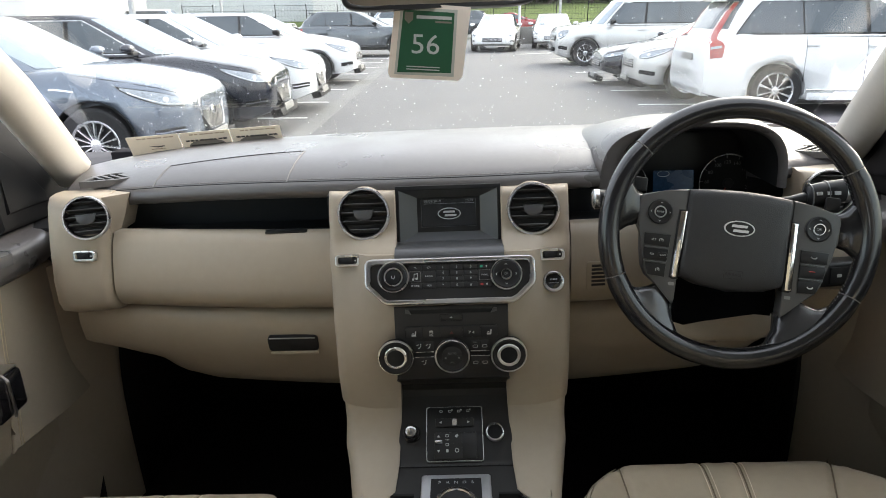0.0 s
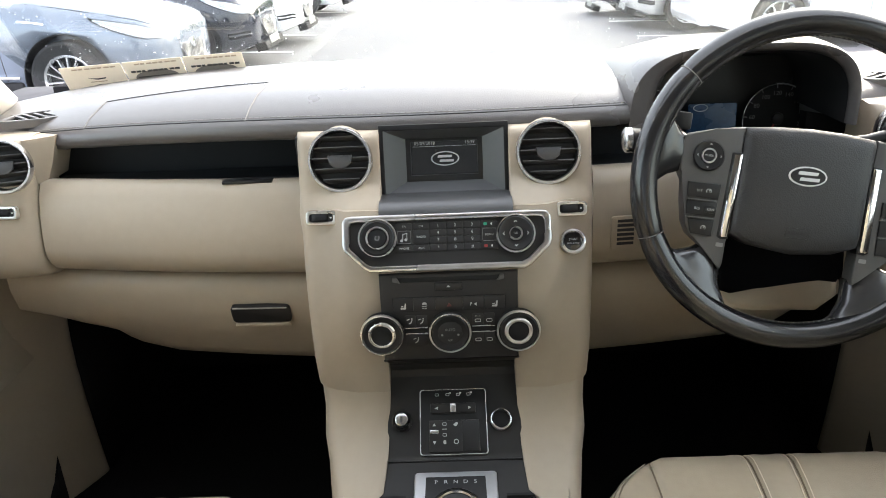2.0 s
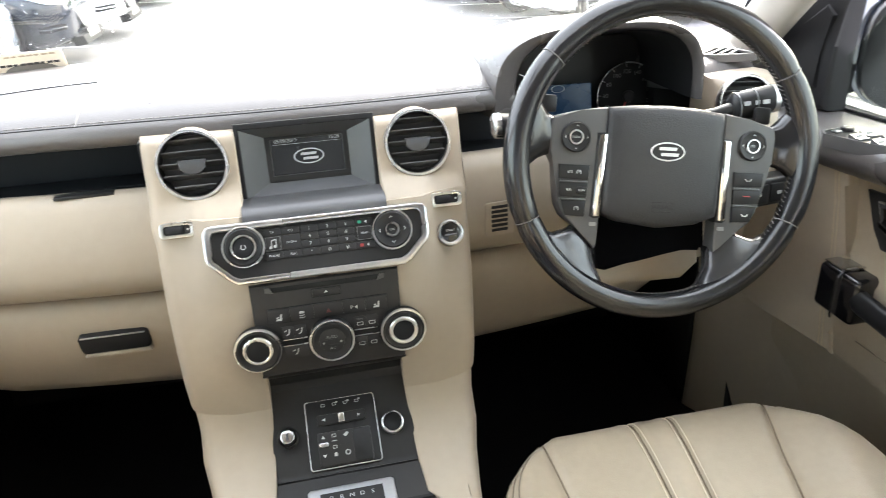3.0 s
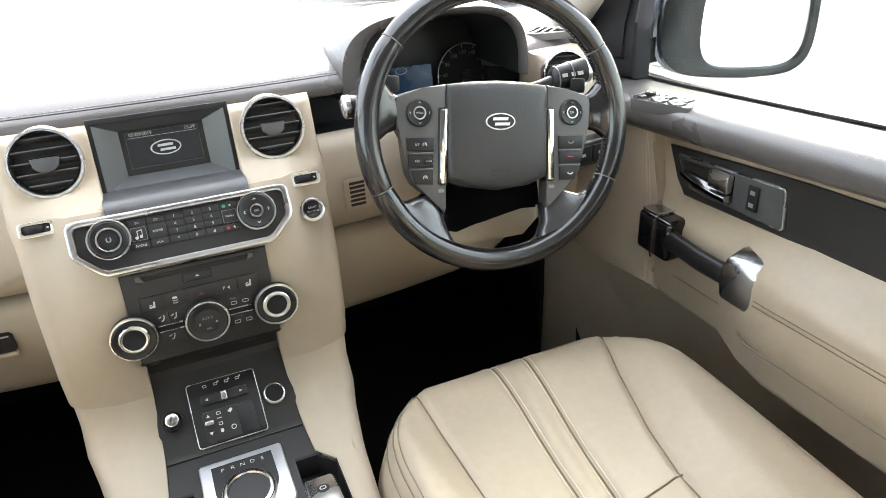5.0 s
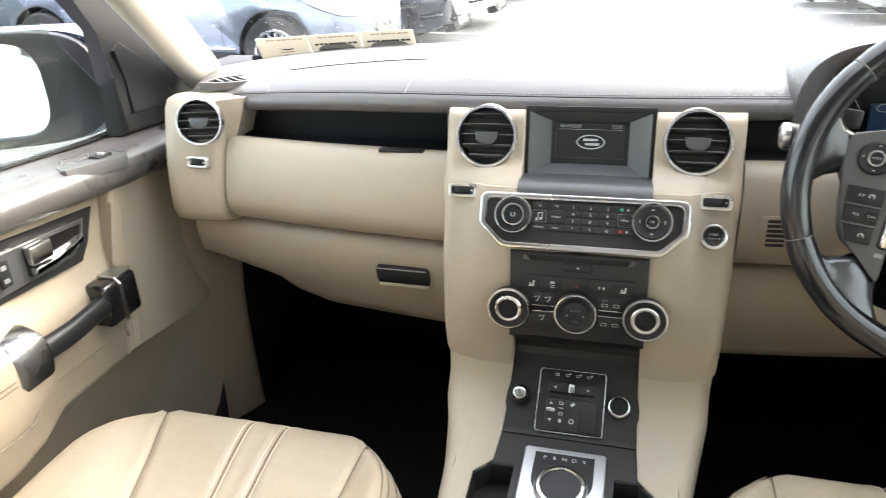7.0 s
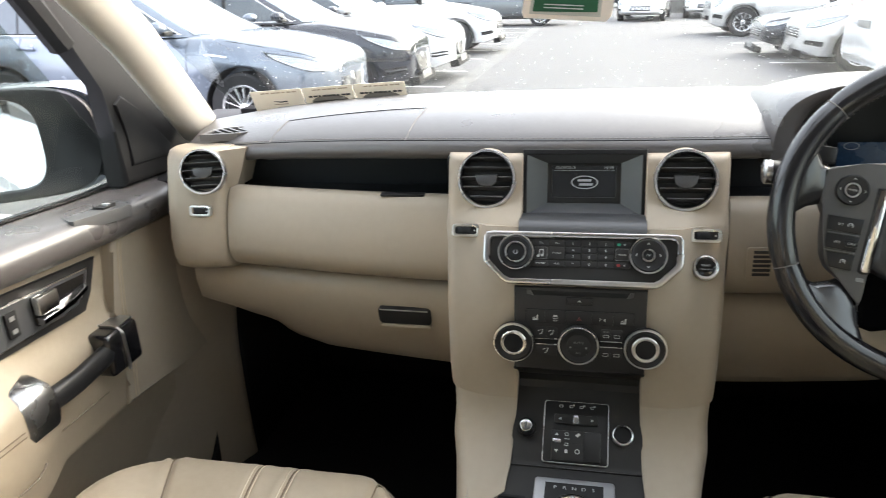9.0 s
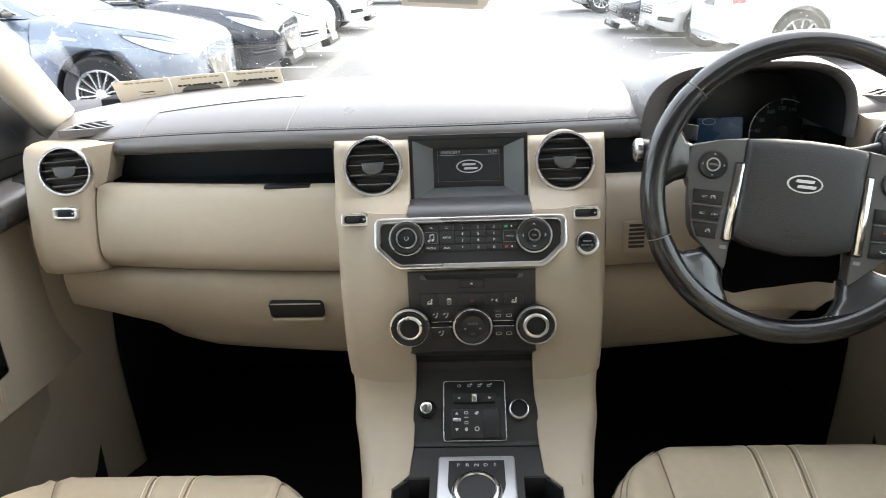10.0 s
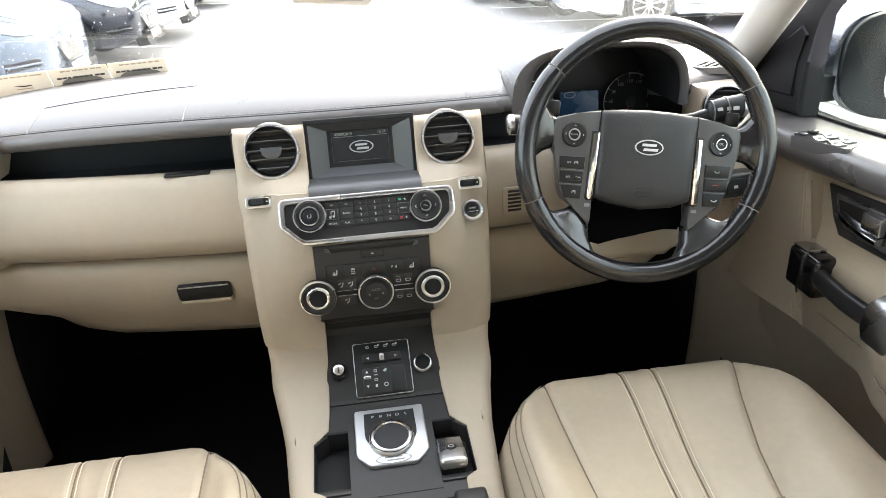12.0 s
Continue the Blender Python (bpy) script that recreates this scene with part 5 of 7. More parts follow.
for gx_, lo, step, vals, k in ((0.082, 205, 1.35, (20, 40, 60, 80, 100, 120, 140, 160, 180, 200), "speed"), (-0.107, 150, 27, (1, 2, 3, 4, 5), "rev")):
    g = part("dial", disc(0.0495, -0.003, 0.002, 48, 0.001, m=cm @ Matrix.Translation((gx_, 0, 0))), BLACK_MATT, cl, "dark round dial with a bright rim")
    part("dial_rim", lathe([(0.0485, 0.001), (0.0490, 0.0035), (0.0502, 0.0035), (0.0508, 0.001)], 60, m=cm @ Matrix.Translation((gx_, 0, 0))), SATIN, g)
    for v in vals:
        a = radians(229 - (v - 20) * 1.35) if k == "speed" else radians(205 - (v - 1) * 52)
        letters(str(v), 0.0085, 0.0365 * math.cos(a), 0.0365 * math.sin(a), 0.0028, LEGEND_DIM, g, m=cm @ Matrix.Translation((gx_, 0, 0)))
        part("tick", box(0.0435, 0.0480, -0.0006, 0.0006, 0.002, 0.0028, m=cm @ Matrix.Translation((gx_, 0, 0)) @ pose(0, 0, 0, 0, 0, math.degrees(a))), LEGEND_DIM, g)
    part("needle", slab([(0, -0.0012), (0.043, -0.0005), (0.043, 0.0005), (0, 0.0012)], 0.0035, 0.0045, m=cm @ Matrix.Translation((gx_, 0, 0)) @ pose(0, 0, 0, 0, 0, 242)), RED_ICON, g)
    part("hub", disc(0.009, 0.002, 0.007, 20, 0.002, m=cm @ Matrix.Translation((gx_, 0, 0))), BLACK, g)
ds = part("message_display", slab(rrect(0.070, 0.080, 0.003, 3), 0.0, 0.0035, 0.001, m=cm @ Matrix.Translation((-0.012, -0.0145, 0))), BLUE_LCD, cl, "dim blue message display")
part("mark", frame_slab(oval(0.0105, 0.0055, 24, -0.030, 0.020), oval(0.0095, 0.0045, 24, -0.030, 0.020), 0.0034, 0.004, m=cm), LEGEND, ds)
part("mark", frame_slab(rrect(0.034, 0.010, 0.004, 4, -0.01, -0.022), rrect(0.031, 0.0075, 0.003, 4, -0.01, -0.022), 0.0034, 0.004, m=cm), LEGEND, ds)

# ---- steering wheel ----
TILT, TURNED = radians(16.1), radians(-4.5)
wm = basis((0.3971, -0.0856, 1.2554), (math.cos(TURNED), math.sin(TURNED), 0), (0, math.sin(TILT), math.cos(TILT))) @ pose(0, 0, 0, 0, 0, -7.3)
sw = thing("steering_wheel", "black leather four-spoke steering wheel with grey switch pads", "steering wheel", m=wm)
RW, TW, RZ = 0.1725, 0.0160, 0.005
SEAMS = (36.5, 143.2, 206.0, 336.5)


def rim_piece(a0, a1, name, r=TW):
    n = max(8, int((a1 - a0) / 4))
    rings = []
    for i in range(n + 1):
        a = radians(a0 + (a1 - a0) * i / n)
        k = 1.0 if 0 < i < n else 0.93
        rings.append([((RW + r * k * 0.94 * math.cos(t)) * math.cos(a), (RW + r * k * 0.94 * math.cos(t)) * math.sin(a), RZ + r * k * 1.05 * math.sin(t)) for t in [2 * math.pi * j / 20 for j in range(20)]])
    part(name, loft(rings), WHEEL_LEATHER, sw, sharp=70)


for a0, a1 in zip(SEAMS, SEAMS[1:] + (SEAMS[0] + 360,)):
    rim_piece(a0 + 0.25, a1 - 0.25, "rim")
for a in SEAMS:
    part("rim_seam", lathe([(TW * 0.99, -0.0005), (TW * 0.99, 0.0005)], 24, m=pose(0, 0, RZ, 0, 0, a) @ pose(RW, 0, 0, 90, 0, 0) @ Matrix.Diagonal((0.94, 1.05, 1, 1))), THREAD_GREY, sw)
st = bmesh.new()
for i in range(180):
    a = radians(i * 2)
    c, s = math.cos(a), math.sin(a)
    q = radians(i * 2 + 1.1)
    rr = RW - TW * 0.92
    tube([(rr * c, rr * s, RZ + 0.003), ((rr + 0.0004) * math.cos(q), (rr + 0.0004) * math.sin(q), RZ - 0.004)], 0.0006, 4, bm=st)
tagged(part("stitching", st, THREAD_GREY, sw), kind="stuff")
# airbag cover: grained middle, smooth dark lower edge
bag = [(-0.069, 0.0545), (-0.035, 0.0585), (0, 0.0600), (0.035, 0.0585), (0.069, 0.0545), (0.0708, 0.048), (0.0705, 0.0), (0.0712, -0.055), (0.0700, -0.066), (0.045, -0.076), (0, -0.0815), (-0.045, -0.076), (-0.0700, -0.066), (-0.0712, -0.055), (-0.0705, 0.0), (-0.0708, 0.048)]
t = [[(x * k, y * k + dy, z) for x, y in bag] for z, k, dy in ((-0.05, 1.0, 0), (-0.010, 1.0, 0), (0.002, 0.99, 0), (0.0075, 0.965, 0), (0.0108, 0.90, 0.0), (0.0125, 0.75, 0.0), (0.0135, 0.5, 0.0), (0.014, 0.15, 0))]
part("airbag_cover", loft(t), AIRBAG, sw, "grained black airbag cover", sharp=45)
oval_logo(sw, 0.0205, 0.0108, 0, 0.0077, 0.0132, BADGE, BLACK, BADGE, lift=0.0012)
part("embossed_plate", frame_slab(rrect(0.025, 0.0115, 0.001, 2, 0, -0.0555), rrect(0.0238, 0.0103, 0.001, 2, 0, -0.0555), 0.009, 0.0132), BLACK, sw)
letters("AIRBAG", 0.0062, 0, -0.0555, 0.0131, BLACK, sw)
# shaded hollow above the column, drawn as a near-black cover
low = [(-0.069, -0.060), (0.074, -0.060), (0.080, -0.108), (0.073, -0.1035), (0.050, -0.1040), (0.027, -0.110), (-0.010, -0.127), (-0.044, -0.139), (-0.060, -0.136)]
part("lower_cover", slab(low, -0.065, -0.030, 0.006, 4), DEEP, sw, "black lower cover with the hollow's shade put into its colour")
for s in (1, -1):
    mir = Matrix.Diagonal((s, 1, 1, 1))
    pad = [(0.0695, 0.0545), (0.100, 0.0495), (0.126, 0.0425), (0.1325, 0.0385), (0.1345, 0.030), (0.1340, 0.0), (0.1270, -0.012), (0.1245, -0.035), (0.1200, -0.058), (0.1130, -0.071), (0.0970, -0.083), (0.0790, -0.101), (0.0730, -0.107), (0.0712, -0.100), (0.0717, -0.055), (0.0710, 0.0)]
    p = part("switch_pad", slab(pad, -0.02, 0.0045, 0.0025, 3, m=mir), SPOKE, sw, "grey switch pad")
    # leather webs between the pads and the rim

    def web(name, edge_a, edge_b, label="", material=WHEEL_LEATHER):
        rings = []
        for i in range(13):
            u = i / 12
            (ax, ay, az), (bx, by, bz) = lerp_table(edge_a, u), lerp_table(edge_b, u)
            top = [(ax + (bx - ax) * v, ay + (by - ay) * v, az + (bz - az) * v + 0.006 * math.sin(math.pi * v) ** 0.6) for v in [k / 10 for k in range(11)]]
            ra, rb_ = math.hypot(ax, ay), math.hypot(bx, by)
            for k, (px, py, pz) in enumerate(top):
                g = 1 + u ** 1.5 * ((ra + (rb_ - ra) * k / 10) / math.hypot(px, py) - 1)
                top[k] = (px * g, py * g, pz)
            rings.append(top + [(x, y, z - 0.014) for x, y, z in top[::-1]])
        part(name, loft(rings, m=mir), material, sw, label, sharp=65)
    web("side_spoke", ((0, 0.128, 0.040, -0.004), (0.3, 0.138, 0.044, -0.001), (0.7, 0.150, 0.060, 0.006), (1.0, 0.157, 0.082, 0.009)), ((0, 0.128, 0.002, -0.004), (0.3, 0.138, -0.003, -0.001), (0.6, 0.148, -0.006, 0.006), (0.85, 0.160, -0.016, 0.009), (1.0, 0.168, -0.030, 0.009)))
    web("lower_spoke", ((0, 0.092, -0.080, -0.008), (0.35, 0.106, -0.0865, 0.001), (0.7, 0.124, -0.0915, 0.005), (1.0, 0.148, -0.078, 0.008)), ((0, 0.071, -0.103, -0.010), (0.35, 0.0690, -0.128, 0.000), (0.7, 0.060, -0.147, 0.005), (1.0, 0.032, -0.166, 0.008)), "polished dark lower spoke", GLOSS_LEATHER)
    part("bright_strip", slab([(0.0690, 0.0245), (0.0785, 0.0235), (0.0808, -0.068), (0.0775, -0.070), (0.0715, -0.069)], -0.01, 0.0085, 0.0022, m=mir), CHROME, p, "bright strip")
    part("strip_gap", slab([(0.0672, 0.0262), (0.0802, 0.0252), (0.0826, -0.0695), (0.0780, -0.0722), (0.0700, -0.0712)], -0.01, 0.0050, 0.0005, m=mir), BLACK, p)
    c = Matrix.Translation((s * 0.1055, 0.0190, 0))
    jp = part("joypad", lathe([(0, 0.003), (0.0172, 0.003), (0.0172, 0.0065), (0.0155, 0.0085), (0.009, 0.0072), (0, 0.0072)], 36, m=c), BLACK, p, "round four-way pad")
    part("ring", lathe([(0.0064, 0.007), (0.0068, 0.0092), (0.0080, 0.0092), (0.0085, 0.007)], 28, m=c), SATIN, jp)
    letters("MODE" if s < 0 else "OK", 0.0034 if s < 0 else 0.0045, s * 0.1055, 0.019, 0.0078, LEGEND, jp)
    for a in range(4):
        part("mark", slab([(-0.0018, 0), (0, 0.0017), (0.0018, 0), (0, 0.0006)], 0.0084, 0.0088, m=c @ pose(0, 0, 0, 0, 0, 90 * a) @ pose(0, 0.0118, 0)), LEGEND, jp)
    for i, (y0, y1, xa) in enumerate(((-0.0288, -0.0115, 0.1232), (-0.0488, -0.0318, 0.1215), (-0.0705, -0.0520, 0.1180))):
        xb = 0.0868 + 0.0008 * i
        kb = part("key", slab([(xb, y1), (xa, y1), (xa - (0.006 if i == 2 else 0.001), y0 + 0.001), (xb + 0.0008, y0)], 0.003, 0.0072, 0.001, m=mir), BLACK, p)
        if i < 2:
            part("key_divider", box(0.089, 0.1200, y0 - 0.0021, y0 - 0.0009, 0.004, 0.0080, 0.0003, m=mir), GREYSILVER, p)
        xm, ym = s * 0.1045, (y0 + y1) / 2
        if s < 0:
            if i < 2:
                letters(("SET", "RES")[i], 0.0040, xm - 0.005, ym, 0.0074, LEGEND, kb)
            if i != 1:
                part("mark", lathe([(0.0021, 0.0075), (0.0029, 0.0075)], 14, m=Matrix.Translation((xm + 0.005, ym, 0)), a0=-40, a1=220), LEGEND, kb)
                part("mark", tube([(xm + 0.005, ym, 0.0075), (xm + 0.0068, ym + 0.0024, 0.0075)], 0.0005, 5), LEGEND, kb)
            else:
                part("rocker", slab(rrect(0.0135, 0.0080, 0.0038, 4, xm + 0.0095, ym), 0.0065, 0.009, 0.001), BLACK, kb)
                letters("CAN", 0.0036, xm + 0.0095, ym, 0.0092, LEGEND, kb)
        else:
            part("mark", tube([(xm - 0.004, ym + 0.001, 0.0075), (xm - 0.002, ym - 0.0012 + 0.0024 * (i == 1), 0.0075), (xm + 0.002, ym - 0.0012 + 0.0024 * (i == 1), 0.0075), (xm + 0.004, ym + 0.001, 0.0075)], 0.0008, 6), (LEGEND_DIM, RED_ICON, LEGEND)[i], kb)
    part("mark", slab(rrect(0.008, 0.0045, 0.001, 2, s * 0.0780, -0.0785), 0.004, 0.0055), LEGEND_DIM, p)
part("column_shroud", loft([[(x * k, y * k - 0.01, z) for x, y in oval(0.066, 0.062, 28)] for z, k in ((-0.05, 1.0), (-0.10, 1.08), (-0.19, 1.1))]), BLACK_MATT, sw, "black column shroud")
part("column_cover", slab([(-0.075, -0.075), (0.085, -0.075), (0.085, -0.145), (0.06, -0.165), (-0.05, -0.165), (-0.07, -0.145)], -0.18, -0.080, 0.012, 3, m=pose(0, 0, 0, 0, 0, 7)), BEIGE, sw, "cream column cover")
for s in (1, -1):
    part("paddle", box(s * 0.122, s * 0.142, 0.046, 0.066, -0.030, -0.022, 0.003), BLACK, sw)


def stalk(s):
    t = thing("column_stalk", "black column stalk with a silver end" if s < 0 else "black wiper stalk with a silver end and white marks", "stalk", "column stalks", m=basis((0.3890, -0.028, 1.279), (0.957, 0, 0), (0, 0.312, 0.95)) @ Matrix.Diagonal((0.955, 1, 1, 1)))
    big = 1.18 if s > 0 else 1.0
    pts = [(s * 0.06, 0.0, 0), (s * 0.11, 0.004, 0.004), (s * 0.145, 0.010, 0.010)]
    part("arm", tube(pts, [0.008, 0.008, 0.010], 14), BLACK, t)
    part("body", loft([[(s * (0.128 + 0.052 * f), 0.008 + 0.008 * f + r * 1.15 * math.cos(a), 0.008 + 0.008 * f + r * math.sin(a)) for a in [2 * math.pi * i / 16 for i in range(16)]] for f, r in ((0.0, 0.010), (0.1, 0.0128 * big), (0.5, 0.0135 * big), (1.0, 0.0125 * big))]), BLACK, t)
    part("end_cap", loft([[(s * x, 0.016 + r * 1.15 * math.cos(a), 0.016 + r * math.sin(a)) for a in [2 * math.pi * i / 16 for i in range(16)]] for x, r in ((0.180, 0.0128 * big), (0.187, 0.0125 * big), (0.1895, 0.0095 * big), (0.190, 0.001))]), SATIN, t, "silver end cap")
    if s > 0:
        for x, w in ((0.142, 0.008), (0.155, 0.006), (0.166, 0.009)):
            part("mark", box(x - w / 2, x + w / 2, 0.010, 0.0150, 0.0230, 0.0262 + (x - 0.14) * 0.14), LEGEND, t)
        for f in (0.10, 0.52):
            part("collar", loft([[(s * (0.128 + 0.052 * g), 0.008 + 0.008 * g + 0.0168 * 1.15 * math.cos(a), 0.008 + 0.008 * g + 0.0168 * math.sin(a)) for a in [2 * math.pi * i / 20 for i in range(20)]] for g in (f, f + 0.03)]), GREYSILVER, t, "thin grey collar")


stalk(L), stalk(R)
lk = thing("light_switch_block", "black light switch block beside the steering column", "switch", m=basis((0.590, 0.004, 1.158), (1, 0.1, 0), (0, 0.05, 1)))
part("block", box(-0.055, 0.055, -0.020, 0.020, -0.02, 0.012, 0.006, 3), BLACK, lk)
for i in range(3):
    kb = part("key", box(-0.048 + 0.033 * i, -0.020 + 0.033 * i, -0.013, 0.013, 0.010, 0.0145, 0.001), BLACK_MATT, lk)
    part("mark", slab(rrect(0.007, 0.005, 0.001, 2, -0.034 + 0.033 * i, 0), 0.014, 0.015), LEGEND, kb)

# ---- seats ----
SEAT_Y0 = -0.118


SEAM_LINES = ((0.0, -0.146, -0.030, 0.026, 0.160), (0.06, -0.152, -0.032, 0.019, 0.148), (0.14, -0.152, -0.037, 0.009, 0.118), (0.24, -0.148, -0.045, -0.004, 0.088), (0.32, -0.144, -0.050, -0.012, 0.072), (0.45, -0.142, -0.052, -0.016, 0.070))


SEAT = {"width": 0.262, "shift": 0.0}


def seam_line(d):
    return [x + SEAT["shift"] for x in lerp_table(SEAM_LINES, d)]


def seat_top(x, d):
    """Height of the cushion at x off its middle (outboard is plus), d behind its front edge."""
    w = SEAT["width"] * (1 - (1 - min(1.0, d / 0.20)) ** 2.3) ** 0.5 if d > 0 else 0.0
    w = max(w, 0.02)
    u = min(1.0, abs(x) / w)
    xi, xa, xb, xo = seam_line(d)
    crown = 0.928 - 0.085 * (1 - min(1.0, d / 0.075)) ** 2.6 - 0.05 * max(0.0, d - 0.10)
    bol = 0.020 * (smoothstep(xo, xo + 0.07, x) + smoothstep(-xi, -xi + 0.05, -x)) * smoothstep(0.02, 0.16, d)
    mid = (xi + xo) / 2
    dish = -0.010 * max(0.0, 1 - ((x - mid) / 0.14) ** 2) * smoothstep(0.08, 0.25, d)
    fall = -0.075 * max(0.0, (u - 0.80) / 0.20) ** 2.2
    groove = 0.0
    for sx in (xi, xa, xb, xo):
        groove -= 0.0032 * math.exp(-((x - sx) / 0.0042) ** 2)
        groove += 0.0012 * math.exp(-((abs(x - sx) - 0.012) / 0.006) ** 2)
    return crown + bol + dish + fall + groove, w


def seat_columns(w, d):
    """Places across the cushion, close together beside the seams."""
    at = [-1.0] + [max(-0.9, min(0.9, q / w)) for q in seam_line(d)] + [1.0]
    cols = []
    for p, q in zip(at, at[1:]):
        g = q - p
        near = [min(e / w, 0.3 * g * e / 0.012) for e in (0.0022, 0.005, 0.009, 0.013)]
        cols += [p] + [p + e for e in near] + [p + near[-1] + (g - 2 * near[-1]) * k / 9 for k in range(1, 9)] + [q - e for e in near[::-1]]
    return cols + [1.0]


def car_seat(s, dy, dz):
    cx, SEAT["width"], SEAT["shift"] = (0.387, 0.248, 0.0) if s > 0 else (0.410, 0.250, -0.008)
    t = thing("front_seat", "cream leather front car seat with double-stitched seams", "seat", "front seats", m=Matrix.Translation((0, dy, dz)))
    grid = []
    ds_ = [0.002, 0.006, 0.012, 0.02, 0.03, 0.042, 0.056, 0.072, 0.09, 0.11, 0.13, 0.155, 0.18, 0.21, 0.25, 0.30, 0.36, 0.42, 0.48, 0.54, 0.58]
    for d in ds_:
        w = seat_top(0, d)[1]
        row = [(cx + w * v, SEAT_Y0 - d, seat_top(w * v, d)[0]) for v in seat_columns(w, d)]
        base = [(cx + w * 0.985, SEAT_Y0 - d - 0.01, 0.80), (cx + w * 0.93, SEAT_Y0 - d - 0.012, 0.70), (cx - w * 0.93, SEAT_Y0 - d - 0.012, 0.70), (cx - w * 0.985, SEAT_Y0 - d - 0.01, 0.80)]
        grid.append(row + base)
    part("cushion", sided(loft(grid), s), LEATHER, t, "cream leather cushion", sharp=80)
    for k in range(4):
        for off, mt in (((-0.0048, THREAD), (0.0, THREAD_DK), (0.0048, THREAD)) if k in (1, 2) else ((0.0, THREAD_DK),)):
            line = []
            for d in [0.004 + 0.42 * (j / 48) ** 1.5 for j in range(49)]:
                x = seam_line(d)[k] + off
                if abs(x) < seat_top(0, d)[1] * 0.9:
                    line.append((cx + x, SEAT_Y0 - d, seat_top(x, d)[0] + (0.0003 if mt is THREAD else 0.0006)))
            part("seam", sided(tube(line, 0.0008 if mt is THREAD else 0.0011, 6), s), mt, t)
    for off in (0.0, 0.009, 0.016):
        line = []
        for d in [0.06 + 0.5 * k / 40 for k in range(41)]:
            x = -seat_top(0, d)[1] * 0.935 + off
            line.append((cx + x, SEAT_Y0 - d, seat_top(x, d)[0] + 0.0012))
        part("piping", sided(tube(line, 0.0008, 6), s), PIPE, t)
    # cross seam at the back of the front panel
    line = [(cx + x, SEAT_Y0 - 0.318 - 0.12 * (0.075 - x), seat_top(x, 0.318 + 0.12 * (0.075 - x))[0] + 0.0006) for x in [-0.14 + 0.215 * k / 40 for k in range(41)]]
    part("seam", sided(tube(line, 0.0013, 6), s), THREAD_DK, t)
    rings = []
    for k, (y, z, w, th) in enumerate(((-0.70, 0.86, 0.235, 0.10), (-0.74, 0.98, 0.24, 0.13), (-0.80, 1.15, 0.235, 0.12), (-0.87, 1.35, 0.215, 0.10), (-0.90, 1.46, 0.18, 0.07))):
        rings.append([(cx + w * math.copysign(abs(math.cos(a)) ** 0.5, math.cos(a)), y - th / 2 + th / 2 * math.copysign(abs(math.sin(a)) ** 0.6, math.sin(a)), z) for a in [2 * math.pi * i / 28 for i in range(28)]])
    part("backrest", sided(loft(rings), s), LEATHER, t, sharp=70)
    part("base", sided(box(cx - 0.19, cx + 0.19, -0.66, -0.20, 0.60, 0.72, 0.02), s), BLACK_MATT, t)


car_seat(R, 0.020, 0.004), car_seat(L, -0.016, -0.004)

# ---- rear-view mirror, tag, stickers ----
rm = thing("rear_view_mirror", "black-framed rear-view mirror on the windscreen", "car mirror", m=basis((0.003, -0.105, 1.600), (1, 0.0, 0.040), (0, 0.20, 1)) @ pose(0, 0, 0, 0, 12, 0))
ro = [(0.121 * math.copysign(abs(math.cos(a)) ** 0.25, math.cos(a)), 0.035 * math.copysign(abs(math.sin(a)) ** 0.28, math.sin(a))) for a in [2 * math.pi * i / 40 for i in range(40)]]
part("shell", loft([[(x * k, y * k, z) for x, y in ro] for z, k in ((-0.035, 0.55), (-0.028, 0.85), (-0.012, 0.98), (0.0, 1.0))]), BLACK, rm)
part("rim", frame_slab(ro, [(x * 0.955, y * 0.86) for x, y in ro], -0.001, 0.006, 0.0025), BLACK, rm)
part("mirror_glass", slab([(x * 0.957, y * 0.87) for x, y in ro], 0.0, 0.0018), MIRROR, rm, "mirror glass")
part("stem", tube([(0, 0.01, -0.03), (0, 0.05, -0.06), (0, 0.10, -0.075)], 0.010, 12), BLACK, rm)
tg = thing("hanging_tag", "green numbered card tag hanging below the rear-view mirror", "tag", m=basis((-0.010, -0.118, 1.524), (1, 0.0, -0.085), (0, 0.02, 1)))
part("sleeve", slab([(-0.046, 0.048), (0.046, 0.046), (0.040, -0.036), (0.035, -0.0415), (-0.050, -0.0415), (-0.053, -0.036)], -0.0006, 0.0006), CARD_WHITE, tg, "cream paper backing")
part("border", slab([(-0.039, 0.042), (0.030, 0.042), (0.029, -0.037), (-0.045, -0.037)], 0.0006, 0.0010), SILVER_CARD, tg)
part("print", slab([(-0.0355, 0.0395), (0.0265, 0.0385), (0.0255, -0.0325), (-0.0415, -0.0345)], 0.0010, 0.0014), GREEN_CARD, tg, "dark green print")
letters("56", 0.0330, -0.0075, -0.001, 0.0016, LEGEND, tg, bold=True)
part("crest", slab([(-0.034, 0.0370), (-0.0235, 0.0370), (-0.0235, 0.0285), (-0.0288, 0.0235), (-0.034, 0.0285)], 0.0014, 0.0017), INK_GREY, tg)
part("bar", box(-0.0195, 0.0235, 0.0300, 0.0338, 0.0014, 0.0017), LEGEND, tg)
part("bar", box(0.0035, 0.0235, 0.0258, 0.0280, 0.0014, 0.0017), INK_GREY, tg)
for y in (-0.0268, -0.0300):
    part("bar", box(-0.030, 0.011, y - 0.0006, y + 0.0006, 0.0014, 0.0017), LEGEND, tg)


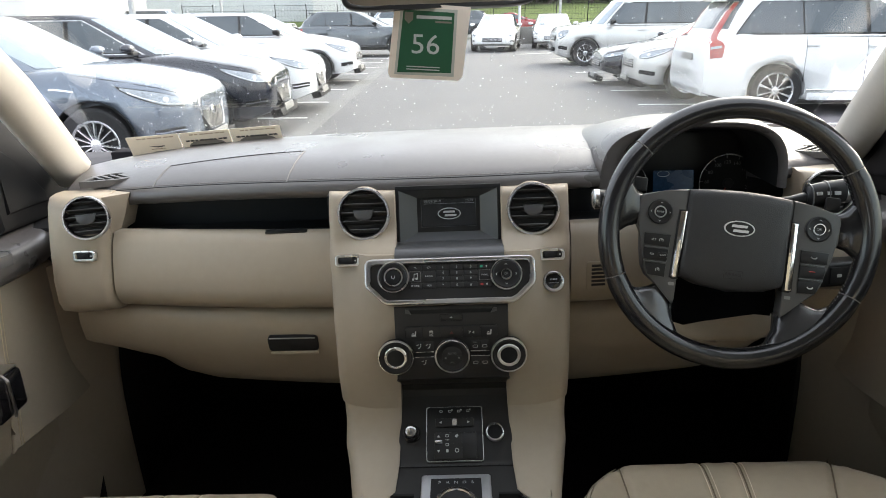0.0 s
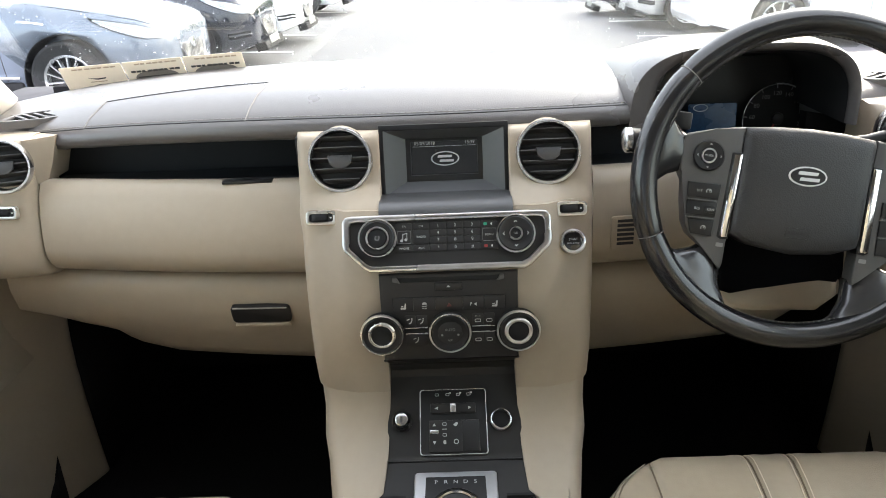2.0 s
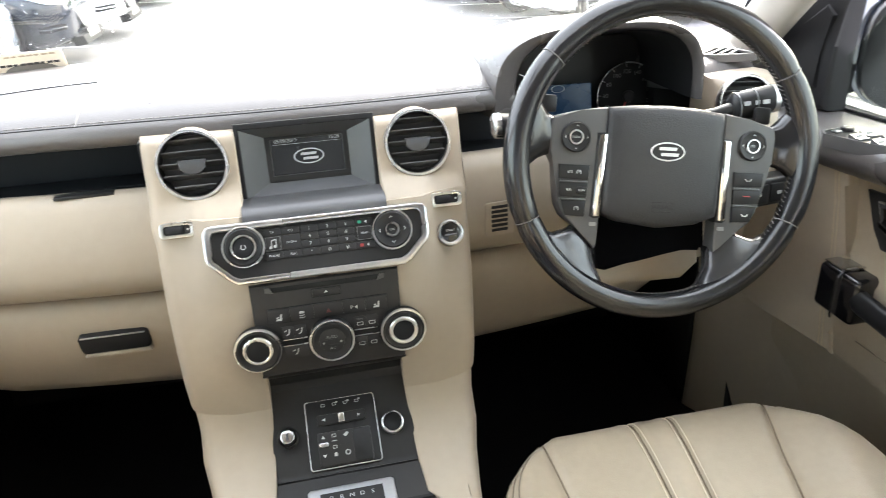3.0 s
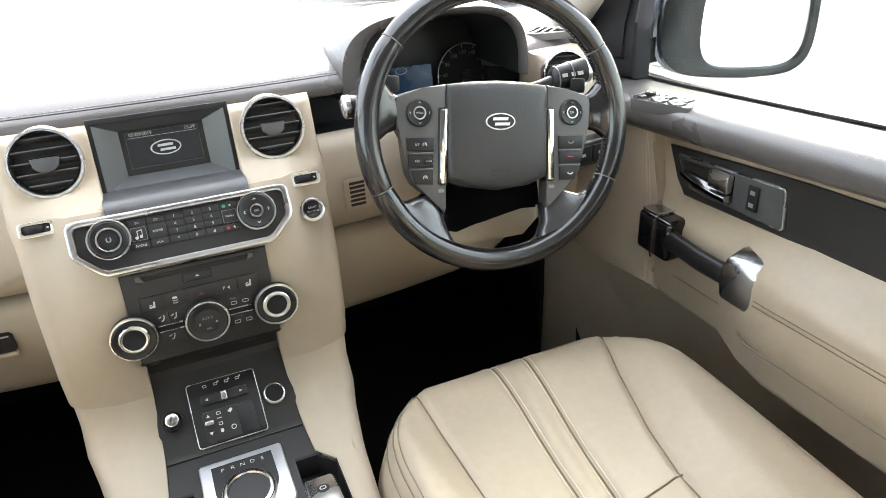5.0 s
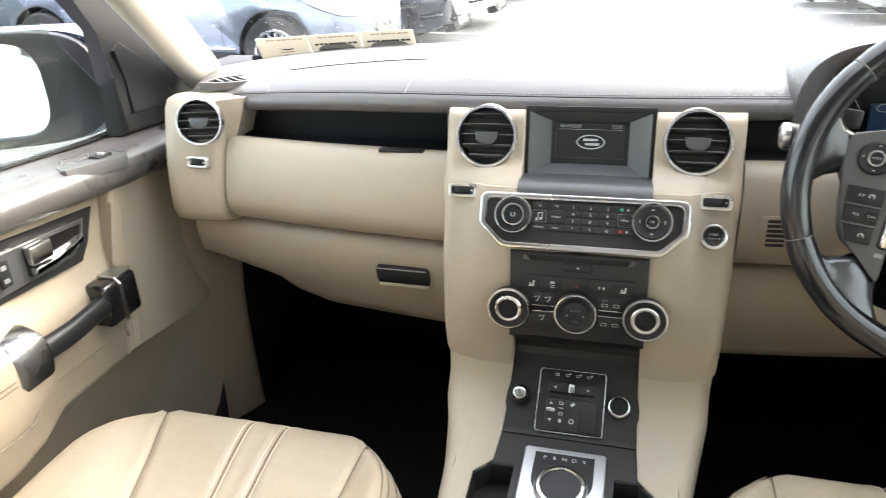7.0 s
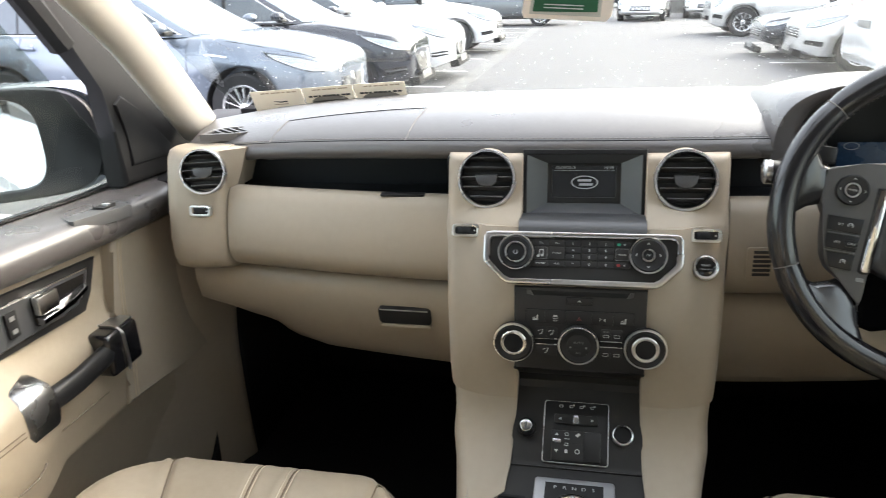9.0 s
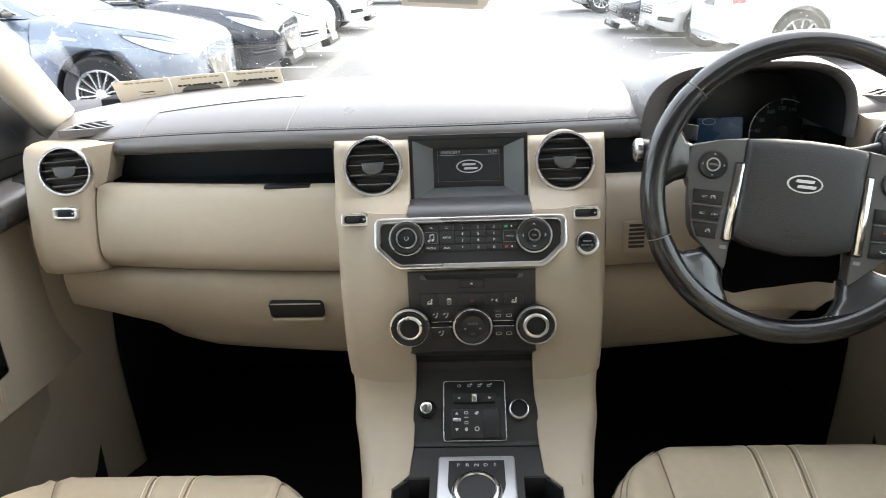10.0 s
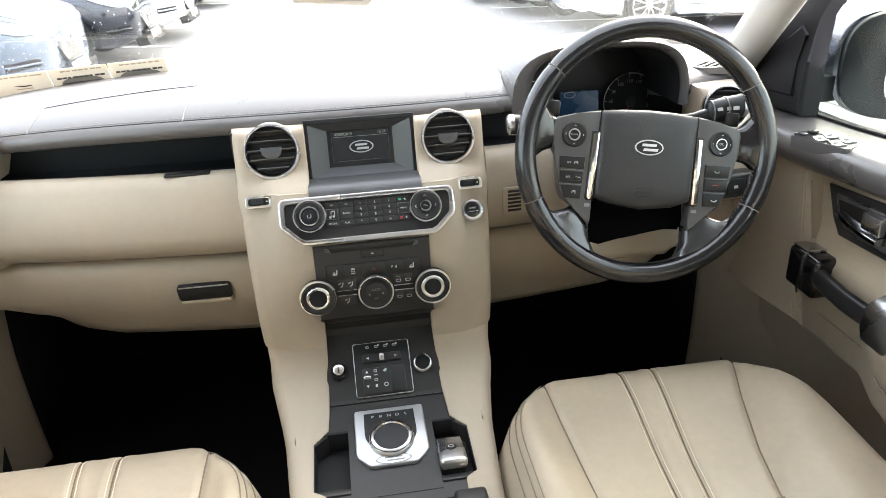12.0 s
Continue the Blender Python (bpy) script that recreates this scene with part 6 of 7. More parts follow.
def sticker(x0, x1, zl, zr, first=False):
    w = x1 - x0
    m = basis(((x0 + x1) / 2, 0.335, 1.340 + (zl + zr) / 2), (1, 0.0, (zr - zl) / w), (0, -0.45, 1))
    t = thing("windscreen_sticker", "cream paper sticker with a dark printed disc inside the windscreen", "sticker", "windscreen stickers", m=m)
    h = 0.050
    part("paper", slab(rrect(w * 0.99, h, 0.002, 2), -0.0004, 0.0004), CARD, t)
    for k in range(7):
        part("bar", box(-w * 0.30 + k * w * 0.102, -w * 0.30 + (k * 0.102 + 0.085 - 0.02 * (k % 3 == 1)) * w, 0.0182, 0.0208, 0.0004, 0.0007), INK_TAN, t)
    if first:
        part("disc", slab(oval(0.0165, 0.0055, 28, 0.004, -0.0165), 0.0004, 0.0007), INK, t)
        part("disc_rim", frame_slab(oval(0.0155, 0.0048, 28, 0.004, -0.0165), oval(0.0146, 0.0042, 28, 0.004, -0.0165), 0.0007, 0.0009), CARD, t)
        part("bar", slab([(-0.012, 0.0025), (0.004, 0.0005), (0.018, 0.0015), (0.018, -0.0005), (0.004, -0.002), (-0.004, 0.0)], 0.0004, 0.0007), INK, t)
        part("bar", box(-0.010, 0.018, -0.0062, -0.0045, 0.0004, 0.0007), INK_TAN, t)
    else:
        lens = [(0.036 * math.cos(a), -0.006 + (0.021 if math.sin(a) < 0 else 0.013) * math.sin(a)) for a in [2 * math.pi * i / 40 for i in range(40)]]
        part("disc", slab([(x * min(1, w / 0.095), y) for x, y in lens], 0.0004, 0.0007), INK_GREY, t)
        for k in range(9):
            part("bar", box(-w * 0.40 + k * w * 0.092, -w * 0.40 + (k * 0.092 + 0.078 - 0.025 * (k % 4 == 2)) * w, 0.0045, 0.0080, 0.0007, 0.0010), INK, t)
        for y in (-0.0045, -0.0100):
            part("bar", box(-w * 0.32, w * 0.32, y - 0.0012, y + 0.0012, 0.0007, 0.0010), INK, t)
        part("bar", box(-0.010, 0.010, -0.0195, -0.0175, 0.0007, 0.0010), INK, t)


sticker(-0.625, -0.5205, -0.008, -0.003, True)
sticker(-0.520, -0.4205, -0.003, 0.002)
sticker(-0.420, -0.322, 0.002, 0.006)

# dried drops on the windscreen
random.seed(3)
specks = bmesh.new()
up_w = Vector((0, -0.87, 0.475))
nw = Vector((0, -0.475, -0.87)).normalized()
for i in range(900):
    f, x = random.random() ** 1.3 * 0.62, random.uniform(-0.64, 0.64)
    c = Vector((x, 0.47, 1.315)) + up_w * f + nw * 0.0012
    r = random.choice((0.0005, 0.0006, 0.0007, 0.0009, 0.0013))
    disc(r, 0, 0.0003, 6, bm=specks, m=Matrix.Translation(c) @ nw.to_track_quat("Z", "Y").to_matrix().to_4x4() @ Matrix.Diagonal((random.uniform(0.8, 1.2), random.uniform(0.8, 1.6), 1, 1)))
ob = part("dried_drops", specks, mat("dried_drop", (0.75, 0.76, 0.78), 0.6, var=0.05))
ob.visible_shadow = False
tagged(ob, "fine pale dried drops on the windscreen glass", "dirt", kind="stuff")


# ---- car park: it slopes gently from side to side under the car ----
OUT = pose(0, 0, -0.05, 0, math.degrees(math.atan(0.030)), 0)
ASPHALT = mat("grey_asphalt", (0.132, 0.131, 0.133), 0.80, var=0.28, vscale=0.7, bump=0.6, bscale=90)
PAINT_LINE = mat("white_road_paint", (0.74, 0.74, 0.72), 0.7, var=0.15, vscale=3)
WHITE_CAR = mat("white_car_paint", (0.80, 0.81, 0.82), 0.25, var=0.015, coat=1.0, rvar=0.02)
GREY_CAR = mat("blue_grey_car_paint", (0.160, 0.190, 0.240), 0.26, 0.35, var=0.02, coat=1.0, rvar=0.02)
SILVER_CAR = mat("silver_car_paint", (0.60, 0.60, 0.59), 0.30, 0.4, var=0.02, coat=1.0, rvar=0.02)
DARK_CAR = mat("blue_black_car_paint", (0.010, 0.014, 0.026), 0.18, 0.2, var=0.02, coat=1.0, rvar=0.02)
STEEL_CAR = mat("mid_grey_car_paint", (0.10, 0.115, 0.13), 0.25, 0.3, var=0.02, coat=1.0, rvar=0.02)
RED_CAR = mat("red_car_paint", (0.30, 0.03, 0.03), 0.25, var=0.05, coat=1.0)
CAR_GLASS = mat("tinted_car_glass", (0.055, 0.072, 0.085), 0.04, var=0.1, spec=0.9, rvar=0.01)
# sky sheen put into a pale blue, part-metal base instead of clear glass
WIND_GLASS = mat("windscreen_with_sky_sheen", (0.34, 0.39, 0.43), 0.05, 0.65, var=0.08, vscale=2, rvar=0.01)
LAMP_WHITE = mat("bright_lamp_reflector", (0.85, 0.87, 0.9), 0.15, 0.3, var=0.05)
TYRE = mat("tyre_rubber", (0.018, 0.018, 0.019), 0.85, var=0.2, bump=0.2, bscale=120)
ALLOY = mat("alloy_wheel", (0.66, 0.67, 0.69), 0.25, 0.9, var=0.05)
LAMP_LENS = mat("clear_lamp_lens", (0.34, 0.37, 0.40), 0.08, 0.35, var=0.45, vscale=25, coat=1.0)
TAIL_RED = mat("red_tail_lamp", (0.30, 0.016, 0.012), 0.15, var=0.15, vscale=30, coat=1.0)
PLATE = mat("pale_number_plate", (0.24, 0.24, 0.23), 0.5, var=0.05)
GRASS = mat("rough_grass", (0.13, 0.17, 0.045), 0.95, var=0.4, vscale=1.5, bump=0.8, bscale=30)
LEAF = mat("dark_leaves", (0.055, 0.085, 0.028), 0.8, var=0.5, vscale=1.2)
BARK = mat("grey_bark", (0.09, 0.075, 0.06), 0.9, var=0.3, bump=0.6, bscale=40)
CLADDING = mat("pale_grey_cladding", (0.62, 0.65, 0.68), 0.6, var=0.05, vscale=0.5)
RENDER_WALL = mat("off_white_wall", (0.72, 0.72, 0.70), 0.85, var=0.07, vscale=0.5, bump=0.3, bscale=50)
WINDOW_DK = mat("dark_building_glass", (0.05, 0.06, 0.07), 0.08, var=0.1, coat=1.0)
STEEL = mat("galvanised_steel", (0.42, 0.43, 0.44), 0.45, 0.7, var=0.1)
STONE = mat("dark_stone_wall", (0.16, 0.155, 0.145), 0.9, var=0.35, vscale=2.5, bump=0.8, bscale=14)

ground = part("ground", box(-320, 320, -260, 420, -0.05, 0.0), ASPHALT, m=OUT)
tagged(ground, "grey asphalt of a gently sloping car park", "ground", kind="structure")


def bay_line(x0, x1, y, turn=0.0, w=0.10):
    ob = part("bay_line", box(-(x1 - x0) / 2, (x1 - x0) / 2, -w / 2, w / 2, 0.0, 0.004), PAINT_LINE, m=OUT @ pose((x0 + x1) / 2, y, 0, 0, 0, turn))
    tagged(ob, "white painted parking bay line on asphalt", "road marking", "bay lines")


for y in (3.25, 5.75, 8.15, 10.25, 12.3, 14.5, 16.5, 18.5, 20.6, 22.7, 24.8, 27.0):
    bay_line(-7.3, -2.42, y)
for y in (2.6, 4.9, 7.1, 9.3, 11.6, 13.9, 16.0, 18.4, 20.6, 23.9):
    bay_line(3.2, 8.0, y)
bay_line(2.2, 4.6, 27.2, 24)
ob = part("gutter", box(-2.35, -2.05, 3, 30, 0.0, 0.003), mat("pale_worn_asphalt", (0.18, 0.18, 0.177), 0.85, var=0.3, vscale=1.0, bump=0.4, bscale=90), m=OUT)
tagged(ob, "paler strip of worn asphalt along the bays", "road", kind="structure")

# ---- parked cars ----
SUV = dict(L=4.73, W=1.93, H=1.60, wb=2.87, fo=0.88, r=0.37, rim=0.255, hood=((0.0, 0.56, 0.66), (0.03, 0.68, 0.80), (0.10, 0.79, 0.87), (0.25, 0.885, 0.93), (0.50, 0.955, 0.985), (1.15, 0.985, 1.09), (2.2, 1.0, 1.09), (3.4, 1.0, 1.12), (4.2, 0.97, 1.12), (4.6, 0.90, 1.06), (4.73, 0.78, 0.90)), green=((1.25, 4.55), (1.62, 4.42), (1.95, 4.25), (2.25, 4.02)), roofw=0.70, spokes=15, pillar=0.42)
BOXY = dict(L=4.83, W=1.95, H=1.88, wb=2.885, fo=0.84, r=0.385, rim=0.255, hood=((0.0, 0.80, 0.70), (0.03, 0.90, 0.98), (0.12, 0.95, 1.08), (0.5, 0.98, 1.14), (1.15, 1.0, 1.17), (2.2, 1.0, 1.17), (3.4, 1.0, 1.18), (4.5, 0.99, 1.18), (4.78, 0.95, 1.16), (4.83, 0.92, 1.0)), green=((1.15, 4.80), (1.36, 4.76), (1.60, 4.72), (1.78, 4.66)), roofw=0.80, spokes=10, pillar=0.14)
WAGON = dict(L=4.95, W=1.96, H=1.775, wb=2.985, fo=0.88, r=0.395, rim=0.285, hood=((0.0, 0.70, 0.66), (0.04, 0.84, 0.92), (0.12, 0.92, 1.0), (0.5, 0.97, 1.08), (1.2, 1.0, 1.17), (2.2, 1.0, 1.20), (3.6, 1.0, 1.23), (4.6, 0.985, 1.24), (4.90, 0.95, 1.16), (4.95, 0.90, 0.95)), green=((1.30, 4.86), (1.62, 4.74), (1.95, 4.62), (2.22, 4.48)), roofw=0.74, spokes=10, pillar=0.34)
SALOON = dict(L=4.67, W=1.85, H=1.42, wb=2.83, fo=0.83, r=0.33, rim=0.235, hood=((0.0, 0.60, 0.50), (0.03, 0.75, 0.66), (0.12, 0.88, 0.74), (0.5, 0.96, 0.82), (1.25, 0.99, 0.93), (2.2, 1.0, 0.94), (3.2, 1.0, 0.97), (4.0, 0.97, 0.99), (4.55, 0.88, 0.95), (4.67, 0.78, 0.80)), green=((1.25, 4.05), (1.75, 3.75), (2.15, 3.45), (2.45, 3.15)), roofw=0.66, spokes=10, pillar=0.40)


def body_shell(p):
    Lc, W, r = p["L"], p["W"] / 2, p["r"]
    tb = [(d, w, z) for d, w, z in p["hood"]]
    ds_ = sorted(set([d for d, _, _ in tb] + [0.06, 0.2, 0.3, 0.6, 0.75, 0.9, 1.5, 1.8, 2.6, 3.0, 3.7, 3.9, 4.4]))
    ds_ = [d for d in ds_ if d <= Lc]
    rings = []
    for d in ds_:
        wf, zt = lerp_table(tb, d)
        w = W * wf
        e = min(1.0, d / 0.25, (Lc - d) / 0.25)
        zl = 0.24 + 0.10 * (1 - e)
        q = lambda f: zl + f * (zt - zl)
        half = [(w * 0.70, zl), (w * 0.93, q(0.04)), (w * 0.985, q(0.17)), (w * 0.998, q(0.36)), (w, q(0.55)), (w * 0.988, q(0.72)), (w * 0.965, q(0.86)), (w * 0.91, q(0.955)), (w * 0.82, q(0.992)), (w * 0.5, zt + 0.014)]
        rings.append([(Lc / 2 - d, y, z) for y, z in half] + [(Lc / 2 - d, 0, zt + 0.026)] + [(Lc / 2 - d, -y, z) for y, z in half[::-1]])
    ob = part("body", loft(rings), WHITE_CAR, None, sharp=42)
    cut = bmesh.new()
    xf, xr = Lc / 2 - p["fo"], Lc / 2 - p["fo"] - p["wb"]
    for x in (xf, xr):
        for s in (1, -1):
            disc(r + 0.055, 0.0, 0.45, 36, bm=cut, m=Matrix.Translation((x, s * (W - 0.27) if s > 0 else -(W - 0.27) - 0.45, r + 0.01)) @ Matrix(((1, 0, 0, 0), (0, 0, 1, 0), (0, 1, 0, 0), (0, 0, 0, 1))))
    cutter = part("cutter", cut, TYRE)
    md = ob.modifiers.new("arches", "BOOLEAN")
    md.object, md.operation, md.solver = cutter, "DIFFERENCE", "EXACT"
    me = bpy.data.meshes.new_from_object(ob.evaluated_get(bpy.context.evaluated_depsgraph_get()))
    me.materials.clear()
    bpy.data.objects.remove(ob), bpy.data.objects.remove(cutter)
    me.polygons.foreach_set("material_index", [0] * len(me.polygons))
    return me


def glasshouse(p, levels, lo, hi, inset=0.0):
    Lc, W = p["L"], p["W"] / 2
    rings = []
    for t in levels:
        (f0, r0), (f1, r1), (f2, r2), (f3, r3) = p["green"]
        f = lerp_table([(0, f0), (0.33, f1), (0.66, f2), (0.93, f3), (1.0, f3 + 0.12)], t)[0]
        b = lerp_table([(0, r0), (0.33, r1), (0.66, r2), (0.93, r3), (1.0, r3 - 0.12)], t)[0]
        w = W * (0.90 - (0.90 - p["roofw"]) * t - (0.10 if t > 0.97 else 0)) - inset
        z = lo + (hi - lo) * (t if t < 0.93 else 0.93 + (t - 0.93) * 1.0)
        mid, hl = Lc / 2 - (f + b) / 2, (b - f) / 2 - inset
        rings.append([(mid + hl * math.copysign(abs(math.cos(a)) ** 0.32, math.cos(a)), w * math.copysign(abs(math.sin(a)) ** 0.45, math.sin(a)), z) for a in [2 * math.pi * (i + 0.5) / 48 for i in range(48)]])
    return rings


def wheel_meshes(p):
    r, rim = p["r"], p["rim"]
    ty = lathe([(rim - 0.01, -0.10), (r - 0.03, -0.115), (r - 0.005, -0.10), (r, -0.07), (r, 0.07), (r - 0.005, 0.10), (r - 0.03, 0.115), (rim - 0.01, 0.10)], 44, close=True)
    rm_ = lathe([(rim, 0.095), (rim - 0.012, 0.108), (rim - 0.030, 0.095), (rim - 0.035, 0.02), (rim - 0.035, -0.09), (rim, -0.09)], 44, close=True)
    n = p["spokes"]
    for i in range(n):
        loft([[(q, -h, 0.06 + dz), (q, h, 0.06 + dz), (q, h * 0.6, 0.092 + dz), (q, -h * 0.6, 0.092 + dz)] for q, h, dz in ((0.03, 0.016, 0.0), (0.10, 0.011, 0.004), (rim - 0.02, 0.012 if n > 12 else 0.020, 0.0))], bm=rm_, m=pose(0, 0, 0, 0, 0, 360 * i / n))
    disc(0.06, 0.05, 0.10, 24, 0.01, bm=rm_)
    bk = disc(rim - 0.03, 0.0, 0.03, 32)
    return ty, rm_, bk


CAR_CACHE = {}


PROFILE = ((0.0, 0.70), (0.04, 0.93), (0.17, 0.985), (0.36, 0.998), (0.55, 1.0), (0.72, 0.988), (0.86, 0.965), (0.955, 0.91), (0.992, 0.82), (1.02, 0.5))


def body_pt(p, d, f, s):
    """A point on the lower body, d behind the nose, f from the sill (0) to the waist (1)."""
    wf, zt = lerp_table(p["hood"], d)
    e = min(1.0, d / 0.25, (p["L"] - d) / 0.25)
    zl = 0.24 + 0.10 * (1 - e)
    return Vector((p["L"] / 2 - d, s * p["W"] / 2 * wf * lerp_table(PROFILE, f)[0], zl + f * (zt - zl)))


def cabin_row(p, t):
    (f0, r0), (f1, r1), (f2, r2), (f3, r3) = p["green"]
    f = lerp_table([(0, f0), (0.33, f1), (0.66, f2), (0.93, f3), (1.0, f3 + 0.12)], t)[0]
    b = lerp_table([(0, r0), (0.33, r1), (0.66, r2), (0.93, r3), (1.0, r3 - 0.12)], t)[0]
    return f, b, p["W"] / 2 * (0.90 - (0.90 - p["roofw"]) * t - (0.10 if t > 0.97 else 0))


def cabin_side(p, lo, d, t, s):
    f, b, w = cabin_row(p, t)
    q = min(0.9999, abs(d - (f + b) / 2) / ((b - f) / 2)) ** 3.125
    return Vector((p["L"] / 2 - d, s * w * (1 - q * q) ** 0.225, lo + (p["H"] - lo) * t))


def cabin_end(p, lo, v, t, front):
    f, b, w = cabin_row(p, t)
    q = abs(v) ** 2.222
    x = (b - f) / 2 * (1 - q * q) ** 0.16
    return Vector((p["L"] / 2 - (f + b) / 2 + (x if front else -x), v * w, lo + (p["H"] - lo) * t))


def panel(grid, off, th=0.010):
    """A thin curved panel standing off the surface that the grid lies on."""
    n = off.normalized() * th
    return loft([[tuple(v + off) for v in row] + [tuple(v + off - n) for v in row[::-1]] for row in grid])


def side_pane(p, lo, d0, d1, t0, t1, s, out, name, ma, parent):
    ts = [t0 + (t1 - t0) * i / 6 for i in range(7)]
    grid = [[cabin_side(p, lo, d0(t) + (d1(t) - d0(t)) * j / 10, t, s) for j in range(11)] for t in ts]
    return part(name, panel(grid, Vector((0, s * out, out * 0.3))), ma, parent, sharp=60)


def parked_car(p, paint, x, y, heading, label, key, grille="hex", trim=None, group="parked cars", tail="bar", detail=True):
    """x, y: the middle of the car on the ground; heading 0: nose to +x."""
    Lc, W, H, r = p["L"], p["W"] / 2, p["H"], p["r"]
    t = thing("car", label, "car", group, m=OUT @ pose(x, y, 0, 0, 0, heading))
    if key not in CAR_CACHE:
        CAR_CACHE[key] = body_shell(p)
    me = CAR_CACHE[key].copy()
    me.materials.append(paint)
    body = new("body", me)
    body.parent = t
    lo = lerp_table([(d, z) for d, _, z in p["hood"]], 2.4)[0] - 0.012
    part("roof", loft(glasshouse(p, (0.0, 0.15, 0.3, 0.45, 0.6, 0.75, 0.86, 0.90, 0.93, 0.965, 0.99, 1.0), lo, H)), paint, t, "painted roof and pillars", sharp=60)
    fe, re_ = (lambda q: cabin_row(p, q)[0]), (lambda q: cabin_row(p, q)[1])
    for front in (True, False):
        grid = [[cabin_end(p, lo, -0.86 + 1.72 * j / 14, q, front) for j in range(15)] for q in ((0.03, 0.15, 0.3, 0.45, 0.6, 0.75, 0.89) if front else (0.18, 0.3, 0.45, 0.6, 0.75, 0.86))]
        part("windscreen" if front else "rear_window", panel(grid, Vector((0.006 if front else -0.006, 0, 0.006))), WIND_GLASS if front else CAR_GLASS, t, "windscreen with a pale sky sheen put into its colour" if front else "", sharp=60)
    rear_in = p["pillar"]
    xf, xr = Lc / 2 - p["fo"], Lc / 2 - p["fo"] - p["wb"]
    for s in (1, -1):
        fr = lambda q: fe(q) + 0.30 - 0.08 * q
        rr_ = lambda q: re_(q) - rear_in - 0.05 * q
        if detail:
            side_pane(p, lo, lambda q: fr(q) - 0.025, lambda q: rr_(q) + 0.025, 0.045, 0.875, s, 0.003, "window_trim", SATIN if grille == "hex" else BLACK, t)
        side_pane(p, lo, fr, rr_, 0.07, 0.855, s, 0.006, "window_surround", BLACK, t)
        cuts = [fr, lambda q: 2.52 + 0.05 * q, lambda q: 2.58 + 0.05 * q, lambda q: 3.50 + 0.04 * q, lambda q: 3.525 + 0.04 * q, rr_]
        for k in (0, 2, 4):
            side_pane(p, lo, cuts[k], cuts[k + 1], 0.085, 0.84, s, 0.010, "side_window", CAR_GLASS, t)
    if key not in WHEELS:
        WHEELS[key] = None
        ty, rm_, bk = wheel_meshes(p)
        w0 = part("wheel", ty, TYRE, t)
        part("rim", rm_, ALLOY, w0, "silver alloy rim"), part("brake", bk, BLACK, w0)
        WHEELS[key] = w0
    first = WHEELS[key]
    for i, (wx, s) in enumerate(((xf, 1), (xf, -1), (xr, 1), (xr, -1))):
        m = Matrix.Translation((wx, s * (W - 0.13), r)) @ pose(0, 0, 0, -90 * s, 0, 0) @ pose(0, 0, 0, 0, 0, 17 * i)
        if first.parent is t and i == 0:
            first.matrix_basis = m
        else:
            c = copy_thing(first, m)
            c.parent = t
        part("arch_liner", lathe([(r + 0.05, -0.13), (r + 0.052, 0.12), (r + 0.045, 0.12), (r + 0.043, -0.13)], 24, close=True, a0=-10, a1=190, m=Matrix.Translation((wx, s * (W - 0.14), r + 0.01)) @ pose(0, 0, 0, 90, 0, 0)), trim or BLACK_MATT, t)
    tall_front = H > 1.8
    for s in (1, -1):
        part("sill", box(xr + r + 0.08, xf - r - 0.08, s * (W - 0.06), s * (W - 0.005), 0.25, 0.37, 0.02), trim or BLACK_MATT, t)
        # head lamps sweep back from the nose
        out = Vector((0.006, s * 0.008, 0.003))
        rows_o, rows_i = [], []
        for k in range(11):
            u = k / 10
            d = 0.045 + (0.62 if not tall_front else 0.30) * u ** 1.25
            hi_, lo_ = 0.925 - 0.02 * u + 0.015 * (u > 0.9), (0.925 - (0.20 if not tall_front else 0.30) * (1 - u ** 2.2) ** 0.8 * min(1.0, 0.55 + u * 2))
            rows_o.append([body_pt(p, d, lo_ + (hi_ - lo_) * j / 4, s) for j in range(5)])
            rows_i.append([body_pt(p, d, lo_ + 0.012 + (hi_ - lo_ - 0.022) * j / 4, s) for j in range(5)])
        hl = part("head_lamp", panel(rows_o, out * 0.6), BLACK, t, "slim clear head lamp", sharp=60)
        part("lens", panel(rows_i, out * 1.1), LAMP_LENS, hl, sharp=60)
        if detail:
            part("light_strip", tube([tuple(row[0] + (row[4] - row[0]) * 0.12 + out * 1.6) for row in rows_i[1:9]], 0.006, 6), LAMP_WHITE, hl)
            part("projector", disc(0.030, -0.01, 0.012, 18, 0.005, m=Matrix.Translation(rows_i[3][2] + out) @ Vector((0.8, s * 0.6, 0.1)).to_track_quat("Z", "Y").to_matrix().to_4x4()), LAMP_WHITE, hl)
        zt = lerp_table([(d, z) for d, _, z in p["hood"]], Lc - 0.1)[0]
        if tail == "tall":
            rows_ = [[cabin_side(p, lo, re_(q) - 0.03 - (0.050 + 0.03 * (1 - q)) * j / 3, q, s) for j in range(4)] for q in (0.88, 0.6, 0.4, 0.2, 0.06)]
            rows_ += [[body_pt(p, Lc - 0.045 - wd * j / 3, f, s) for j in range(4)] for f, wd in ((0.97, 0.11), (0.92, 0.17), (0.85, 0.21), (0.76, 0.20), (0.67, 0.18))]
            tl = part("tail_lamp", panel(rows_, Vector((-0.008, s * 0.014, 0.004)), 0.02), TAIL_RED, t, "tall red tail lamp", sharp=60)
            part("lens", panel([[body_pt(p, Lc - 0.05 - 0.16 * j / 3, f, s) for j in range(4)] for f in (0.86, 0.84, 0.82)], Vector((-0.010, s * 0.018, 0.004))), LAMP_LENS, tl)
        else:
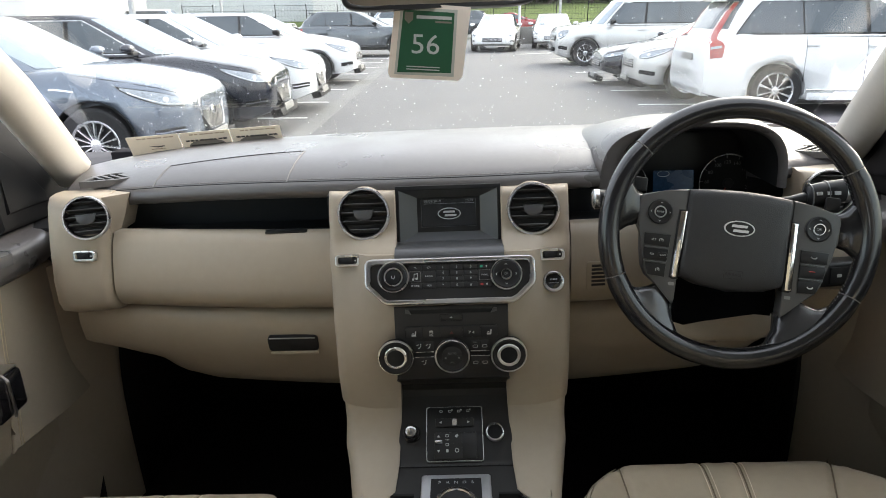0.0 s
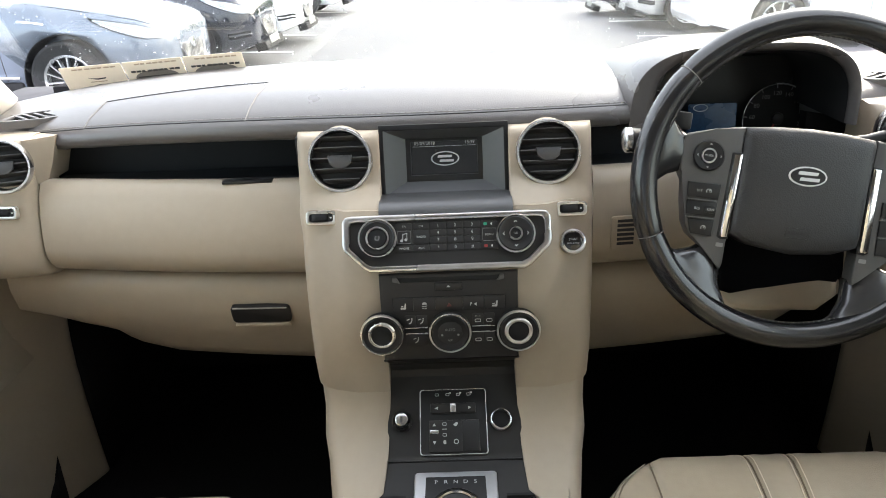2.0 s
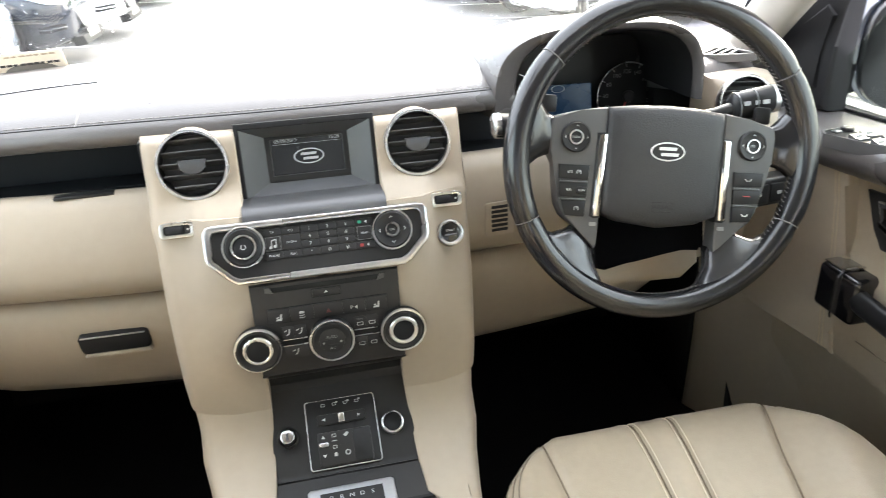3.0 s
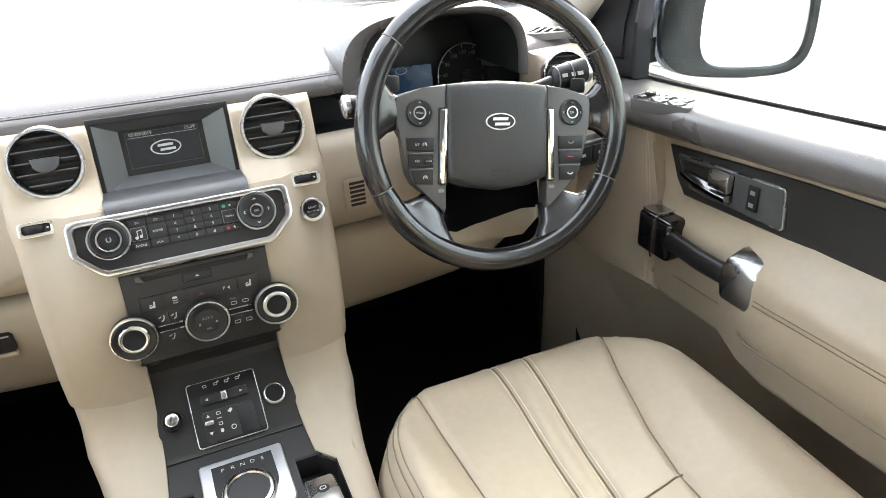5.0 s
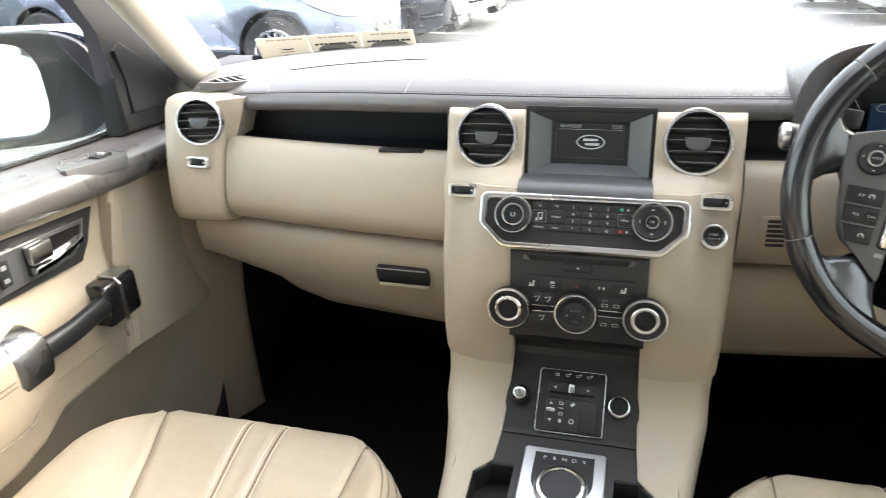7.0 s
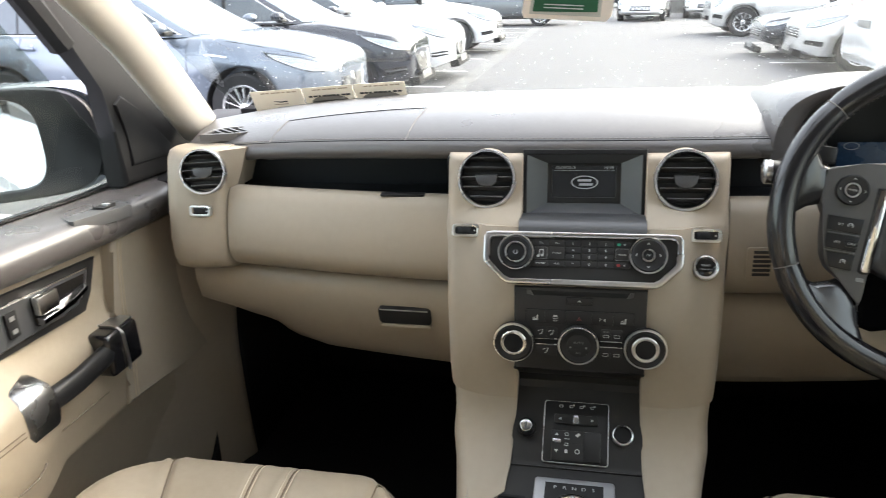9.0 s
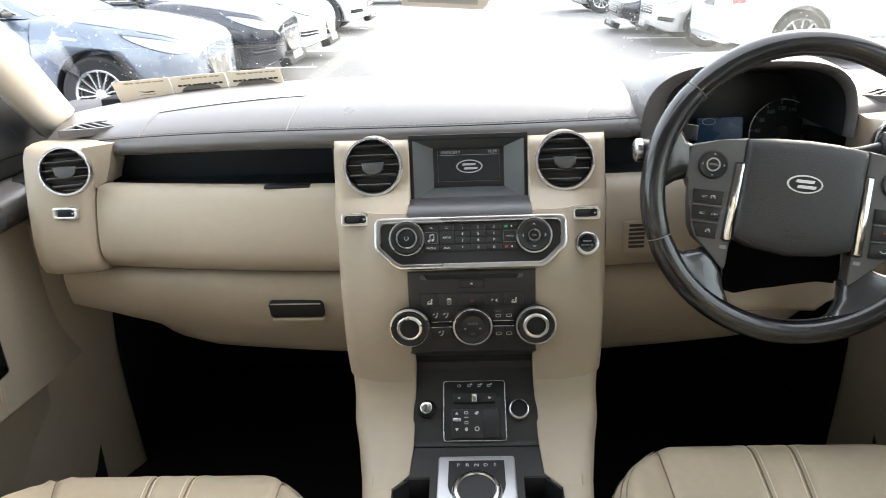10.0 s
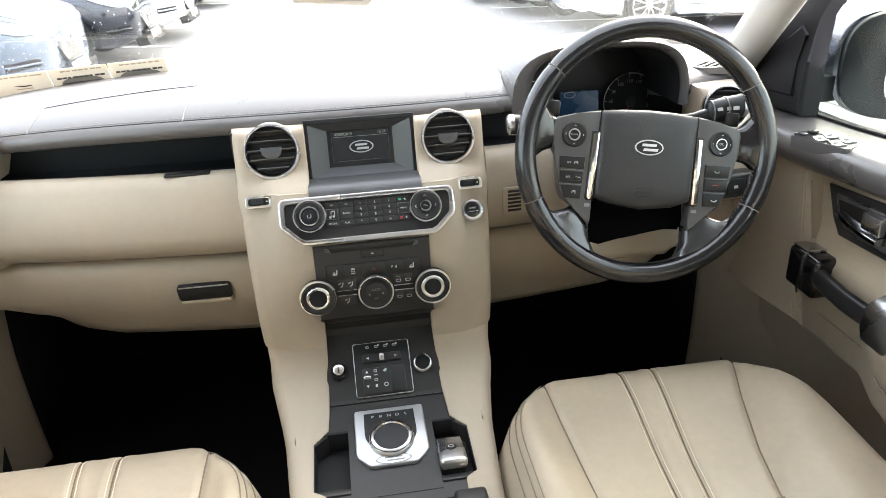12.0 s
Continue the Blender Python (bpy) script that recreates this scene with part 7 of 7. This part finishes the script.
            part("tail_lamp", panel([[body_pt(p, Lc - 0.03 - 0.32 * j / 6, f, s) for j in range(7)] for f in (0.90, 0.84, 0.78)], Vector((-0.008, s * 0.010, 0.003)), 0.02), TAIL_RED, t, "red tail lamp", sharp=60)
        # door mirrors, handles, door gaps
        mx = Lc / 2 - p["green"][0][0] - 0.42
        part("door_mirror", loft([[(mx - 0.02 + k * 0.085 * math.cos(a), s * (W * 0.88 + off), lo + 0.105 + 0.060 * k * math.sin(a)) for a in [2 * math.pi * i / 14 for i in range(14)]] for off, k in ((0.07, 0.3), (0.10, 0.75), (0.15, 1.0), (0.21, 1.0), (0.25, 0.85), (0.275, 0.5))]), trim or paint, t, sharp=60)
        part("mirror_stem", box(mx - 0.05, mx + 0.03, s * W * 0.86, s * (W * 0.90 + 0.12), lo + 0.02, lo + 0.07, 0.012), BLACK, t)
        for hx in (2.45, 3.38):
            q = body_pt(p, hx, 0.84, s)
            part("door_handle", box(q.x - 0.11, q.x + 0.11, q.y, q.y + s * 0.032, q.z - 0.016, q.z + 0.016, 0.010), paint, t)
        if detail:
            for gd, f0 in ((1.45, 0.16), (2.55, 0.10), (3.46, 0.30)):
                part("door_gap", tube([tuple(body_pt(p, gd + 0.03 * (1 - abs(f - 0.5)), f, s) + Vector((0, s * 0.0005, 0))) for f in (f0, 0.3, 0.45, 0.6, 0.75, 0.86, 0.95, 0.985)], 0.0045, 5), BLACK, t)
            part("side_strip", box(xr + 0.45, xf - 0.45, s * (W * 0.985), s * (W + 0.010), 0.40, 0.425, 0.004), CHROME if trim is None or trim is WHITE_CAR else BLACK, t)
            part("bonnet_gap", tube([tuple(body_pt(p, d, 0.965, s) + Vector((0, 0, 0.002))) for d in (0.10, 0.25, 0.45, 0.7, 0.95, 1.2)], 0.004, 5), BLACK, t)
        part("wing_vent", panel([[body_pt(p, 1.02 + 0.24 * j / 3, f + 0.01 * j / 3, s) for j in range(4)] for f in (0.775, 0.785, 0.795)], Vector((0, s * 0.006, 0.001))), CHROME if grille == "hex" else paint, t)
    # nose
    zn = p["hood"][1][2]
    nm = basis((Lc / 2 - 0.004, 0, zn - 0.20), (0, 1, 0), (-0.20, 0, 1))
    if grille == "hex":
        corners = [(-0.30, 0.165), (0.30, 0.165), (0.365, 0.10), (0.345, -0.02), (0.25, -0.165), (0.20, -0.19), (-0.20, -0.19), (-0.25, -0.165), (-0.345, -0.02), (-0.365, 0.10)]
        out = []
        for i, c in enumerate(corners):
            a_, b_ = Vector(corners[i - 1]), Vector(corners[(i + 1) % len(corners)])
            c = Vector(c)
            out += [tuple(c + (a_ - c) * 0.22), tuple(c * 0.985), tuple(c + (b_ - c) * 0.22)]
        gr = part("grille", frame_slab(out, [(a * 0.97, b * 0.955) for a, b in out], -0.08, 0.020, 0.006, m=nm), CHROME, t, "chrome framed mesh grille")
        part("grille_back", slab([(a * 0.98, b * 0.97) for a, b in out], -0.08, 0.002, m=nm), BLACK, gr)
        mesh_bm = bmesh.new()
        for q in range(-11, 12):
            for sg in (1, -1):
                c = q * 0.045
                ya, yb = -0.165, 0.145
                lim = lambda yy: 0.335 if yy > 0 else 0.235
                tube([(max(-lim(ya), min(lim(ya), c + sg * ya * 0.7)), ya, 0.008), (max(-lim(yb), min(lim(yb), c + sg * yb * 0.7)), yb, 0.008)], 0.0032, 5, bm=mesh_bm, m=nm)
        tagged(part("mesh", mesh_bm, GREYSILVER, gr), kind="stuff")
        part("badge", disc(0.050, 0.005, 0.028, 20, 0.006, m=nm), CHROME, gr)
    else:
        gr = part("grille", slab(rrect(1.05 if grille == "wide" else 0.8, 0.16, 0.03, 3, 0, 0.02), -0.05, 0.02, 0.006, m=nm), BLACK, t, "slatted grille")
        for q in (-0.02, 0.02, 0.06):
            part("slat", box(-0.42, 0.42, q - 0.008, q + 0.008, 0.015, 0.03, 0.003, m=nm), SATIN, gr)
    part("lower_intake", slab([(-0.52, -0.25), (0.52, -0.25), (0.46, -0.36), (-0.46, -0.36)], -0.12, 0.030, 0.012, m=nm), BLACK_MATT, t)
    for s in (1, -1):
        grid = [[body_pt(p, d, f, s) for f in (0.27, 0.33, 0.40 - 0.10 * (d - 0.06))] for d in (0.05, 0.10, 0.16, 0.23, 0.30)]
        ik = part("side_intake", panel(grid, Vector((0.006, s * 0.006, 0)), 0.02), BLACK_MATT, t)
        part("intake_blade", tube([tuple(row[1] + Vector((0.012, s * 0.012, 0))) for row in grid], 0.010, 6), paint if grille == "hex" else BLACK, ik)
    part("number_plate", box(-0.25, 0.25, -0.305, -0.205, 0.026, 0.036, 0.003, m=nm), PLATE, t, "blank number plate")
    part("number_plate", box(-Lc / 2 - 0.02, -Lc / 2 + 0.06, -0.26, 0.26, 0.82, 0.93, 0.004), PLATE, t)
    part("bumper_trim", box(-Lc / 2 + 0.0, -Lc / 2 + 0.14, -W * 0.80, W * 0.80, 0.30, 0.44, 0.03), trim or BLACK_MATT, t)
    rl = cabin_row(p, 0.93)[1]
    part("rear_lip", loft([[(Lc / 2 - rl + a, y_, H - 0.085 + c) for a, c in ((0.20, 0.05), (-0.10, 0.045), (-0.16, 0.030), (-0.15, 0.015), (0.10, 0.0))] for y_ in (-W * 0.64, -W * 0.3, W * 0.3, W * 0.64)]), paint if tail != "tall" else PIANO, t, sharp=40)
    if H > 1.7:
        for s in (1, -1):
            part("roof_rail", tube([tuple(cabin_side(p, lo, d, 0.93, s) + Vector((0, -s * 0.03, z))) for d, z in ((2.2, 0.03), (2.35, 0.065), (3.2, 0.075), (4.0, 0.065), (4.2, 0.03))], 0.014, 8), paint, t)
    return t


WHEELS = {}
HX = lambda nose, p: nose - p["L"] / 2
parked_car(SUV, GREY_CAR, HX(-2.74, SUV), 6.80, 0, "blue-grey sport utility car parked nose out in a bay", "suv")
parked_car(SUV, DARK_CAR, HX(-2.50, SUV), 9.15, 0, "glossy blue-black sport utility car parked beside a grey one", "suv")
parked_car(SUV, WHITE_CAR, HX(-2.38, SUV), 11.4, 0, "white sport utility car parked between a dark and a white one", "suv")
parked_car(SUV, WHITE_CAR, HX(-2.35, SUV), 16.3, 0, "white compact sport utility car with black lower trim", "suv", "slats", BLACK_MATT)
parked_car(SUV, STEEL_CAR, HX(-1.3, SUV), 26.8, 0, "dark grey sport utility car in the far bays", "suv", "slats", BLACK_MATT)
parked_car(WAGON, WHITE_CAR, 3.78 + WAGON["L"] / 2, 10.95, 0, "white estate car with tall red tail lamps, rear to the lane", "wagon", "slats", WHITE_CAR, tail="tall")
parked_car(SUV, SILVER_CAR, 3.35 + SUV["L"] / 2, 13.2, 180, "beige-silver crossover parked nose to the lane", "suv", "slats", BLACK_MATT)
parked_car(SALOON, DARK_CAR, 3.15 + SALOON["L"] / 2, 15.4, 180, "black hatchback mostly hidden behind a silver crossover", "saloon", "slats")
parked_car(BOXY, SILVER_CAR, 2.95 + BOXY["L"] / 2, 21.4, 180, "silver boxy off-road car with a stepped roof", "boxy", "wide", BLACK_MATT)
parked_car(SALOON, WHITE_CAR, 1.75, 30.4, -98, "white saloon car facing down the lane", "saloon", "slats")
parked_car(SALOON, WHITE_CAR, 4.35, 32.2, -96, "white saloon car parked beside the lane's end", "saloon", "slats")
parked_car(BOXY, DARK_CAR, -7.75 - BOXY["L"] / 2, 4.75, 180, "dark blue off-road car showing its rear bumper", "boxy", "wide", BLACK_MATT)
parked_car(WAGON, WHITE_CAR, -7.75 - WAGON["L"] / 2, 7.05, 180, "white estate car behind the blue-grey one", "wagon", "slats")
random.seed(5)
for i in range(17):
    kind, key = ((SUV, "suv"), (SALOON, "saloon"), (SALOON, "saloon"), (BOXY, "boxy"))[i % 4]
    paint = (WHITE_CAR, SILVER_CAR, WHITE_CAR, STEEL_CAR, WHITE_CAR, DARK_CAR, RED_CAR)[(i * 3) % 7]
    parked_car(kind, paint, -34 + 4.3 * i + random.uniform(-0.5, 0.5), 44 + random.uniform(-1, 1) + (9 if i % 3 == 0 else 0), (0, 180, 175)[i % 3], "car in the far row before the fence", key, "slats", group="far row of cars", detail=False)

# ---- background ----
k = part("stone_wall", box(2.4, 24, 35.5, 36.1, 0, 0.8, 0.03), STONE, m=OUT)
tagged(k, "low dark stone retaining wall beyond the bays", "wall", kind="structure")
bank = part("bank", loft([[(x, 62, -1), (x, 62, 0.2), (x, 70, 1.6 + 0.3 * math.sin(x * 0.11)), (x, 90, 2.6 + 0.4 * math.sin(x * 0.07)), (x, 160, 3.5), (x, 160, -1)] for x in range(-40, 181, 10)]), GRASS, m=OUT)
tagged(bank, "rough grass bank behind the car park", "bank", kind="structure")


def lamp_post(x, y, h=8.0, r=0.07):
    t = thing("lamp_post", "grey steel lamp post in the car park", "lamp post", "lamp posts", m=OUT @ pose(x, y, 0))
    part("pole", lathe([(0, 0), (r * 1.5, 0), (r * 1.5, 0.5), (r, 0.55), (r * 0.6, h), (0, h)], 14), STEEL, t)
    part("arm", tube([(0, 0, h - 0.1), (0.5, 0, h + 0.1), (1.0, 0, h + 0.12)], 0.04, 8), STEEL, t)
    part("lamp_head", box(0.7, 1.4, -0.12, 0.12, h + 0.06, h + 0.18, 0.03), STEEL, t)


for x, y, r in ((-11.5, 25, 0.12), (-15.0, 46, 0.09), (-1.0, 47, 0.09), (3.6, 41, 0.08), (6.6, 46, 0.09), (12.5, 44, 0.09), (19, 45, 0.09), (26, 44, 0.09)):
    lamp_post(x, y, 8.0, r)


def fence(y, x0, x1):
    t = thing("fence", "dark mesh fence round the car park", "fence", m=OUT @ pose(0, y, 0))
    for i in range(int((x1 - x0) / 2.5) + 1):
        part("post", box(x0 + 2.5 * i - 0.03, x0 + 2.5 * i + 0.03, -0.03, 0.03, 0, 2.2, 0.005), BLACK_MATT, t)
    w = bmesh.new()
    for z in (0.1, 0.5, 0.9, 1.3, 1.7, 2.1):
        tube([(x0, 0, z), (x1, 0, z)], 0.012, 5, bm=w)
    n = int((x1 - x0) / 0.25)
    for i in range(n):
        tube([(x0 + 0.25 * i, 0, 0.1), (x0 + 0.25 * i, 0, 2.1)], 0.006, 4, bm=w)
    tagged(part("mesh", w, BLACK_MATT, t), kind="stuff")


fence(58, -22, 45)


def building(x, y, w, d, h, wall, label, wins):
    t = thing("building", label, "building", "buildings", m=OUT @ pose(x, y, 0))
    part("wall", box(0, w, 0, d, 0, h, 0.02), wall, t)
    part("roof", box(-0.15, w + 0.15, -0.15, d + 0.15, h, h + 0.25, 0.03), STEEL, t)
    part("plinth", box(-0.03, w + 0.03, -0.05, 0.0, 0, 0.4, 0.01), STONE, t)
    for wx, wz, ww, wh in wins:
        wd = part("window", box(wx, wx + ww, -0.06, 0.0, wz, wz + wh, 0.01), CLADDING, t)
        n = max(1, round(ww / 0.9))
        for i in range(n):
            part("pane", box(wx + 0.06 + i * (ww - 0.06) / n, wx + (i + 1) * (ww - 0.06) / n, -0.08, -0.06, wz + 0.06, wz + wh - 0.06, 0.004), WINDOW_DK, wd)
    return t


building(-46, 40, 22, 16, 9, RENDER_WALL, "off-white showroom building with a glazed band", [(12.5, 3.6, 7.0, 1.6), (3, 3.6, 7.0, 1.6)])
building(-30, 66, 20, 14, 8, CLADDING, "pale grey clad warehouse", [])
building(-12.6, 64, 9.6, 12, 7, RENDER_WALL, "off-white office building with small windows", [(2.4, 3.6, 1.6, 1.4), (7.0, 3.4, 1.4, 1.3), (5.0, 0.1, 1.6, 3.0)])
# trees
random.seed(11)


def tree_meshes(seed):
    """Trunk with limbs and a ragged crown of many small leaf sprays that reaches low down."""
    rnd = random.Random(seed)
    trunk = tube([(0, 0, 0), (0.1, 0, 1.8), (0.05, 0.1, 4.4), (0.15, 0, 7.6)], [0.24, 0.19, 0.13, 0.04], 10)
    lumps = []
    for i in range(9):
        a, z = i * 2.4 + seed, 1.2 + 0.72 * i
        q = 2.3 - 0.15 * i
        tube([(0.08, 0.02, z), (q * 0.5 * math.cos(a), q * 0.5 * math.sin(a), z + 0.6), (q * math.cos(a), q * math.sin(a), z + 0.9)], [0.08, 0.05, 0.015], 6, bm=trunk)
        lumps.append((Vector((q * 0.85 * math.cos(a), q * 0.85 * math.sin(a), z + 0.9)), 1.25 + 0.35 * rnd.random()))
    lumps += [(Vector((0.1, 0, 3.2)), 1.7), (Vector((0.1, 0, 5.4)), 1.7), (Vector((0, 0, 7.6)), 1.2)]
    crown = bmesh.new()
    for i in range(2000):
        c0, rad = lumps[i % len(lumps)]
        n1 = Vector((rnd.gauss(0, 1), rnd.gauss(0, 1), rnd.gauss(0, 1))).normalized()
        c = c0 + n1 * rad * rnd.uniform(0.35, 1.0) ** 0.5
        s = rnd.uniform(0.14, 0.36)
        n1 = (n1 + Vector((rnd.gauss(0, 0.5), rnd.gauss(0, 0.5), rnd.gauss(0, 0.5) + 0.3))).normalized()
        n2 = n1.orthogonal().normalized()
        n3 = n1.cross(n2)
        top = crown.verts.new(c + n1 * s * 0.35)
        vs = [crown.verts.new(v) for v in (c + n2 * s, c + n3 * s * 0.6, c - n2 * s, c - n3 * s * 0.6)]
        for j in range(4):
            crown.faces.new((vs[j], vs[(j + 1) % 4], top))
    return trunk, crown


proto = []
for sd in (1, 2, 3):
    t = thing("tree", "dark green leafy tree on the grass bank", "tree", "trees on the bank", m=OUT @ pose(-3 + 5 * sd, 78, 1.8))
    a, b = tree_meshes(sd)
    part("trunk", a, BARK, t), part("crown", b, LEAF, t)
    proto.append(t)
for i in range(96):
    k = i % 3
    copy_thing(proto[(i * 7) % 3], OUT @ pose(-14 + 1.35 * i + random.uniform(-0.8, 0.8), 76 + 6 * k + random.uniform(-2, 2), 1.2 + 0.5 * k, 0, 0, random.uniform(0, 360)) @ Matrix.Scale(random.uniform(0.85, 1.3), 4))
